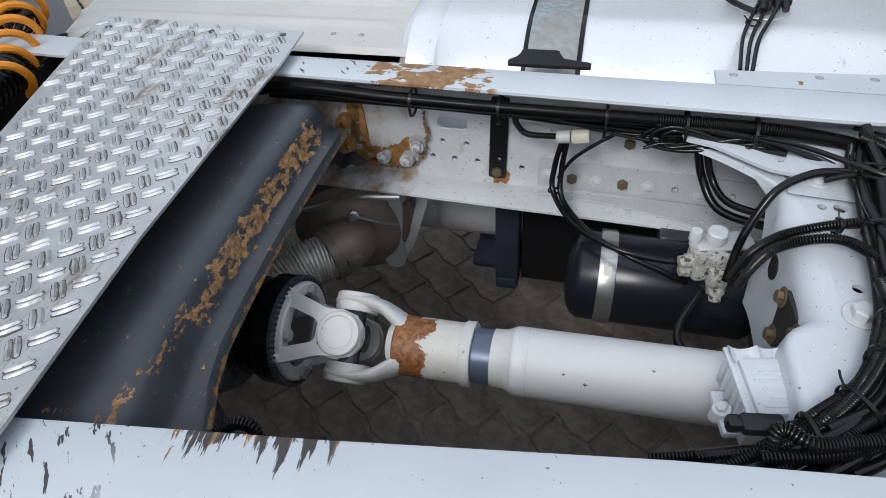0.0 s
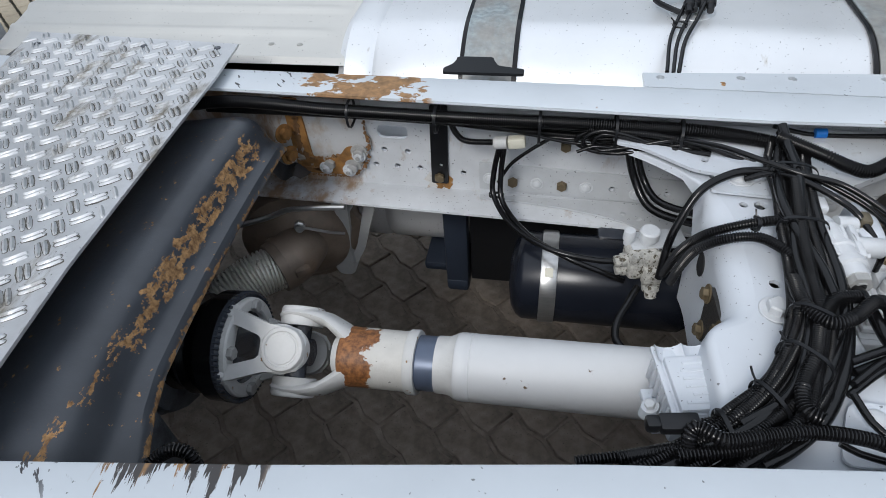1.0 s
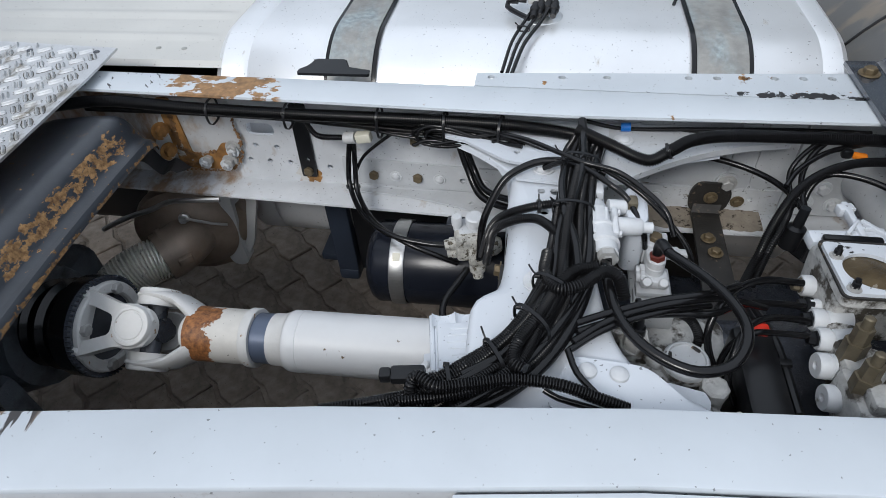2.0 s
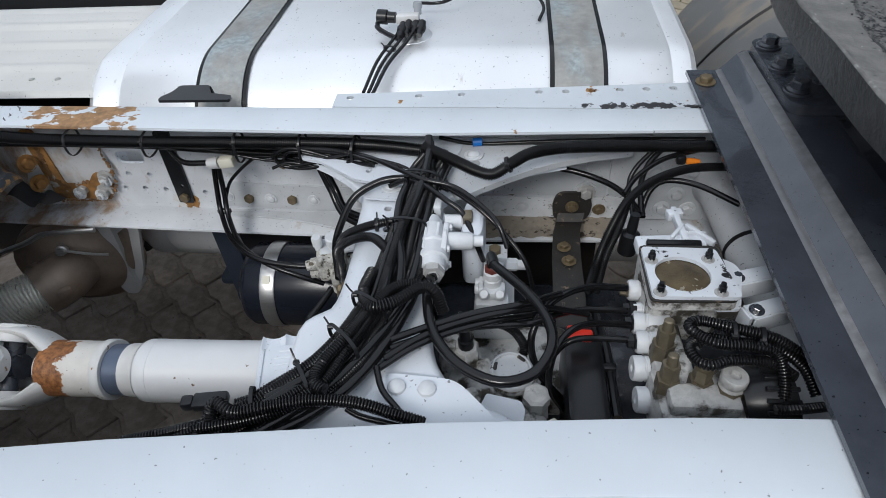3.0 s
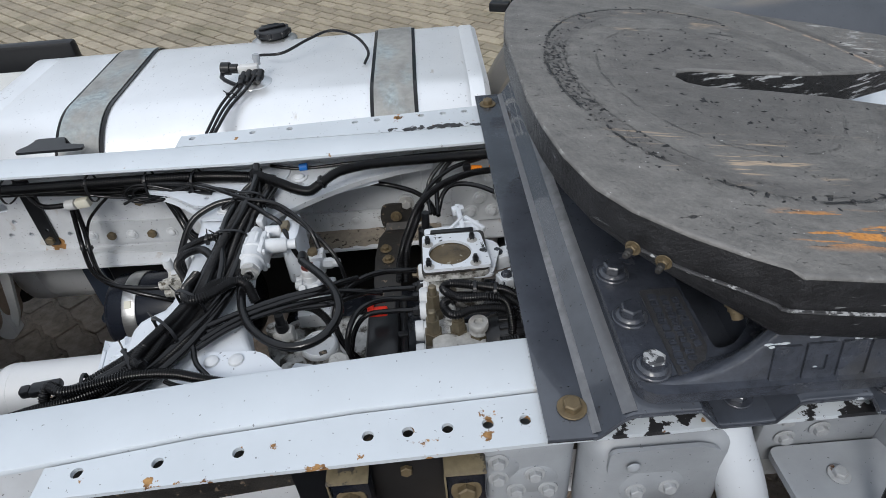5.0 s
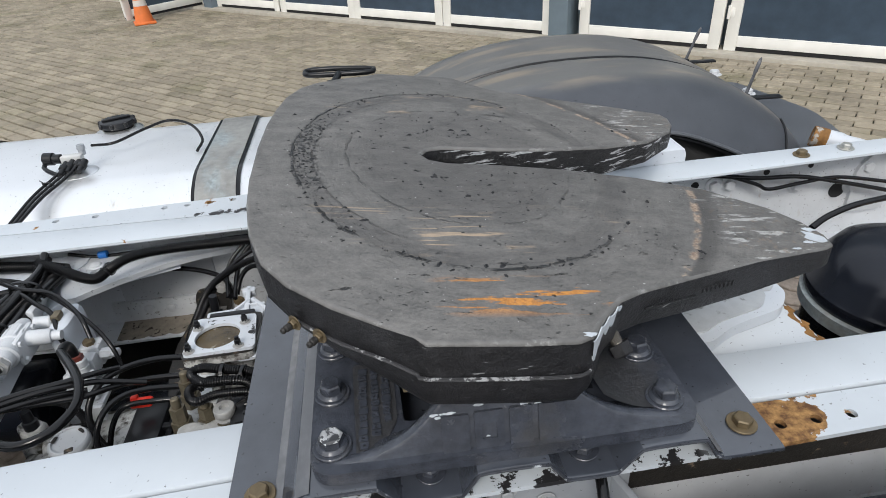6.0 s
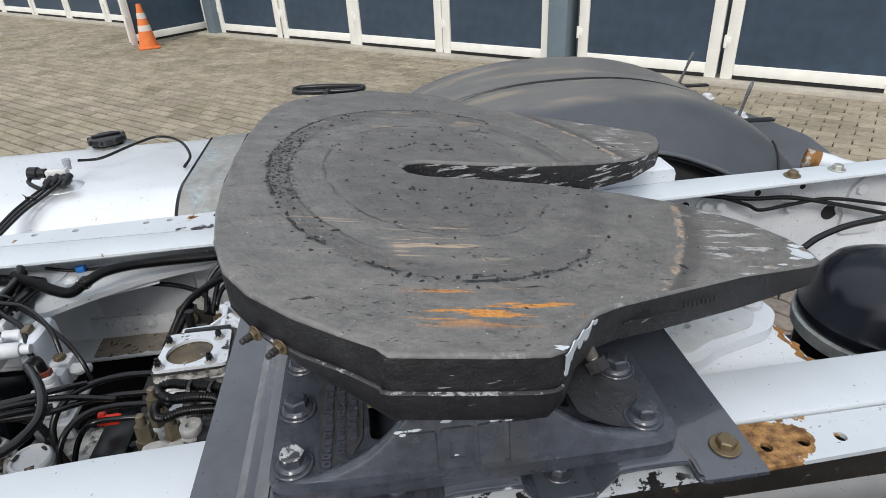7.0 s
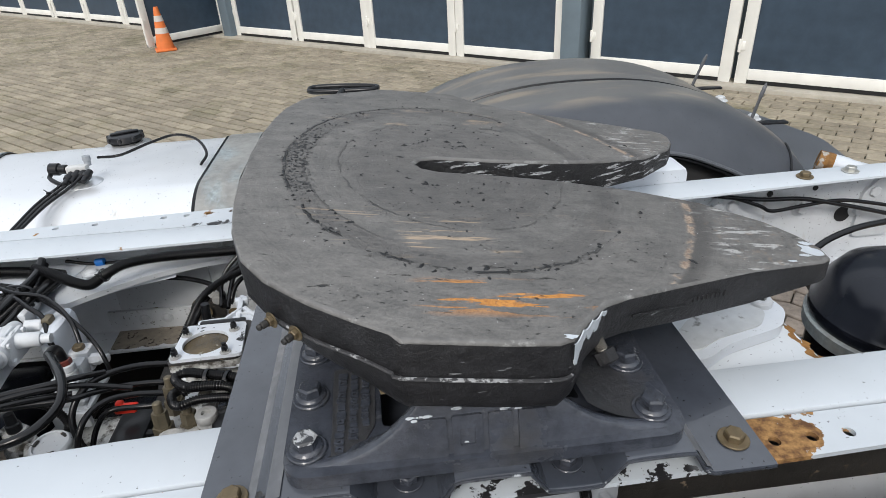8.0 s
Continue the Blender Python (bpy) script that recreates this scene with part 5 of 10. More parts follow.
    specks = op("MULTIPLY", step(noise_(150, mapping((0, 0, 0), (0.7, 1.2, 1)), 2, 0.5), 0.675, 0.69), step(noise_(11, plain, 4), 0.42, 0.58))
    grease = op("MAXIMUM", op("MAXIMUM", packed, lines), op("MAXIMUM", blot, specks))
    base = mix(op("MULTIPLY", grease, 0.92), base, (0.011, 0.011, 0.012, 1))
    # sparse bright specks: small glints painted into the base colour
    glint = step(noise_(240, plain, 1, 0.4), 0.79, 0.80)
    base = mix(glint, base, (0.55, 0.55, 0.55, 1))
    l.new(base, b.inputs["Base Color"])
    l.new(op("ADD", step(grease, 0, 1, 0.50, 0.30), op("MULTIPLY", op("SUBTRACT", scuff, 0.5), 0.3)), b.inputs["Roughness"])
    h = op("ADD", op("MULTIPLY", grease, 0.9), op("ADD", op("MULTIPLY", swirl, 0.2), op("ADD", op("MULTIPLY", scuff, 0.35), op("MULTIPLY", grain, 0.25))))
    h = op("SUBTRACT", h, op("MULTIPLY", band(0.238, 0.270, 0.010), 0.8))
    bp = n.new("ShaderNodeBump")
    bp.inputs["Strength"].default_value, bp.inputs["Distance"].default_value = 0.9, 0.004
    l.new(h, bp.inputs["Height"])
    l.new(bp.outputs[0], b.inputs["Normal"])
    return m


M["coupling"] = coupling_material()
M["thread"] = material("bare_screw_thread", (0.30, 0.285, 0.26), 0.45, metal=0.6, var=0.3, scale=90, bump=0.2)
M["coupling_side"] = material("coupling_side_paint", (0.020, 0.020, 0.022), 0.34, var=0.5, scale=70, bump=1.0, bump_scale=55,
                              patch=(0.30, 0.31, 0.32), patch_scale=60, patch_at=0.665, patch_soft=0.02, patch_rough=0.6, patch_stretch=(0.35, 0.35, 2.6))
M["coupling_side"].node_tree.nodes["Principled BSDF"].inputs["Specular IOR Level"].default_value = 0.34
M["slot_wall"] = material("greased_slot_wall", (0.016, 0.016, 0.017), 0.35, var=0.4, scale=60, bump=0.9, bump_scale=130,
                          patch=(0.58, 0.60, 0.62), patch_scale=80, patch_at=0.575, patch_soft=0.02, patch_rough=0.6, patch_stretch=(0.22, 0.22, 1.6))
M["seam_wear"] = material("scraped_seam", (0.045, 0.045, 0.048), 0.5, var=0.2, scale=60, bump=0.8,
                          patch=(0.50, 0.51, 0.52), patch_scale=90, patch_at=0.55, patch_soft=0.04, patch_rough=0.6)
fifth = thing("fifth_wheel", "dark greased fifth wheel coupling plate with worn orange streaks", "fifth wheel")
CY, SLOPE, X0, Z0 = 0.044, 0.15, 1.295, 1.236
half = [(1.074, 0.0), (1.075, 0.12), (1.082, 0.20), (1.095, 0.28), (1.118, 0.35), (1.150, 0.395), (1.20, 0.437), (1.25, 0.468), (1.283, 0.492), (1.294, 0.500), (1.40, 0.502), (1.455, 0.500),
        (1.472, 0.492), (1.500, 0.458), (1.530, 0.427), (1.565, 0.408), (1.64, 0.380), (1.76, 0.342), (1.895, 0.300), (1.912, 0.290), (1.918, 0.262), (1.908, 0.222), (1.88, 0.175),
        (1.80, 0.108), (1.70, 0.070), (1.58, 0.045), (1.48, 0.036), (1.38, 0.034), (1.352, 0.022), (1.340, 0.0)]
outline = [(x, CY - y) for x, y in half] + [(x, CY + y) for x, y in reversed(half[1:-1])]


def on_top(x, y, dz=0.0):
    return Vector((x, y, Z0 - SLOPE * (x - X0) + dz))


def crown(x, y):
    """The plate's thickness: deep at the flank ears and front rim, thin at the wing tips."""
    return 0.050 - 0.014 * max(0.0, (x - 1.6) / 0.3) + 0.012 * max(0.0, 1 - abs(x - 1.70) / 0.16)


bm = bmesh.new()
vs = [bm.verts.new((x, y, 0)) for x, y in outline]
es = [bm.edges.new((vs[i], vs[(i + 1) % len(vs)])) for i in range(len(vs))]
fs = [f for f in bmesh.ops.triangle_fill(bm, use_beauty=True, edges=es)["geom"] if isinstance(f, bmesh.types.BMFace)]
low = [v for v in bmesh.ops.extrude_face_region(bm, geom=fs)["geom"] if isinstance(v, bmesh.types.BMVert)]
lowset = set(low)
for v in bm.verts:
    x, y = v.co.x, v.co.y
    if v in lowset:
        v.co = on_top(x, y, -crown(x, y))
    else:
        v.co = on_top(x, y)
rim = [e for e in bm.edges if len(e.link_faces) == 2 and e.calc_face_angle(0) > 0.9 and not (e.verts[0] in lowset) and not (e.verts[1] in lowset)]
bmesh.ops.bevel(bm, geom=rim, offset=0.005, segments=3, profile=0.5, affect="EDGES", clamp_overlap=True)
top_me = finish(bm, "coupling", 40)
top_me.materials.append(M["coupling_side"])
top_me.materials.append(M["slot_wall"])
M["rim_wear"] = material("rubbed_rim", (0.15, 0.147, 0.142), 0.4, var=0.3, scale=70, bump=0.4, bump_scale=120, patch=(0.31, 0.31, 0.30), patch_scale=34, patch_at=0.57, patch_soft=0.05, patch_rough=0.45)
top_me.materials.append(M["rim_wear"])
for p in top_me.polygons:
    if p.normal.z < 0.6:
        inner = 1.335 < p.center.x < 1.90 and abs(p.center.y - CY) < 0.19
        p.material_index = 2 if inner and p.normal.z > -0.6 else 1
    if 0.2 < p.normal.z < 0.96:
        p.material_index = 3
top_plate = part("plate", top_me, None, fifth, "greased black top plate with a tapering king pin slot")
# lower skirts under the flanks: a second tier, its seam scraped pale
rim_line = [(1.118, 0.35), (1.150, 0.395), (1.20, 0.437), (1.25, 0.468), (1.283, 0.492), (1.294, 0.500), (1.40, 0.502), (1.455, 0.500), (1.472, 0.492), (1.490, 0.470)]
for s in (-1, 1):
    bm = bmesh.new()
    rows = []
    for k, (x, y) in enumerate(rim_line):
        a, c = rim_line[max(k - 1, 0)], rim_line[min(k + 1, len(rim_line) - 1)]
        t = Vector((c[0] - a[0], c[1] - a[1], 0)).normalized()
        nx, ny = -t.y, t.x
        low = 0.051 + 0.039 * min(1.0, (x - 1.118) / 0.165) if k < 8 else 0.090 - 0.010 * (k - 7)
        row = []
        for o, dz in ((-0.10, -0.045), (0.0004, -0.0468), (0.0008, -0.0500), (0.0008, min(-0.0505, 0.008 - low)), (-0.0015, min(-0.0508, 0.0025 - low)), (-0.007, -low), (-0.10, -low)):
            row.append(on_top(x + nx * o, CY + s * (y + ny * o), dz))
        rows.append(row)
    strip(bm, rows, close=True, cap=True)
    skirt = part("flank_skirt", bm, "coupling_side", fifth)
    bm = bmesh.new()
    sweep(bm, [on_top(x, CY + s * (y + 0.002), -0.0480) for x, y in rim_line[1:9]], 0.0024, 6, 0.006)
    part("seam_bead", bm, "seam_wear", skirt, "pale scraped seam")
for x, y, dx_, dy_ in ((1.156, -0.3575, -0.70, -0.71), (1.184, -0.381, -0.62, -0.78)):
    d = Vector((dx_, dy_, 0))
    bolt(fifth, on_top(x, y, -0.047) + d * 0.004, d, 0.0125, "bolt_brown", label="dull brass grease fitting", name="grease_fitting")
    bm = bmesh.new()
    lathe(bm, on_top(x, y, -0.047) + d * 0.012, on_top(x, y, -0.047) + d * 0.024, [(0, 0.0045), (0.5, 0.0045), (0.6, 0.0030), (0.8, 0.0040), (1, 0.0030), (1, 0)], 10)
    part("nipple", bm, "dark_rust2", fifth, "dirty nipple")
# stop screw behind the near ear
bm = bmesh.new()
a, b_ = Vector((1.520, -0.379, 1.158)), Vector((1.532, -0.400, 1.131))
prof = [(0, 0), (0, 0.0072)]
for k in range(11):
    prof += [(0.04 + k * 0.05, 0.0078), (0.065 + k * 0.05, 0.0062)]
prof += [(0.64, 0.0062), (0.64, 0)]
lathe(bm, a, b_, prof, 16)
screw = part("stop_screw", bm, "thread", fifth, "bare threaded stop screw with a dark head")
bm = bmesh.new()
lathe(bm, a.lerp(b_, 0.60), a.lerp(b_, 1.05), [(0, 0), (0, 0.0140), (0.85, 0.0140), (1, 0.0118), (1, 0)], 6)
part("head", bm, "coupling_side", screw)
# release handle on the far flank
bm = bmesh.new()
z = 1.180
loop = [(1.090, 0.825, z), (1.10, 0.85, z), (1.18, 0.845, z), (1.27, 0.815, z), (1.282, 0.795, z), (1.265, 0.778, z), (1.18, 0.785, z), (1.10, 0.80, z), (1.090, 0.825, z)]
sweep(bm, loop, 0.0075, 12, 0.01)
sweep(bm, [(1.185, 0.785, 1.18), (1.178, 0.74, 1.178), (1.168, 0.67, 1.174), (1.20, 0.52, 1.17), (1.25, 0.45, 1.165)], 0.010, 10)
box(bm, (1.17, 0.69, 1.178), (0.03, 0.05, 0.016), None, 0.004)
box(bm, (1.125, 0.645, 1.172), (0.05, 0.03, 0.022), Matrix.Rotation(radians(-20), 3, "Z"), 0.004)
part("release_handle", bm, "plastic", fifth, "dark looped release handle")
# pale chips where the ear has lost its paint
rnd = random.Random(8)


def notch(f, drop, out):
    """A place on the notch wall behind the near ear: f 0..1 along it, drop below the top."""
    a, b, c = (1.472, -0.448), (1.500, -0.414), (1.530, -0.383)
    p, q, g = (a, b, f * 2) if f < 0.5 else (b, c, f * 2 - 1)
    return on_top(p[0] + (q[0] - p[0]) * g, p[1] + (q[1] - p[1]) * g, -drop) + Vector((0.76, -0.64, 0)) * out


bm = bmesh.new()
rows = []
for k in range(57):
    f = k / 56
    wave = 0.55 * abs(math.sin(6.3 * f + 0.9)) + 0.30 * abs(math.sin(15.0 * f + 0.4)) + 0.15 * rnd.random()
    top_e = 0.003 + 0.005 * abs(math.sin(11 * f)) + 0.020 * max(0, 0.25 - f)
    low_e = top_e + 0.003 + 0.030 * (1 - f) ** 0.6 * wave
    rows.append([notch(f, top_e, 0.0004), notch(f, top_e + 0.0006, 0.0016), notch(f, low_e - 0.0006, 0.0016), notch(f, low_e, 0.0004)])
strip(bm, rows)
part("paint_chip", bm, "chip", top_plate, "pale patch of bare primer")
for cx, cy, w, h in ((1.470, -0.446, 0.010, 0.006), (1.893, -0.226, 0.024, 0.019), (1.900, -0.205, 0.014, 0.009), (1.875, -0.243, 0.012, 0.004), (1.842, -0.262, 0.010, 0.003)):
    bm = bmesh.new()
    pts = [(math.cos(k * math.tau / 15) * w * rnd.uniform(0.4, 1.0), math.sin(k * math.tau / 15) * h * rnd.uniform(0.4, 1.0)) for k in range(15)]
    plate(bm, pts, [], 0.0006, Matrix.Translation(on_top(cx, cy, 0.0008)) @ Matrix.Rotation(math.atan(SLOPE), 4, "Y"))
    part("paint_chip", bm, "chip", top_plate)

for k in range(8):
    f = 0.30 + k * 0.022
    bm = bmesh.new()
    c = on_top(1.565 + 0.33 * f, -0.364 + 0.108 * f, -0.022) + Vector((0.31, -0.95, 0)) * 0.001
    box(bm, c, (0.0035, 0.0022, 0.008), Matrix.Rotation(radians(18), 3, "Z"), 0.0008, 1)
    part("raised_mark", bm, "coupling_side", top_plate)
# scraped ledge along the near wing's side
bm = bmesh.new()
sweep(bm, [on_top(1.565 + 0.33 * f, -0.364 + 0.108 * f, -0.030 + 0.002 * math.sin(9 * f)) + Vector((0.31, -0.95, 0)) * 0.001 for f in (0.02, 0.08, 0.14, 0.20, 0.26)], 0.0016, 6, 0.006)
part("scraped_ledge", bm, "coupling_side", top_plate, "dark scraped ledge")
# crumbs of dried grease on the plate
rnd = random.Random(77)
bm = bmesh.new()
placed_crumbs = 0
while placed_crumbs < 900:
    kind = rnd.random()
    if kind < 0.40:
        a, r = math.pi + rnd.gauss(0, 0.45), rnd.uniform(0.236, 0.274)
    elif kind < 0.60:
        a, r = rnd.uniform(0.3, math.tau - 0.3), rnd.gauss(0.272, 0.006)
    elif kind < 0.80:
        a, r = rnd.uniform(0.3, math.tau - 0.3), rnd.uniform(0.07, 0.19)
    else:
        a, r = rnd.uniform(0, math.tau), rnd.uniform(0.10, 0.42)
    x, y = 1.40 + r * math.cos(a), 0.035 + r * math.sin(a) / 0.76
    if not inside((x, y), outline) or not inside((x - 0.012, y), outline) or not inside((x + 0.012, y), outline) or (x > 1.32 and abs(y - CY) < 0.055):
        continue
    placed_crumbs += 1
    sz = 0.0007 + 0.0028 * rnd.random() ** 3
    tw = rnd.uniform(0, math.tau)
    stretch = rnd.uniform(1.0, 2.6)
    ring = [bm.verts.new(on_top(x + math.cos(tw) * math.cos(q) * sz * stretch - math.sin(tw) * math.sin(q) * sz, y + math.sin(tw) * math.cos(q) * sz * stretch + math.cos(tw) * math.sin(q) * sz, 0.0001)) for q in [e * math.tau / 5 for e in range(5)]]
    tip = bm.verts.new(on_top(x + rnd.uniform(-0.3, 0.3) * sz, y + rnd.uniform(-0.3, 0.3) * sz, sz * rnd.uniform(0.5, 1.1)))
    for e in range(5):
        bm.faces.new((ring[e], ring[(e + 1) % 5], tip))
M["crumb"] = material("dried_grease", (0.010, 0.010, 0.011), 0.32, var=0.3, scale=80, bump=0.2)
tagged(part("grease_residue", finish(bm, "crumb", 20), None, top_plate, "black crumbs of dried grease"), kind="stuff")

# ---- propeller shaft ----
shaft = thing("propeller_shaft", "white painted propeller shaft with a rusting universal joint", "propeller shaft")
P0, P1 = Vector((-0.42, -0.072, 0.700)), Vector((0.55, -0.085, 0.745))
AX = (P1 - P0).normalized()


def at_x(x):
    return P0 + AX * ((x - P0.x) / AX.x)


def seg(name, x0, x1, prof, mat, label="", sides=32):
    bm = bmesh.new()
    lathe(bm, at_x(x0), at_x(x1), prof, sides)
    return part(name, bm, mat, shaft, label)


seg("boot", -0.50, -0.352, [(0, 0), (0, 0.075), (0.25, 0.088), (0.30, 0.078), (0.5, 0.092), (0.56, 0.082), (0.72, 0.095), (0.76, 0.100), (0.98, 0.101), (1, 0.096), (1, 0)], "rubber", "black rubber boot")
bm = bmesh.new()
n_t = 64
lathe(bm, at_x(-0.362), at_x(-0.346), [(0, 0), (0, 0.098), (0.1, 0.100), (0.9, 0.100), (1, 0.097), (1, 0.03), (1, 0)], 48)
disc = part("flange", bm, "dark", shaft, "dark toothed flange disc")
bm = bmesh.new()
for k in range(n_t):
    a = k * math.tau / n_t
    u, w = frame_of(AX)
    c = at_x(-0.346) + (u * math.cos(a) + w * math.sin(a)) * 0.0985
    box(bm, c, (0.012, 0.004, 0.004), None)
part("tooth_ring", bm, "dark", disc)
bm = bmesh.new()
lathe(bm, at_x(-0.348), at_x(-0.334), [(0, 0.066), (0, 0.088), (0.3, 0.0905), (0.8, 0.0895), (1, 0.086), (1, 0.070), (0.7, 0.066), (0, 0.066)], 48)
part("yoke_flange", bm, "joint_paint", shaft, "chipped white flange of the yoke")
J = at_x(-0.243)
up = Vector((0, -0.55, 0.83)).normalized()
side = AX.cross(up).normalized()


def yoke(direction, axis, mat, name, label):
    """A fork: a round base and two arms that end in bearing eyes on the axis."""
    bm = bmesh.new()
    legs = []
    d = AX * direction
    for s in (-1, 1):
        rows = []
        for a, h, w, t in ((-0.100, 0.052, 0.060, 0.030), (-0.080, 0.060, 0.054, 0.026), (-0.055, 0.065, 0.045, 0.024), (-0.025, 0.066, 0.041, 0.024), (0.0, 0.066, 0.042, 0.024), (0.026, 0.064, 0.034, 0.021), (0.038, 0.062, 0.016, 0.012)):
            c = J + d * a + axis * s * h
            o = axis.cross(d)
            rows.append([c + o * w * math.cos(q) + axis * t * 0.5 * math.sin(q) for q in [k * math.tau / 14 for k in range(14)]])
        if direction < 0:
            rows = []
            for a, h, w, t in ((-0.118, 0.018, 0.040, 0.052), (-0.100, 0.028, 0.044, 0.046), (-0.080, 0.043, 0.045, 0.036), (-0.055, 0.058, 0.043, 0.028), (-0.025, 0.065, 0.041, 0.024), (0.0, 0.066, 0.042, 0.024), (0.026, 0.064, 0.034, 0.021), (0.038, 0.062, 0.016, 0.012)):
                c = J + d * a + axis * s * h
                o = axis.cross(d)
                rows.append([c + o * w * math.cos(q) + axis * t * 0.5 * math.sin(q) for q in [k * math.tau / 18 for k in range(18)]])
        if direction > 0:
            # open fork: a forged triangle with a window, from the flange to the eye
            o = axis.cross(d)
            lb = bmesh.new()
            legs.append(lb)
            turn = Matrix((d, o, axis * s)).transposed().to_4x4()
            tri = rounded([(-0.108, -0.064), (-0.108, 0.064), (-0.090, 0.060), (-0.03, 0.040), (0.012, 0.036), (0.012, -0.036), (-0.03, -0.040), (-0.090, -0.060)], 0.010, 3)
            gap = rounded([(-0.098, -0.036), (-0.040, -0.018), (-0.040, 0.018), (-0.098, 0.036)], 0.010, 3)
            plate(lb, tri, [gap], 0.024, Matrix.Translation(J + axis * s * 0.075) @ turn, 0.005)
            for q in (-1, 1):
                box(lb, J + d * -0.106 + axis * s * 0.062 + o * q * 0.052, (0.020, 0.030, 0.030), None, 0.006)
            rows = rows[3:]
        strip(bm, rows, close=True, cap=True)
        lathe(bm, J + axis * s * 0.045, J + axis * s * 0.079, [(0, 0), (0, 0.038), (0.85, 0.0385), (0.97, 0.036), (1, 0.032), (1, 0.030), (0.94, 0.0285), (0.94, 0.026), (0.98, 0.025), (0.98, 0)], 32)
    if direction < 0:
        lathe(bm, J - d * 0.122, J - d * 0.074, [(0, 0), (0, 0.046), (0.3, 0.048), (0.6, 0.046), (1, 0.034), (1, 0)], 28)
    fork = part(name, bm, mat, shaft, label)
    for lb in legs:
        part("fork_leg", lb, mat, fork)
    return fork


yoke(1, up, "joint_paint", "flange_yoke", "white painted forged yoke")
yoke(-1, side, "joint_paint", "shaft_yoke", "white forged yoke with rust at its neck")
bm = bmesh.new()
for ax in (up, side):
    lathe(bm, J - ax * 0.06, J + ax * 0.06, [(0, 0), (0, 0.019), (1, 0.019), (1, 0)], 18)
lathe(bm, J - AX * 0.025, J + AX * 0.025, [(0, 0), (0, 0.024), (1, 0.024), (1, 0)], 18)
part("joint_cross", bm, "dark_cast", shaft)
u, w = frame_of(AX)
for k in range(4):
    a = math.radians(45 + 90 * k)
    bolt(disc, at_x(-0.334) + (u * math.cos(a) + w * math.sin(a)) * 0.075, AX, 0.024, "dull_bolt", washer=False)
seg("slip_tube", -0.155, -0.036, [(0, 0.046), (0.03, 0.051), (0.12, 0.0525), (0.2, 0.052), (1, 0.0515), (1, 0)], "shaft_rust", "white tube with a large rust patch")
seg("collar", -0.038, -0.020, [(0, 0.048), (0, 0.0545), (0.15, 0.0558), (0.85, 0.0558), (1, 0.054), (1, 0.044)], "joint_paint")
seg("sleeve", -0.022, 0.014, [(0, 0.0470), (1, 0.0470)], "seal", "blue-grey sealing sleeve")
seg("neck", 0.012, 0.046, [(0, 0.046), (0.0, 0.0485), (0.55, 0.049), (0.8, 0.052), (1, 0.0565)], "joint_paint")
seg("tube", 0.045, 0.47, [(0, 0.055), (0.012, 0.0572), (0.055, 0.0576), (0.06, 0.0564), (0.066, 0.0576), (0.072, 0.0570), (1, 0.0572), (1, 0)], "white_shaft", "white painted tube flecked with chips")

# ---- centre crossmember ----
cross = thing("centre_crossmember", "white hourglass-shaped pressed crossmember under the cable harness", "crossmember")
left = [(0.30, 0.288), (0.345, 0.262), (0.402, 0.215), (0.440, 0.17), (0.461, 0.10), (0.464, 0.0), (0.462, -0.055), (0.456, -0.085), (0.440, -0.106), (0.412, -0.120), (0.400, -0.14), (0.402, -0.22), (0.395, -0.335)]
right = [(0.72, -0.315), (0.700, -0.278), (0.642, -0.252), (0.602, -0.214), (0.575, -0.15), (0.556, -0.03), (0.548, 0.08), (0.570, 0.155), (0.620, 0.205), (0.69, 0.245), (0.80, 0.283)]
lw = [Vector((x, y, 0)) for x, y in left]
left = [(p.x, p.y) for p in spline(lw, 0.02)]
right = [(p.x, p.y) for p in spline([Vector((x, y, 0)) for x, y in right], 0.02)]
bm = bmesh.new()
holes_c = [circle(0.487, 0.085, 0.008, 10), circle(0.492, -0.03, 0.008, 10), circle(0.51, -0.07, 0.008, 10), circle(0.505, 0.14, 0.01, 10), circle(0.48, 0.14, 0.007, 10), circle(0.40, 0.245, 0.007, 10), circle(0.445, 0.21, 0.007, 10)]
plate(bm, left + right, holes_c, 0.007, Matrix.Translation((0, 0, 0.930)))
part("top_plate", bm, "white", cross)
for nm, edge, sgn in (("left_wall", left, 1), ("right_wall", right, 1)):
    bm = bmesh.new()
    rows = []
    for i, (x, y) in enumerate(edge):
        a, c = Vector(edge[max(i - 1, 0)]), Vector(edge[min(i + 1, len(edge) - 1)])
        t = (c - a).normalized()
        nx, ny = t.y, -t.x
        deep = max(0.0, min(1.0, (0.21 - y) / 0.05)) * max(0.0, min(1.0, (y + 0.125) / 0.03)) if nm == "left_wall" else 0.0
        thin = max(0.0, min(1.0, (y - 0.13) / 0.06)) if nm == "left_wall" else max(0.0, min(1.0, (y - 0.05) / 0.06))
        r_, depth = (0.012 + 0.024 * deep) * (1 - 0.7 * thin), (0.036 + 0.17 * deep) * (1 - 0.72 * thin)
        row = [(x + nx * r_ * math.sin(q), y + ny * r_ * math.sin(q), 0.930 - r_ * (1 - math.cos(q))) for q in [radians(15 * k) for k in range(7)]]
        row += [(x + nx * (r_ + 0.003), y + ny * (r_ + 0.003), 0.930 - depth), (x + nx * (r_ - 0.004), y + ny * (r_ - 0.004), 0.930 - depth)]
        rows.append(row)
    strip(bm, rows)
    part("side_wall", bm, "white", cross)
bolt(cross, (0.484, -0.080, 0.9302), (0, 0, 1), 0.03, "bolt_white")
bolt(cross, (0.481, 0.193, 0.9402), (0, 0, 1), 0.028, "bolt_white", domed=True)
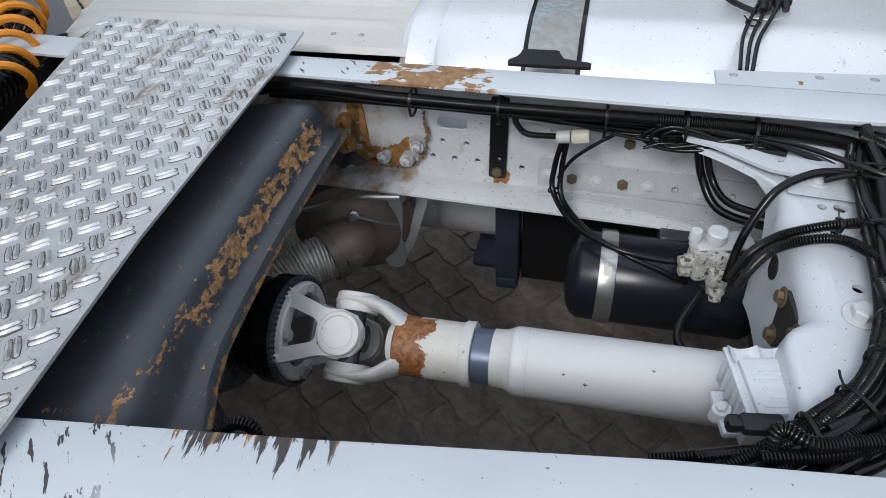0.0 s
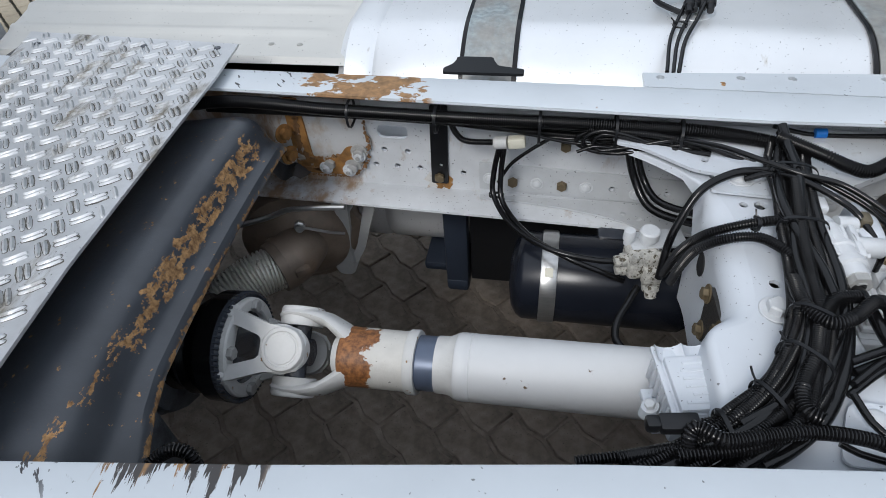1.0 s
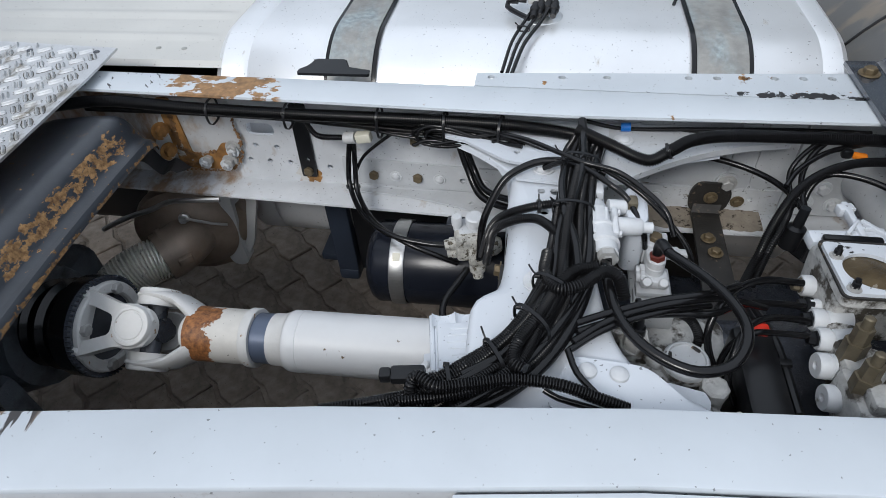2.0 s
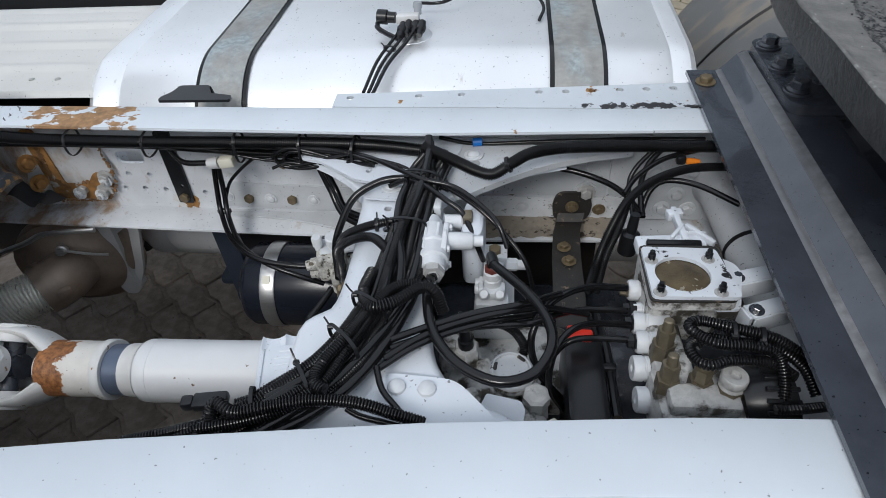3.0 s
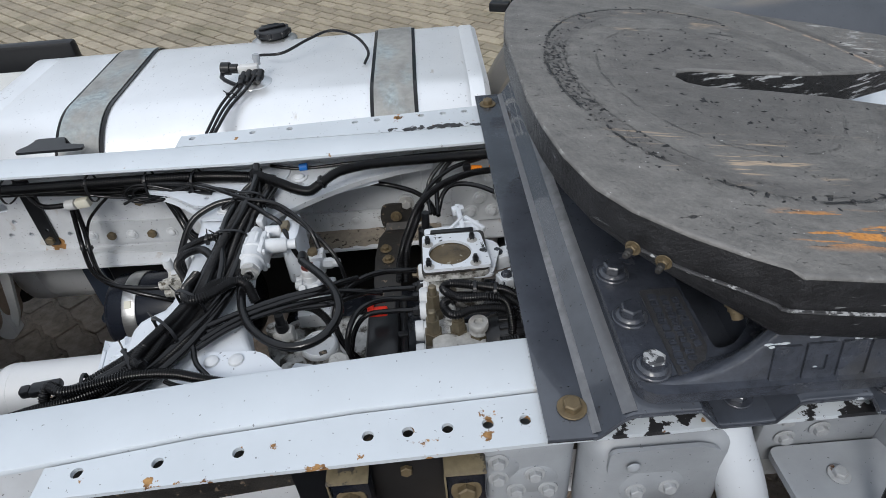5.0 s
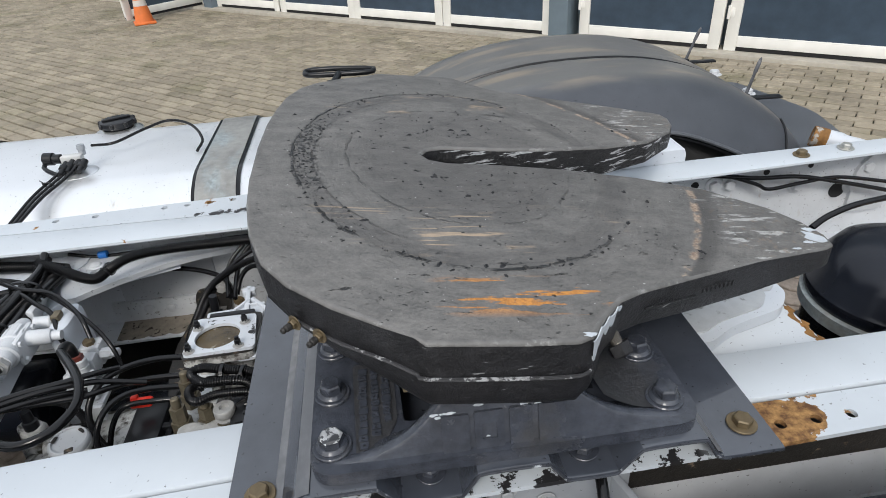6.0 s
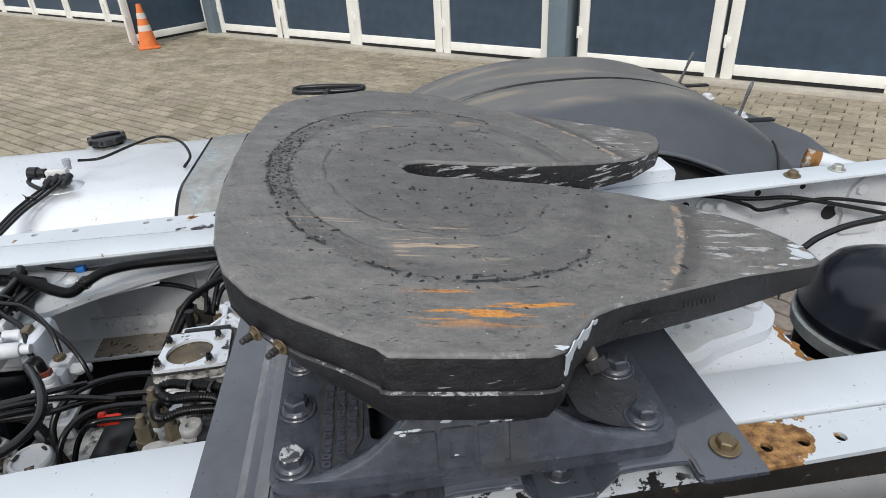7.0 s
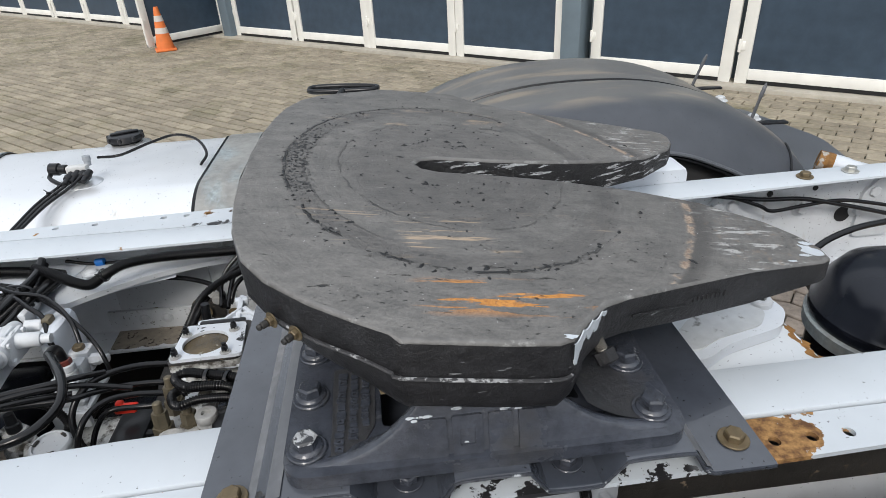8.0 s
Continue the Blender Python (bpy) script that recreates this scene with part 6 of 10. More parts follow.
for x, y in ((0.593, -0.239), (0.553, -0.238)):
    bolt(cross, (x, y, 0.9395), (0, 0, 1), 0.023, "bolt_white", washer=False, domed=True)
bm = bmesh.new()
plate(bm, rounded([(0.50, -0.30), (0.69, -0.285), (0.63, -0.222), (0.53, -0.215)], 0.02), [], 0.004, Matrix.Translation((0, 0, 0.9392)), 0.001)
part("doubler", bm, "white", cross)
bm = bmesh.new()
plate(bm, rounded([(0.43, 0.16), (0.54, 0.15), (0.56, 0.215), (0.45, 0.225)], 0.008), [], 0.005, Matrix.Translation((0, 0, 0.9403)), 0.001)
part("doubler", bm, "white", cross)

# ---- hoses and conduits ----
HOSES = []


def hose(name, label, mat, r, ribs, *pts):
    bm = bmesh.new()
    sweep(bm, pts, r, 12 if ribs else 14, 0.010, ribs)
    HOSES.append((spline(pts, 0.01), r))
    return solo(name, finish(bm, mat, 50), mat, label, name.replace("_", " "), {"corrugated_conduit": "corrugated conduits", "air_hose": "air hoses"}.get(name, ""))


hose("corrugated_conduit", "thick black corrugated conduit clipped under the rail flange", "conduit", 0.0125, 0.0037, (-0.625, 0.315, 0.950), (-0.454, 0.310, 0.976), (-0.255, 0.305, 0.970), (-0.027, 0.300, 0.967), (0.234, 0.295, 0.968), (0.402, 0.290, 0.967), (0.510, 0.285, 0.959), (0.574, 0.270, 0.954))
hose("corrugated_conduit", "black corrugated conduit sagging along the rail to the coupling", "conduit", 0.0112, 0.0037, (0.536, 0.250, 0.988), (0.602, 0.215, 0.978), (0.636, 0.200, 0.970), (0.665, 0.195, 0.967), (0.697, 0.205, 0.983), (0.734, 0.225, 0.992), (0.804, 0.250, 0.987), (0.950, 0.270, 0.976), (1.077, 0.270, 0.975))
hose("corrugated_conduit", "slim black corrugated conduit along the rail web", "conduit", 0.0068, 0.0037, (-0.535, 0.340, 0.938), (-0.282, 0.335, 0.940), (-0.047, 0.330, 0.937), (0.056, 0.320, 0.936), (0.202, 0.315, 0.929), (0.344, 0.300, 0.932), (0.437, 0.270, 0.933), (0.520, 0.220, 0.933))
hose("corrugated_conduit", "slim black corrugated conduit along the rail web", "conduit", 0.006, 0.0037, (-0.050, 0.340, 0.939), (0.101, 0.330, 0.929), (0.247, 0.320, 0.922), (0.379, 0.290, 0.921), (0.460, 0.260, 0.917), (0.516, 0.200, 0.925))
hose("air_hose", "thin black hose along the rail web", "rubber", 0.004, 0.0, (-0.127, 0.340, 0.940), (0.052, 0.335, 0.936), (0.222, 0.330, 0.928), (0.365, 0.310, 0.931), (0.458, 0.280, 0.932), (0.539, 0.250, 0.935))
hose("corrugated_conduit", "short black corrugated conduit to a pale connector", "conduit", 0.0064, 0.0037, (-0.023, 0.335, 0.937), (-0.012, 0.330, 0.913), (0.009, 0.325, 0.899), (0.064, 0.320, 0.902))
hose("air_hose", "black air hose looping down to the corroded valve", "rubber", 0.0056, 0.0, (0.076, 0.315, 0.901), (0.065, 0.310, 0.839), (0.067, 0.290, 0.792), (0.112, 0.220, 0.777), (0.185, 0.160, 0.781), (0.262, 0.145, 0.777), (0.311, 0.146, 0.776))
hose("air_hose", "black air hose looping down to the corroded valve", "rubber", 0.0056, 0.0, (0.084, 0.315, 0.893), (0.079, 0.310, 0.832), (0.086, 0.280, 0.786), (0.141, 0.200, 0.778), (0.214, 0.150, 0.774), (0.285, 0.135, 0.755), (0.323, 0.140, 0.733))
hose("air_hose", "thin black hose beside the pale connector", "rubber", 0.0036, 0.0, (0.177, 0.315, 0.925), (0.136, 0.315, 0.893), (0.098, 0.315, 0.856), (0.073, 0.315, 0.809))
hose("cable_loop", "coil of thin black cable tied to the rail", "rubber", 0.0042, 0.0, (0.308, 0.300, 0.906), (0.238, 0.300, 0.911), (0.217, 0.300, 0.932), (0.249, 0.300, 0.951), (0.324, 0.290, 0.953), (0.381, 0.280, 0.944), (0.438, 0.260, 0.940))
hose("cable_loop", "coil of thin black cable tied to the rail", "rubber", 0.0042, 0.0, (0.366, 0.300, 0.909), (0.274, 0.300, 0.921), (0.244, 0.295, 0.936), (0.274, 0.290, 0.954), (0.348, 0.280, 0.948), (0.416, 0.260, 0.938), (0.495, 0.200, 0.936))
hose("air_hose", "black hose bending from the rail to the harness", "rubber", 0.0076, 0.0, (0.311, 0.290, 0.925), (0.330, 0.280, 0.866), (0.362, 0.240, 0.829), (0.426, 0.200, 0.834), (0.483, 0.150, 0.874), (0.540, 0.090, 0.906))
hose("air_hose", "black hose bending from the rail to the harness", "rubber", 0.0064, 0.0, (0.323, 0.280, 0.932), (0.344, 0.270, 0.874), (0.371, 0.230, 0.854), (0.427, 0.190, 0.864), (0.483, 0.140, 0.902), (0.536, 0.090, 0.929))
hose("air_hose", "black hose arching from the harness to the corroded valve", "rubber", 0.0068, 0.0, (0.589, 0.166, 0.955), (0.548, 0.181, 0.965), (0.490, 0.183, 0.965), (0.452, 0.175, 0.958), (0.415, 0.156, 0.940), (0.390, 0.130, 0.900), (0.377, 0.112, 0.860), (0.373, 0.100, 0.790))
hose("corrugated_conduit", "black corrugated conduit branching from the harness", "conduit", 0.0078, 0.0037, (0.551, 0.045, 0.955), (0.525, 0.066, 0.964), (0.477, 0.061, 0.962), (0.429, 0.063, 0.940), (0.405, 0.073, 0.910), (0.390, 0.092, 0.860), (0.377, 0.099, 0.800))
hose("corrugated_conduit", "black corrugated conduit branching from the harness", "conduit", 0.0078, 0.0037, (0.514, -0.021, 0.966), (0.498, 0.005, 0.966), (0.472, 0.031, 0.960), (0.435, 0.039, 0.945), (0.405, 0.052, 0.910), (0.395, 0.074, 0.850), (0.388, 0.081, 0.800))
hose("air_hose", "black hose hanging from the corroded valve", "rubber", 0.0068, 0.0, (0.346, 0.120, 0.741), (0.331, 0.090, 0.731), (0.311, 0.050, 0.721), (0.310, 0.020, 0.708), (0.333, -0.010, 0.707), (0.358, -0.030, 0.699))
hose("corrugated_conduit", "black corrugated conduit in the harness over the crossmember", "conduit", 0.0076, 0.0037, (0.546, 0.270, 0.984), (0.554, 0.187, 0.968), (0.533, 0.097, 0.962), (0.520, -0.017, 0.958), (0.516, -0.102, 0.960), (0.490, -0.174, 0.960), (0.462, -0.230, 0.958), (0.416, -0.270, 0.957), (0.356, -0.285, 0.950))
hose("corrugated_conduit", "black corrugated conduit in the harness over the crossmember", "conduit", 0.0076, 0.0037, (0.564, 0.260, 0.948), (0.564, 0.144, 0.970), (0.552, 0.048, 0.962), (0.535, -0.041, 0.958), (0.524, -0.117, 0.958), (0.497, -0.182, 0.958), (0.468, -0.234, 0.955), (0.422, -0.276, 0.955), (0.361, -0.300, 0.955), (0.266, -0.331, 0.950))
hose("corrugated_conduit", "black corrugated conduit in the harness over the crossmember", "conduit", 0.0072, 0.0037, (0.533, 0.270, 0.937), (0.541, 0.160, 0.968), (0.524, 0.074, 0.962), (0.512, -0.018, 0.960), (0.508, -0.091, 0.960), (0.484, -0.154, 0.960), (0.455, -0.212, 0.957), (0.412, -0.256, 0.955), (0.350, -0.280, 0.948))
hose("corrugated_conduit", "black corrugated conduit in the harness over the crossmember", "conduit", 0.0084, 0.0037, (0.539, 0.140, 0.983), (0.525, 0.039, 0.980), (0.517, -0.061, 0.976), (0.509, -0.140, 0.976), (0.486, -0.207, 0.976), (0.467, -0.257, 0.974), (0.433, -0.292, 0.972), (0.387, -0.313, 0.970), (0.326, -0.327, 0.965))
hose("air_hose", "black hose in the harness over the crossmember", "rubber", 0.008, 0.0, (0.570, 0.132, 0.955), (0.554, -0.007, 0.952), (0.543, -0.104, 0.952), (0.527, -0.158, 0.952), (0.500, -0.219, 0.952), (0.468, -0.266, 0.952), (0.426, -0.301, 0.950), (0.380, -0.322, 0.950))
hose("air_hose", "black hose in the harness over the crossmember", "rubber", 0.008, 0.0, (0.575, 0.055, 0.958), (0.567, -0.023, 0.956), (0.556, -0.095, 0.956), (0.538, -0.161, 0.956), (0.515, -0.215, 0.955), (0.485, -0.261, 0.955), (0.446, -0.297, 0.950), (0.414, -0.319, 0.950))
hose("air_hose", "black hose in the harness over the crossmember", "rubber", 0.0056, 0.0, (0.544, 0.280, 0.927), (0.540, 0.135, 0.975), (0.524, 0.074, 0.974), (0.510, -0.007, 0.972), (0.506, -0.082, 0.974), (0.499, -0.128, 0.974), (0.478, -0.190, 0.973), (0.448, -0.243, 0.971), (0.396, -0.280, 0.965))
hose("air_hose", "black hose in the harness over the crossmember", "rubber", 0.0048, 0.0, (0.481, 0.174, 0.955), (0.515, 0.166, 0.975), (0.549, 0.138, 0.985), (0.591, 0.102, 0.980), (0.619, 0.086, 0.965), (0.643, 0.040, 0.940), (0.653, 0.044, 0.900))
hose("corrugated_conduit", "black corrugated conduit bent in a hairpin over the harness", "conduit", 0.0092, 0.0037, (0.494, -0.062, 0.975), (0.492, -0.112, 0.985), (0.509, -0.144, 0.990), (0.539, -0.135, 0.990), (0.573, -0.104, 0.988), (0.593, -0.105, 0.980), (0.604, -0.117, 0.950))
hose("corrugated_conduit", "black corrugated conduit bent over the harness", "conduit", 0.0088, 0.0037, (0.473, -0.277, 0.985), (0.459, -0.266, 0.985), (0.462, -0.238, 0.985), (0.486, -0.190, 0.985), (0.509, -0.133, 0.978), (0.534, -0.096, 0.978), (0.566, -0.084, 0.975))
hose("corrugated_conduit", "black corrugated conduit running to the near rail", "conduit", 0.0084, 0.0037, (0.341, -0.325, 0.955), (0.337, -0.311, 0.975), (0.345, -0.302, 0.985), (0.371, -0.313, 0.985), (0.407, -0.303, 0.982), (0.460, -0.289, 0.980), (0.515, -0.287, 0.975), (0.559, -0.293, 0.965), (0.598, -0.298, 0.955))
hose("corrugated_conduit", "black corrugated conduit beside the near rail", "conduit", 0.0072, 0.0037, (0.223, -0.338, 0.945), (0.272, -0.327, 0.950), (0.328, -0.313, 0.955), (0.390, -0.299, 0.955), (0.450, -0.270, 0.955))
hose("air_hose", "black hose running to the near rail", "rubber", 0.0044, 0.0, (0.526, -0.222, 0.960), (0.538, -0.253, 0.955), (0.560, -0.276, 0.950), (0.579, -0.297, 0.945))
hose("air_hose", "black hose beside the near rail", "rubber", 0.004, 0.0, (0.498, -0.283, 0.955), (0.516, -0.291, 0.952), (0.544, -0.296, 0.950), (0.571, -0.301, 0.948))
hose("air_hose", "thick black hose looping from the small valve", "rubber", 0.0076, 0.0, (0.673, -0.022, 0.955), (0.722, -0.087, 0.965), (0.750, -0.139, 0.965), (0.754, -0.180, 0.960), (0.730, -0.219, 0.955), (0.688, -0.231, 0.950), (0.645, -0.215, 0.950), (0.610, -0.185, 0.955), (0.588, -0.143, 0.960), (0.579, -0.090, 0.965), (0.580, -0.046, 0.955))
hose("air_hose", "black air hose to the brake modulator", "rubber", 0.0056, 0.0, (0.880, -0.012, 0.900), (0.820, -0.026, 0.915), (0.774, -0.056, 0.925), (0.745, -0.087, 0.920), (0.730, -0.116, 0.890), (0.742, -0.140, 0.850), (0.772, -0.153, 0.810), (0.802, -0.163, 0.780))
hose("air_hose", "black air hose to the brake modulator", "rubber", 0.0052, 0.0, (0.876, -0.050, 0.890), (0.817, -0.059, 0.900), (0.769, -0.079, 0.910), (0.730, -0.106, 0.920), (0.665, -0.122, 0.930), (0.603, -0.148, 0.945), (0.538, -0.188, 0.955))
hose("air_hose", "black air hose to the brake modulator", "rubber", 0.0052, 0.0, (0.878, -0.074, 0.885), (0.823, -0.086, 0.900), (0.785, -0.111, 0.910), (0.762, -0.144, 0.900), (0.756, -0.172, 0.860), (0.781, -0.171, 0.800))
hose("air_hose", "black air hose to the brake modulator", "rubber", 0.0048, 0.0, (0.877, -0.099, 0.880), (0.830, -0.102, 0.885), (0.788, -0.112, 0.890), (0.762, -0.122, 0.860), (0.751, -0.144, 0.820))
hose("air_hose", "black air hose crossing to the harness", "rubber", 0.0052, 0.0, (0.537, -0.175, 0.958), (0.588, -0.149, 0.958), (0.650, -0.120, 0.955), (0.705, -0.100, 0.950), (0.738, -0.083, 0.945), (0.774, -0.055, 0.930))
hose("air_hose", "black air hose crossing to the harness", "rubber", 0.0052, 0.0, (0.533, -0.205, 0.955), (0.575, -0.169, 0.956), (0.626, -0.137, 0.952), (0.689, -0.111, 0.948), (0.747, -0.085, 0.930), (0.816, -0.068, 0.900))
hose("air_hose", "black air hose crossing to the harness", "rubber", 0.0048, 0.0, (0.527, -0.217, 0.950), (0.568, -0.182, 0.952), (0.611, -0.153, 0.948), (0.673, -0.122, 0.940), (0.730, -0.091, 0.920))
hose("corrugated_conduit", "black corrugated conduit diving between the valves", "conduit", 0.008, 0.0037, (1.078, 0.230, 0.960), (1.007, 0.223, 0.960), (0.944, 0.195, 0.955), (0.896, 0.155, 0.940), (0.866, 0.118, 0.900), (0.846, 0.082, 0.860), (0.837, 0.072, 0.800))
hose("corrugated_conduit", "black corrugated conduit diving between the valves", "conduit", 0.0068, 0.0037, (0.898, 0.162, 0.930), (0.882, 0.120, 0.910), (0.860, 0.085, 0.870), (0.851, 0.071, 0.800))
hose("air_hose", "black hose along the rail to the coupling", "rubber", 0.0052, 0.0, (1.079, 0.149, 0.940), (1.019, 0.196, 0.945), (0.969, 0.215, 0.940), (0.944, 0.209, 0.920), (0.932, 0.189, 0.890))
hose("air_hose", "black hose arching in front of the rail web", "rubber", 0.0056, 0.0, (0.475, 0.118, 0.880), (0.520, 0.155, 0.905), (0.572, 0.200, 0.922), (0.638, 0.260, 0.924), (0.714, 0.300, 0.910), (0.802, 0.300, 0.903), (0.875, 0.270, 0.896), (0.912, 0.220, 0.897), (0.924, 0.170, 0.899))
hose("air_hose", "thin black hose from the harness to the small valve", "rubber", 0.004, 0.0, (0.534, 0.178, 0.980), (0.591, 0.142, 0.975), (0.644, 0.106, 0.960), (0.690, 0.074, 0.930), (0.722, 0.044, 0.900), (0.736, 0.024, 0.860))
hose("air_hose", "black hose rising to the rail", "rubber", 0.0052, 0.0, (0.973, 0.280, 0.966), (0.947, 0.260, 0.946), (0.932, 0.230, 0.917), (0.931, 0.170, 0.893))
hose("air_hose", "black hose rising to the rail", "rubber", 0.0048, 0.0, (1.035, 0.280, 0.961), (0.971, 0.260, 0.955), (0.922, 0.230, 0.937), (0.899, 0.200, 0.922))
hose("air_hose", "black hose rising to the rail", "rubber", 0.0044, 0.0, (0.951, 0.270, 0.966), (0.922, 0.250, 0.941), (0.911, 0.230, 0.918), (0.915, 0.180, 0.892))
hose("corrugated_conduit", "short corrugated conduit between the castings", "conduit", 0.0072, 0.0037, (0.624, -0.111, 0.930), (0.668, -0.110, 0.925), (0.701, -0.110, 0.910), (0.720, -0.116, 0.880), (0.717, -0.127, 0.860))
hose("corrugated_conduit", "corrugated conduit looped and tied on the brake modulator", "conduit", 0.0078, 0.0037, (1.075, -0.190, 0.960), (1.033, -0.168, 0.977), (0.983, -0.154, 0.980), (0.946, -0.142, 0.978), (0.931, -0.149, 0.976), (0.938, -0.163, 0.976), (0.960, -0.179, 0.978), (1.000, -0.183, 0.980), (1.028, -0.189, 0.974), (1.036, -0.212, 0.955), (1.034, -0.240, 0.925))
hose("corrugated_conduit", "corrugated conduit looped and tied on the brake modulator", "conduit", 0.0078, 0.0037, (1.072, -0.228, 0.945), (1.060, -0.199, 0.962), (1.032, -0.176, 0.968), (0.990, -0.166, 0.966), (0.955, -0.157, 0.962), (0.940, -0.165, 0.955))
hose("corrugated_conduit", "corrugated conduit looped and tied on the brake modulator", "conduit", 0.0076, 0.0037, (1.052, -0.205, 0.950), (1.026, -0.195, 0.962), (1.000, -0.194, 0.965), (0.972, -0.196, 0.966), (0.950, -0.202, 0.963), (0.935, -0.192, 0.960), (0.929, -0.174, 0.962), (0.940, -0.158, 0.960))
hose("corrugated_conduit", "slim corrugated conduit beside the rail", "conduit", 0.0064, 0.0037, (1.012, -0.257, 0.955), (1.039, -0.255, 0.955), (1.078, -0.247, 0.952))
hose("air_hose", "black hose beside the rail flange", "rubber", 0.004, 0.0, (0.555, 0.330, 0.957), (0.626, 0.325, 0.946), (0.747, 0.320, 0.953), (0.864, 0.315, 0.960), (0.969, 0.310, 0.962))
hose("air_hose", "black hose beside the rail flange", "rubber", 0.0048, 0.0, (0.570, 0.330, 0.939), (0.670, 0.330, 0.931), (0.791, 0.325, 0.948), (0.908, 0.320, 0.958), (1.052, 0.310, 0.964))
hose("fuel_line", "black fuel line from the tank sender over the rail", "rubber", 0.0038, 0.0, (0.382, 0.462, 0.985), (0.395, 0.570, 1.002), (0.420, 0.655, 1.015), (0.443, 0.718, 1.028))
hose("fuel_line", "black fuel line from the tank sender over the rail", "rubber", 0.0038, 0.0, (0.393, 0.458, 0.985), (0.408, 0.558, 1.002), (0.435, 0.642, 1.015), (0.458, 0.704, 1.028))
hose("fuel_line", "black fuel line from the tank sender over the rail", "rubber", 0.0042, 0.0, (0.403, 0.457, 0.985), (0.422, 0.557, 1.002), (0.452, 0.636, 1.015), (0.470, 0.684, 1.028))
hose("fuel_line", "thin black breather hose arching over the tank", "rubber", 0.004, 0.0, (0.457, 0.832, 1.030), (0.525, 0.822, 1.035), (0.592, 0.886, 1.045), (0.655, 0.931, 1.050), (0.728, 0.885, 1.045), (0.768, 0.818, 1.022), (0.758, 0.772, 1.004))
hose("rear_cable", "black cable along the rail behind the coupling", "rubber", 0.0056, 0.0, (1.908, 0.335, 0.992), (1.992, 0.335, 0.989), (2.096, 0.335, 0.966), (2.201, 0.335, 0.949), (2.306, 0.335, 0.941), (2.436, 0.335, 0.909), (2.585, 0.335, 0.867))
hose("rear_cable", "black cable along the rail behind the coupling", "rubber", 0.0048, 0.0, (1.908, 0.335, 0.992), (2.080, 0.335, 0.972), (2.189, 0.335, 0.935), (2.230, 0.335, 0.915), (2.311, 0.335, 0.922), (2.415, 0.335, 0.927), (2.576, 0.335, 0.894))
hose("rear_cable", "black hose hanging by the rail", "rubber", 0.0072, 0.0, (2.192, 0.120, 0.928), (2.242, 0.140, 0.940), (2.321, 0.160, 0.949), (2.430, 0.180, 0.948))
hose("cable_loop", "coil of thin cable lying tied on the gusset", "rubber", 0.004, 0.0, (0.439, 0.240, 0.953), (0.371, 0.270, 0.943), (0.298, 0.280, 0.959), (0.258, 0.285, 0.961), (0.231, 0.285, 0.945), (0.237, 0.285, 0.922), (0.284, 0.280, 0.918), (0.337, 0.275, 0.930), (0.405, 0.265, 0.953), (0.481, 0.250, 0.948), (0.519, 0.230, 0.941))
hose("cable_loop", "coil of thin cable lying tied on the gusset", "rubber", 0.004, 0.0, (0.365, 0.270, 0.937), (0.314, 0.280, 0.949), (0.263, 0.285, 0.954), (0.247, 0.285, 0.937), (0.261, 0.280, 0.923), (0.314, 0.275, 0.937), (0.383, 0.270, 0.958), (0.438, 0.255, 0.956), (0.492, 0.240, 0.943))
hose("corrugated_conduit", "slim corrugated conduit lying over the gusset", "conduit", 0.0064, 0.0037, (0.234, 0.290, 0.960), (0.303, 0.285, 0.961), (0.383, 0.270, 0.961), (0.427, 0.260, 0.947), (0.476, 0.250, 0.930), (0.525, 0.230, 0.926))
hose("air_hose", "tape-wrapped black cable over the crossmember", "rubber", 0.008, 0.0, (0.544, 0.270, 0.996), (0.548, 0.231, 0.985), (0.547, 0.162, 0.985), (0.538, 0.097, 0.980), (0.525, 0.027, 0.978), (0.519, -0.047, 0.975), (0.518, -0.117, 0.975))
hose("air_hose", "thin black cable crossing over the harness", "rubber", 0.0044, 0.0, (0.381, 0.280, 0.957), (0.447, 0.216, 0.985), (0.504, 0.174, 0.990), (0.548, 0.147, 0.990), (0.600, 0.134, 0.985), (0.641, 0.105, 0.975), (0.677, 0.068, 0.960), (0.693, 0.042, 0.930))
hose("air_hose", "tape-wrapped black cable in the harness", "rubber", 0.0072, 0.0, (0.520, 0.166, 0.975), (0.513, 0.098, 0.978), (0.519, 0.027, 0.978), (0.534, -0.034, 0.975), (0.539, -0.089, 0.972))
hose("corrugated_conduit", "bent pipe stub of corrugated conduit below the near rail", "conduit", 0.0088, 0.0037, (-0.264, -0.401, 0.920), (-0.254, -0.387, 0.925), (-0.237, -0.379, 0.930), (-0.219, -0.380, 0.925), (-0.210, -0.388, 0.910))

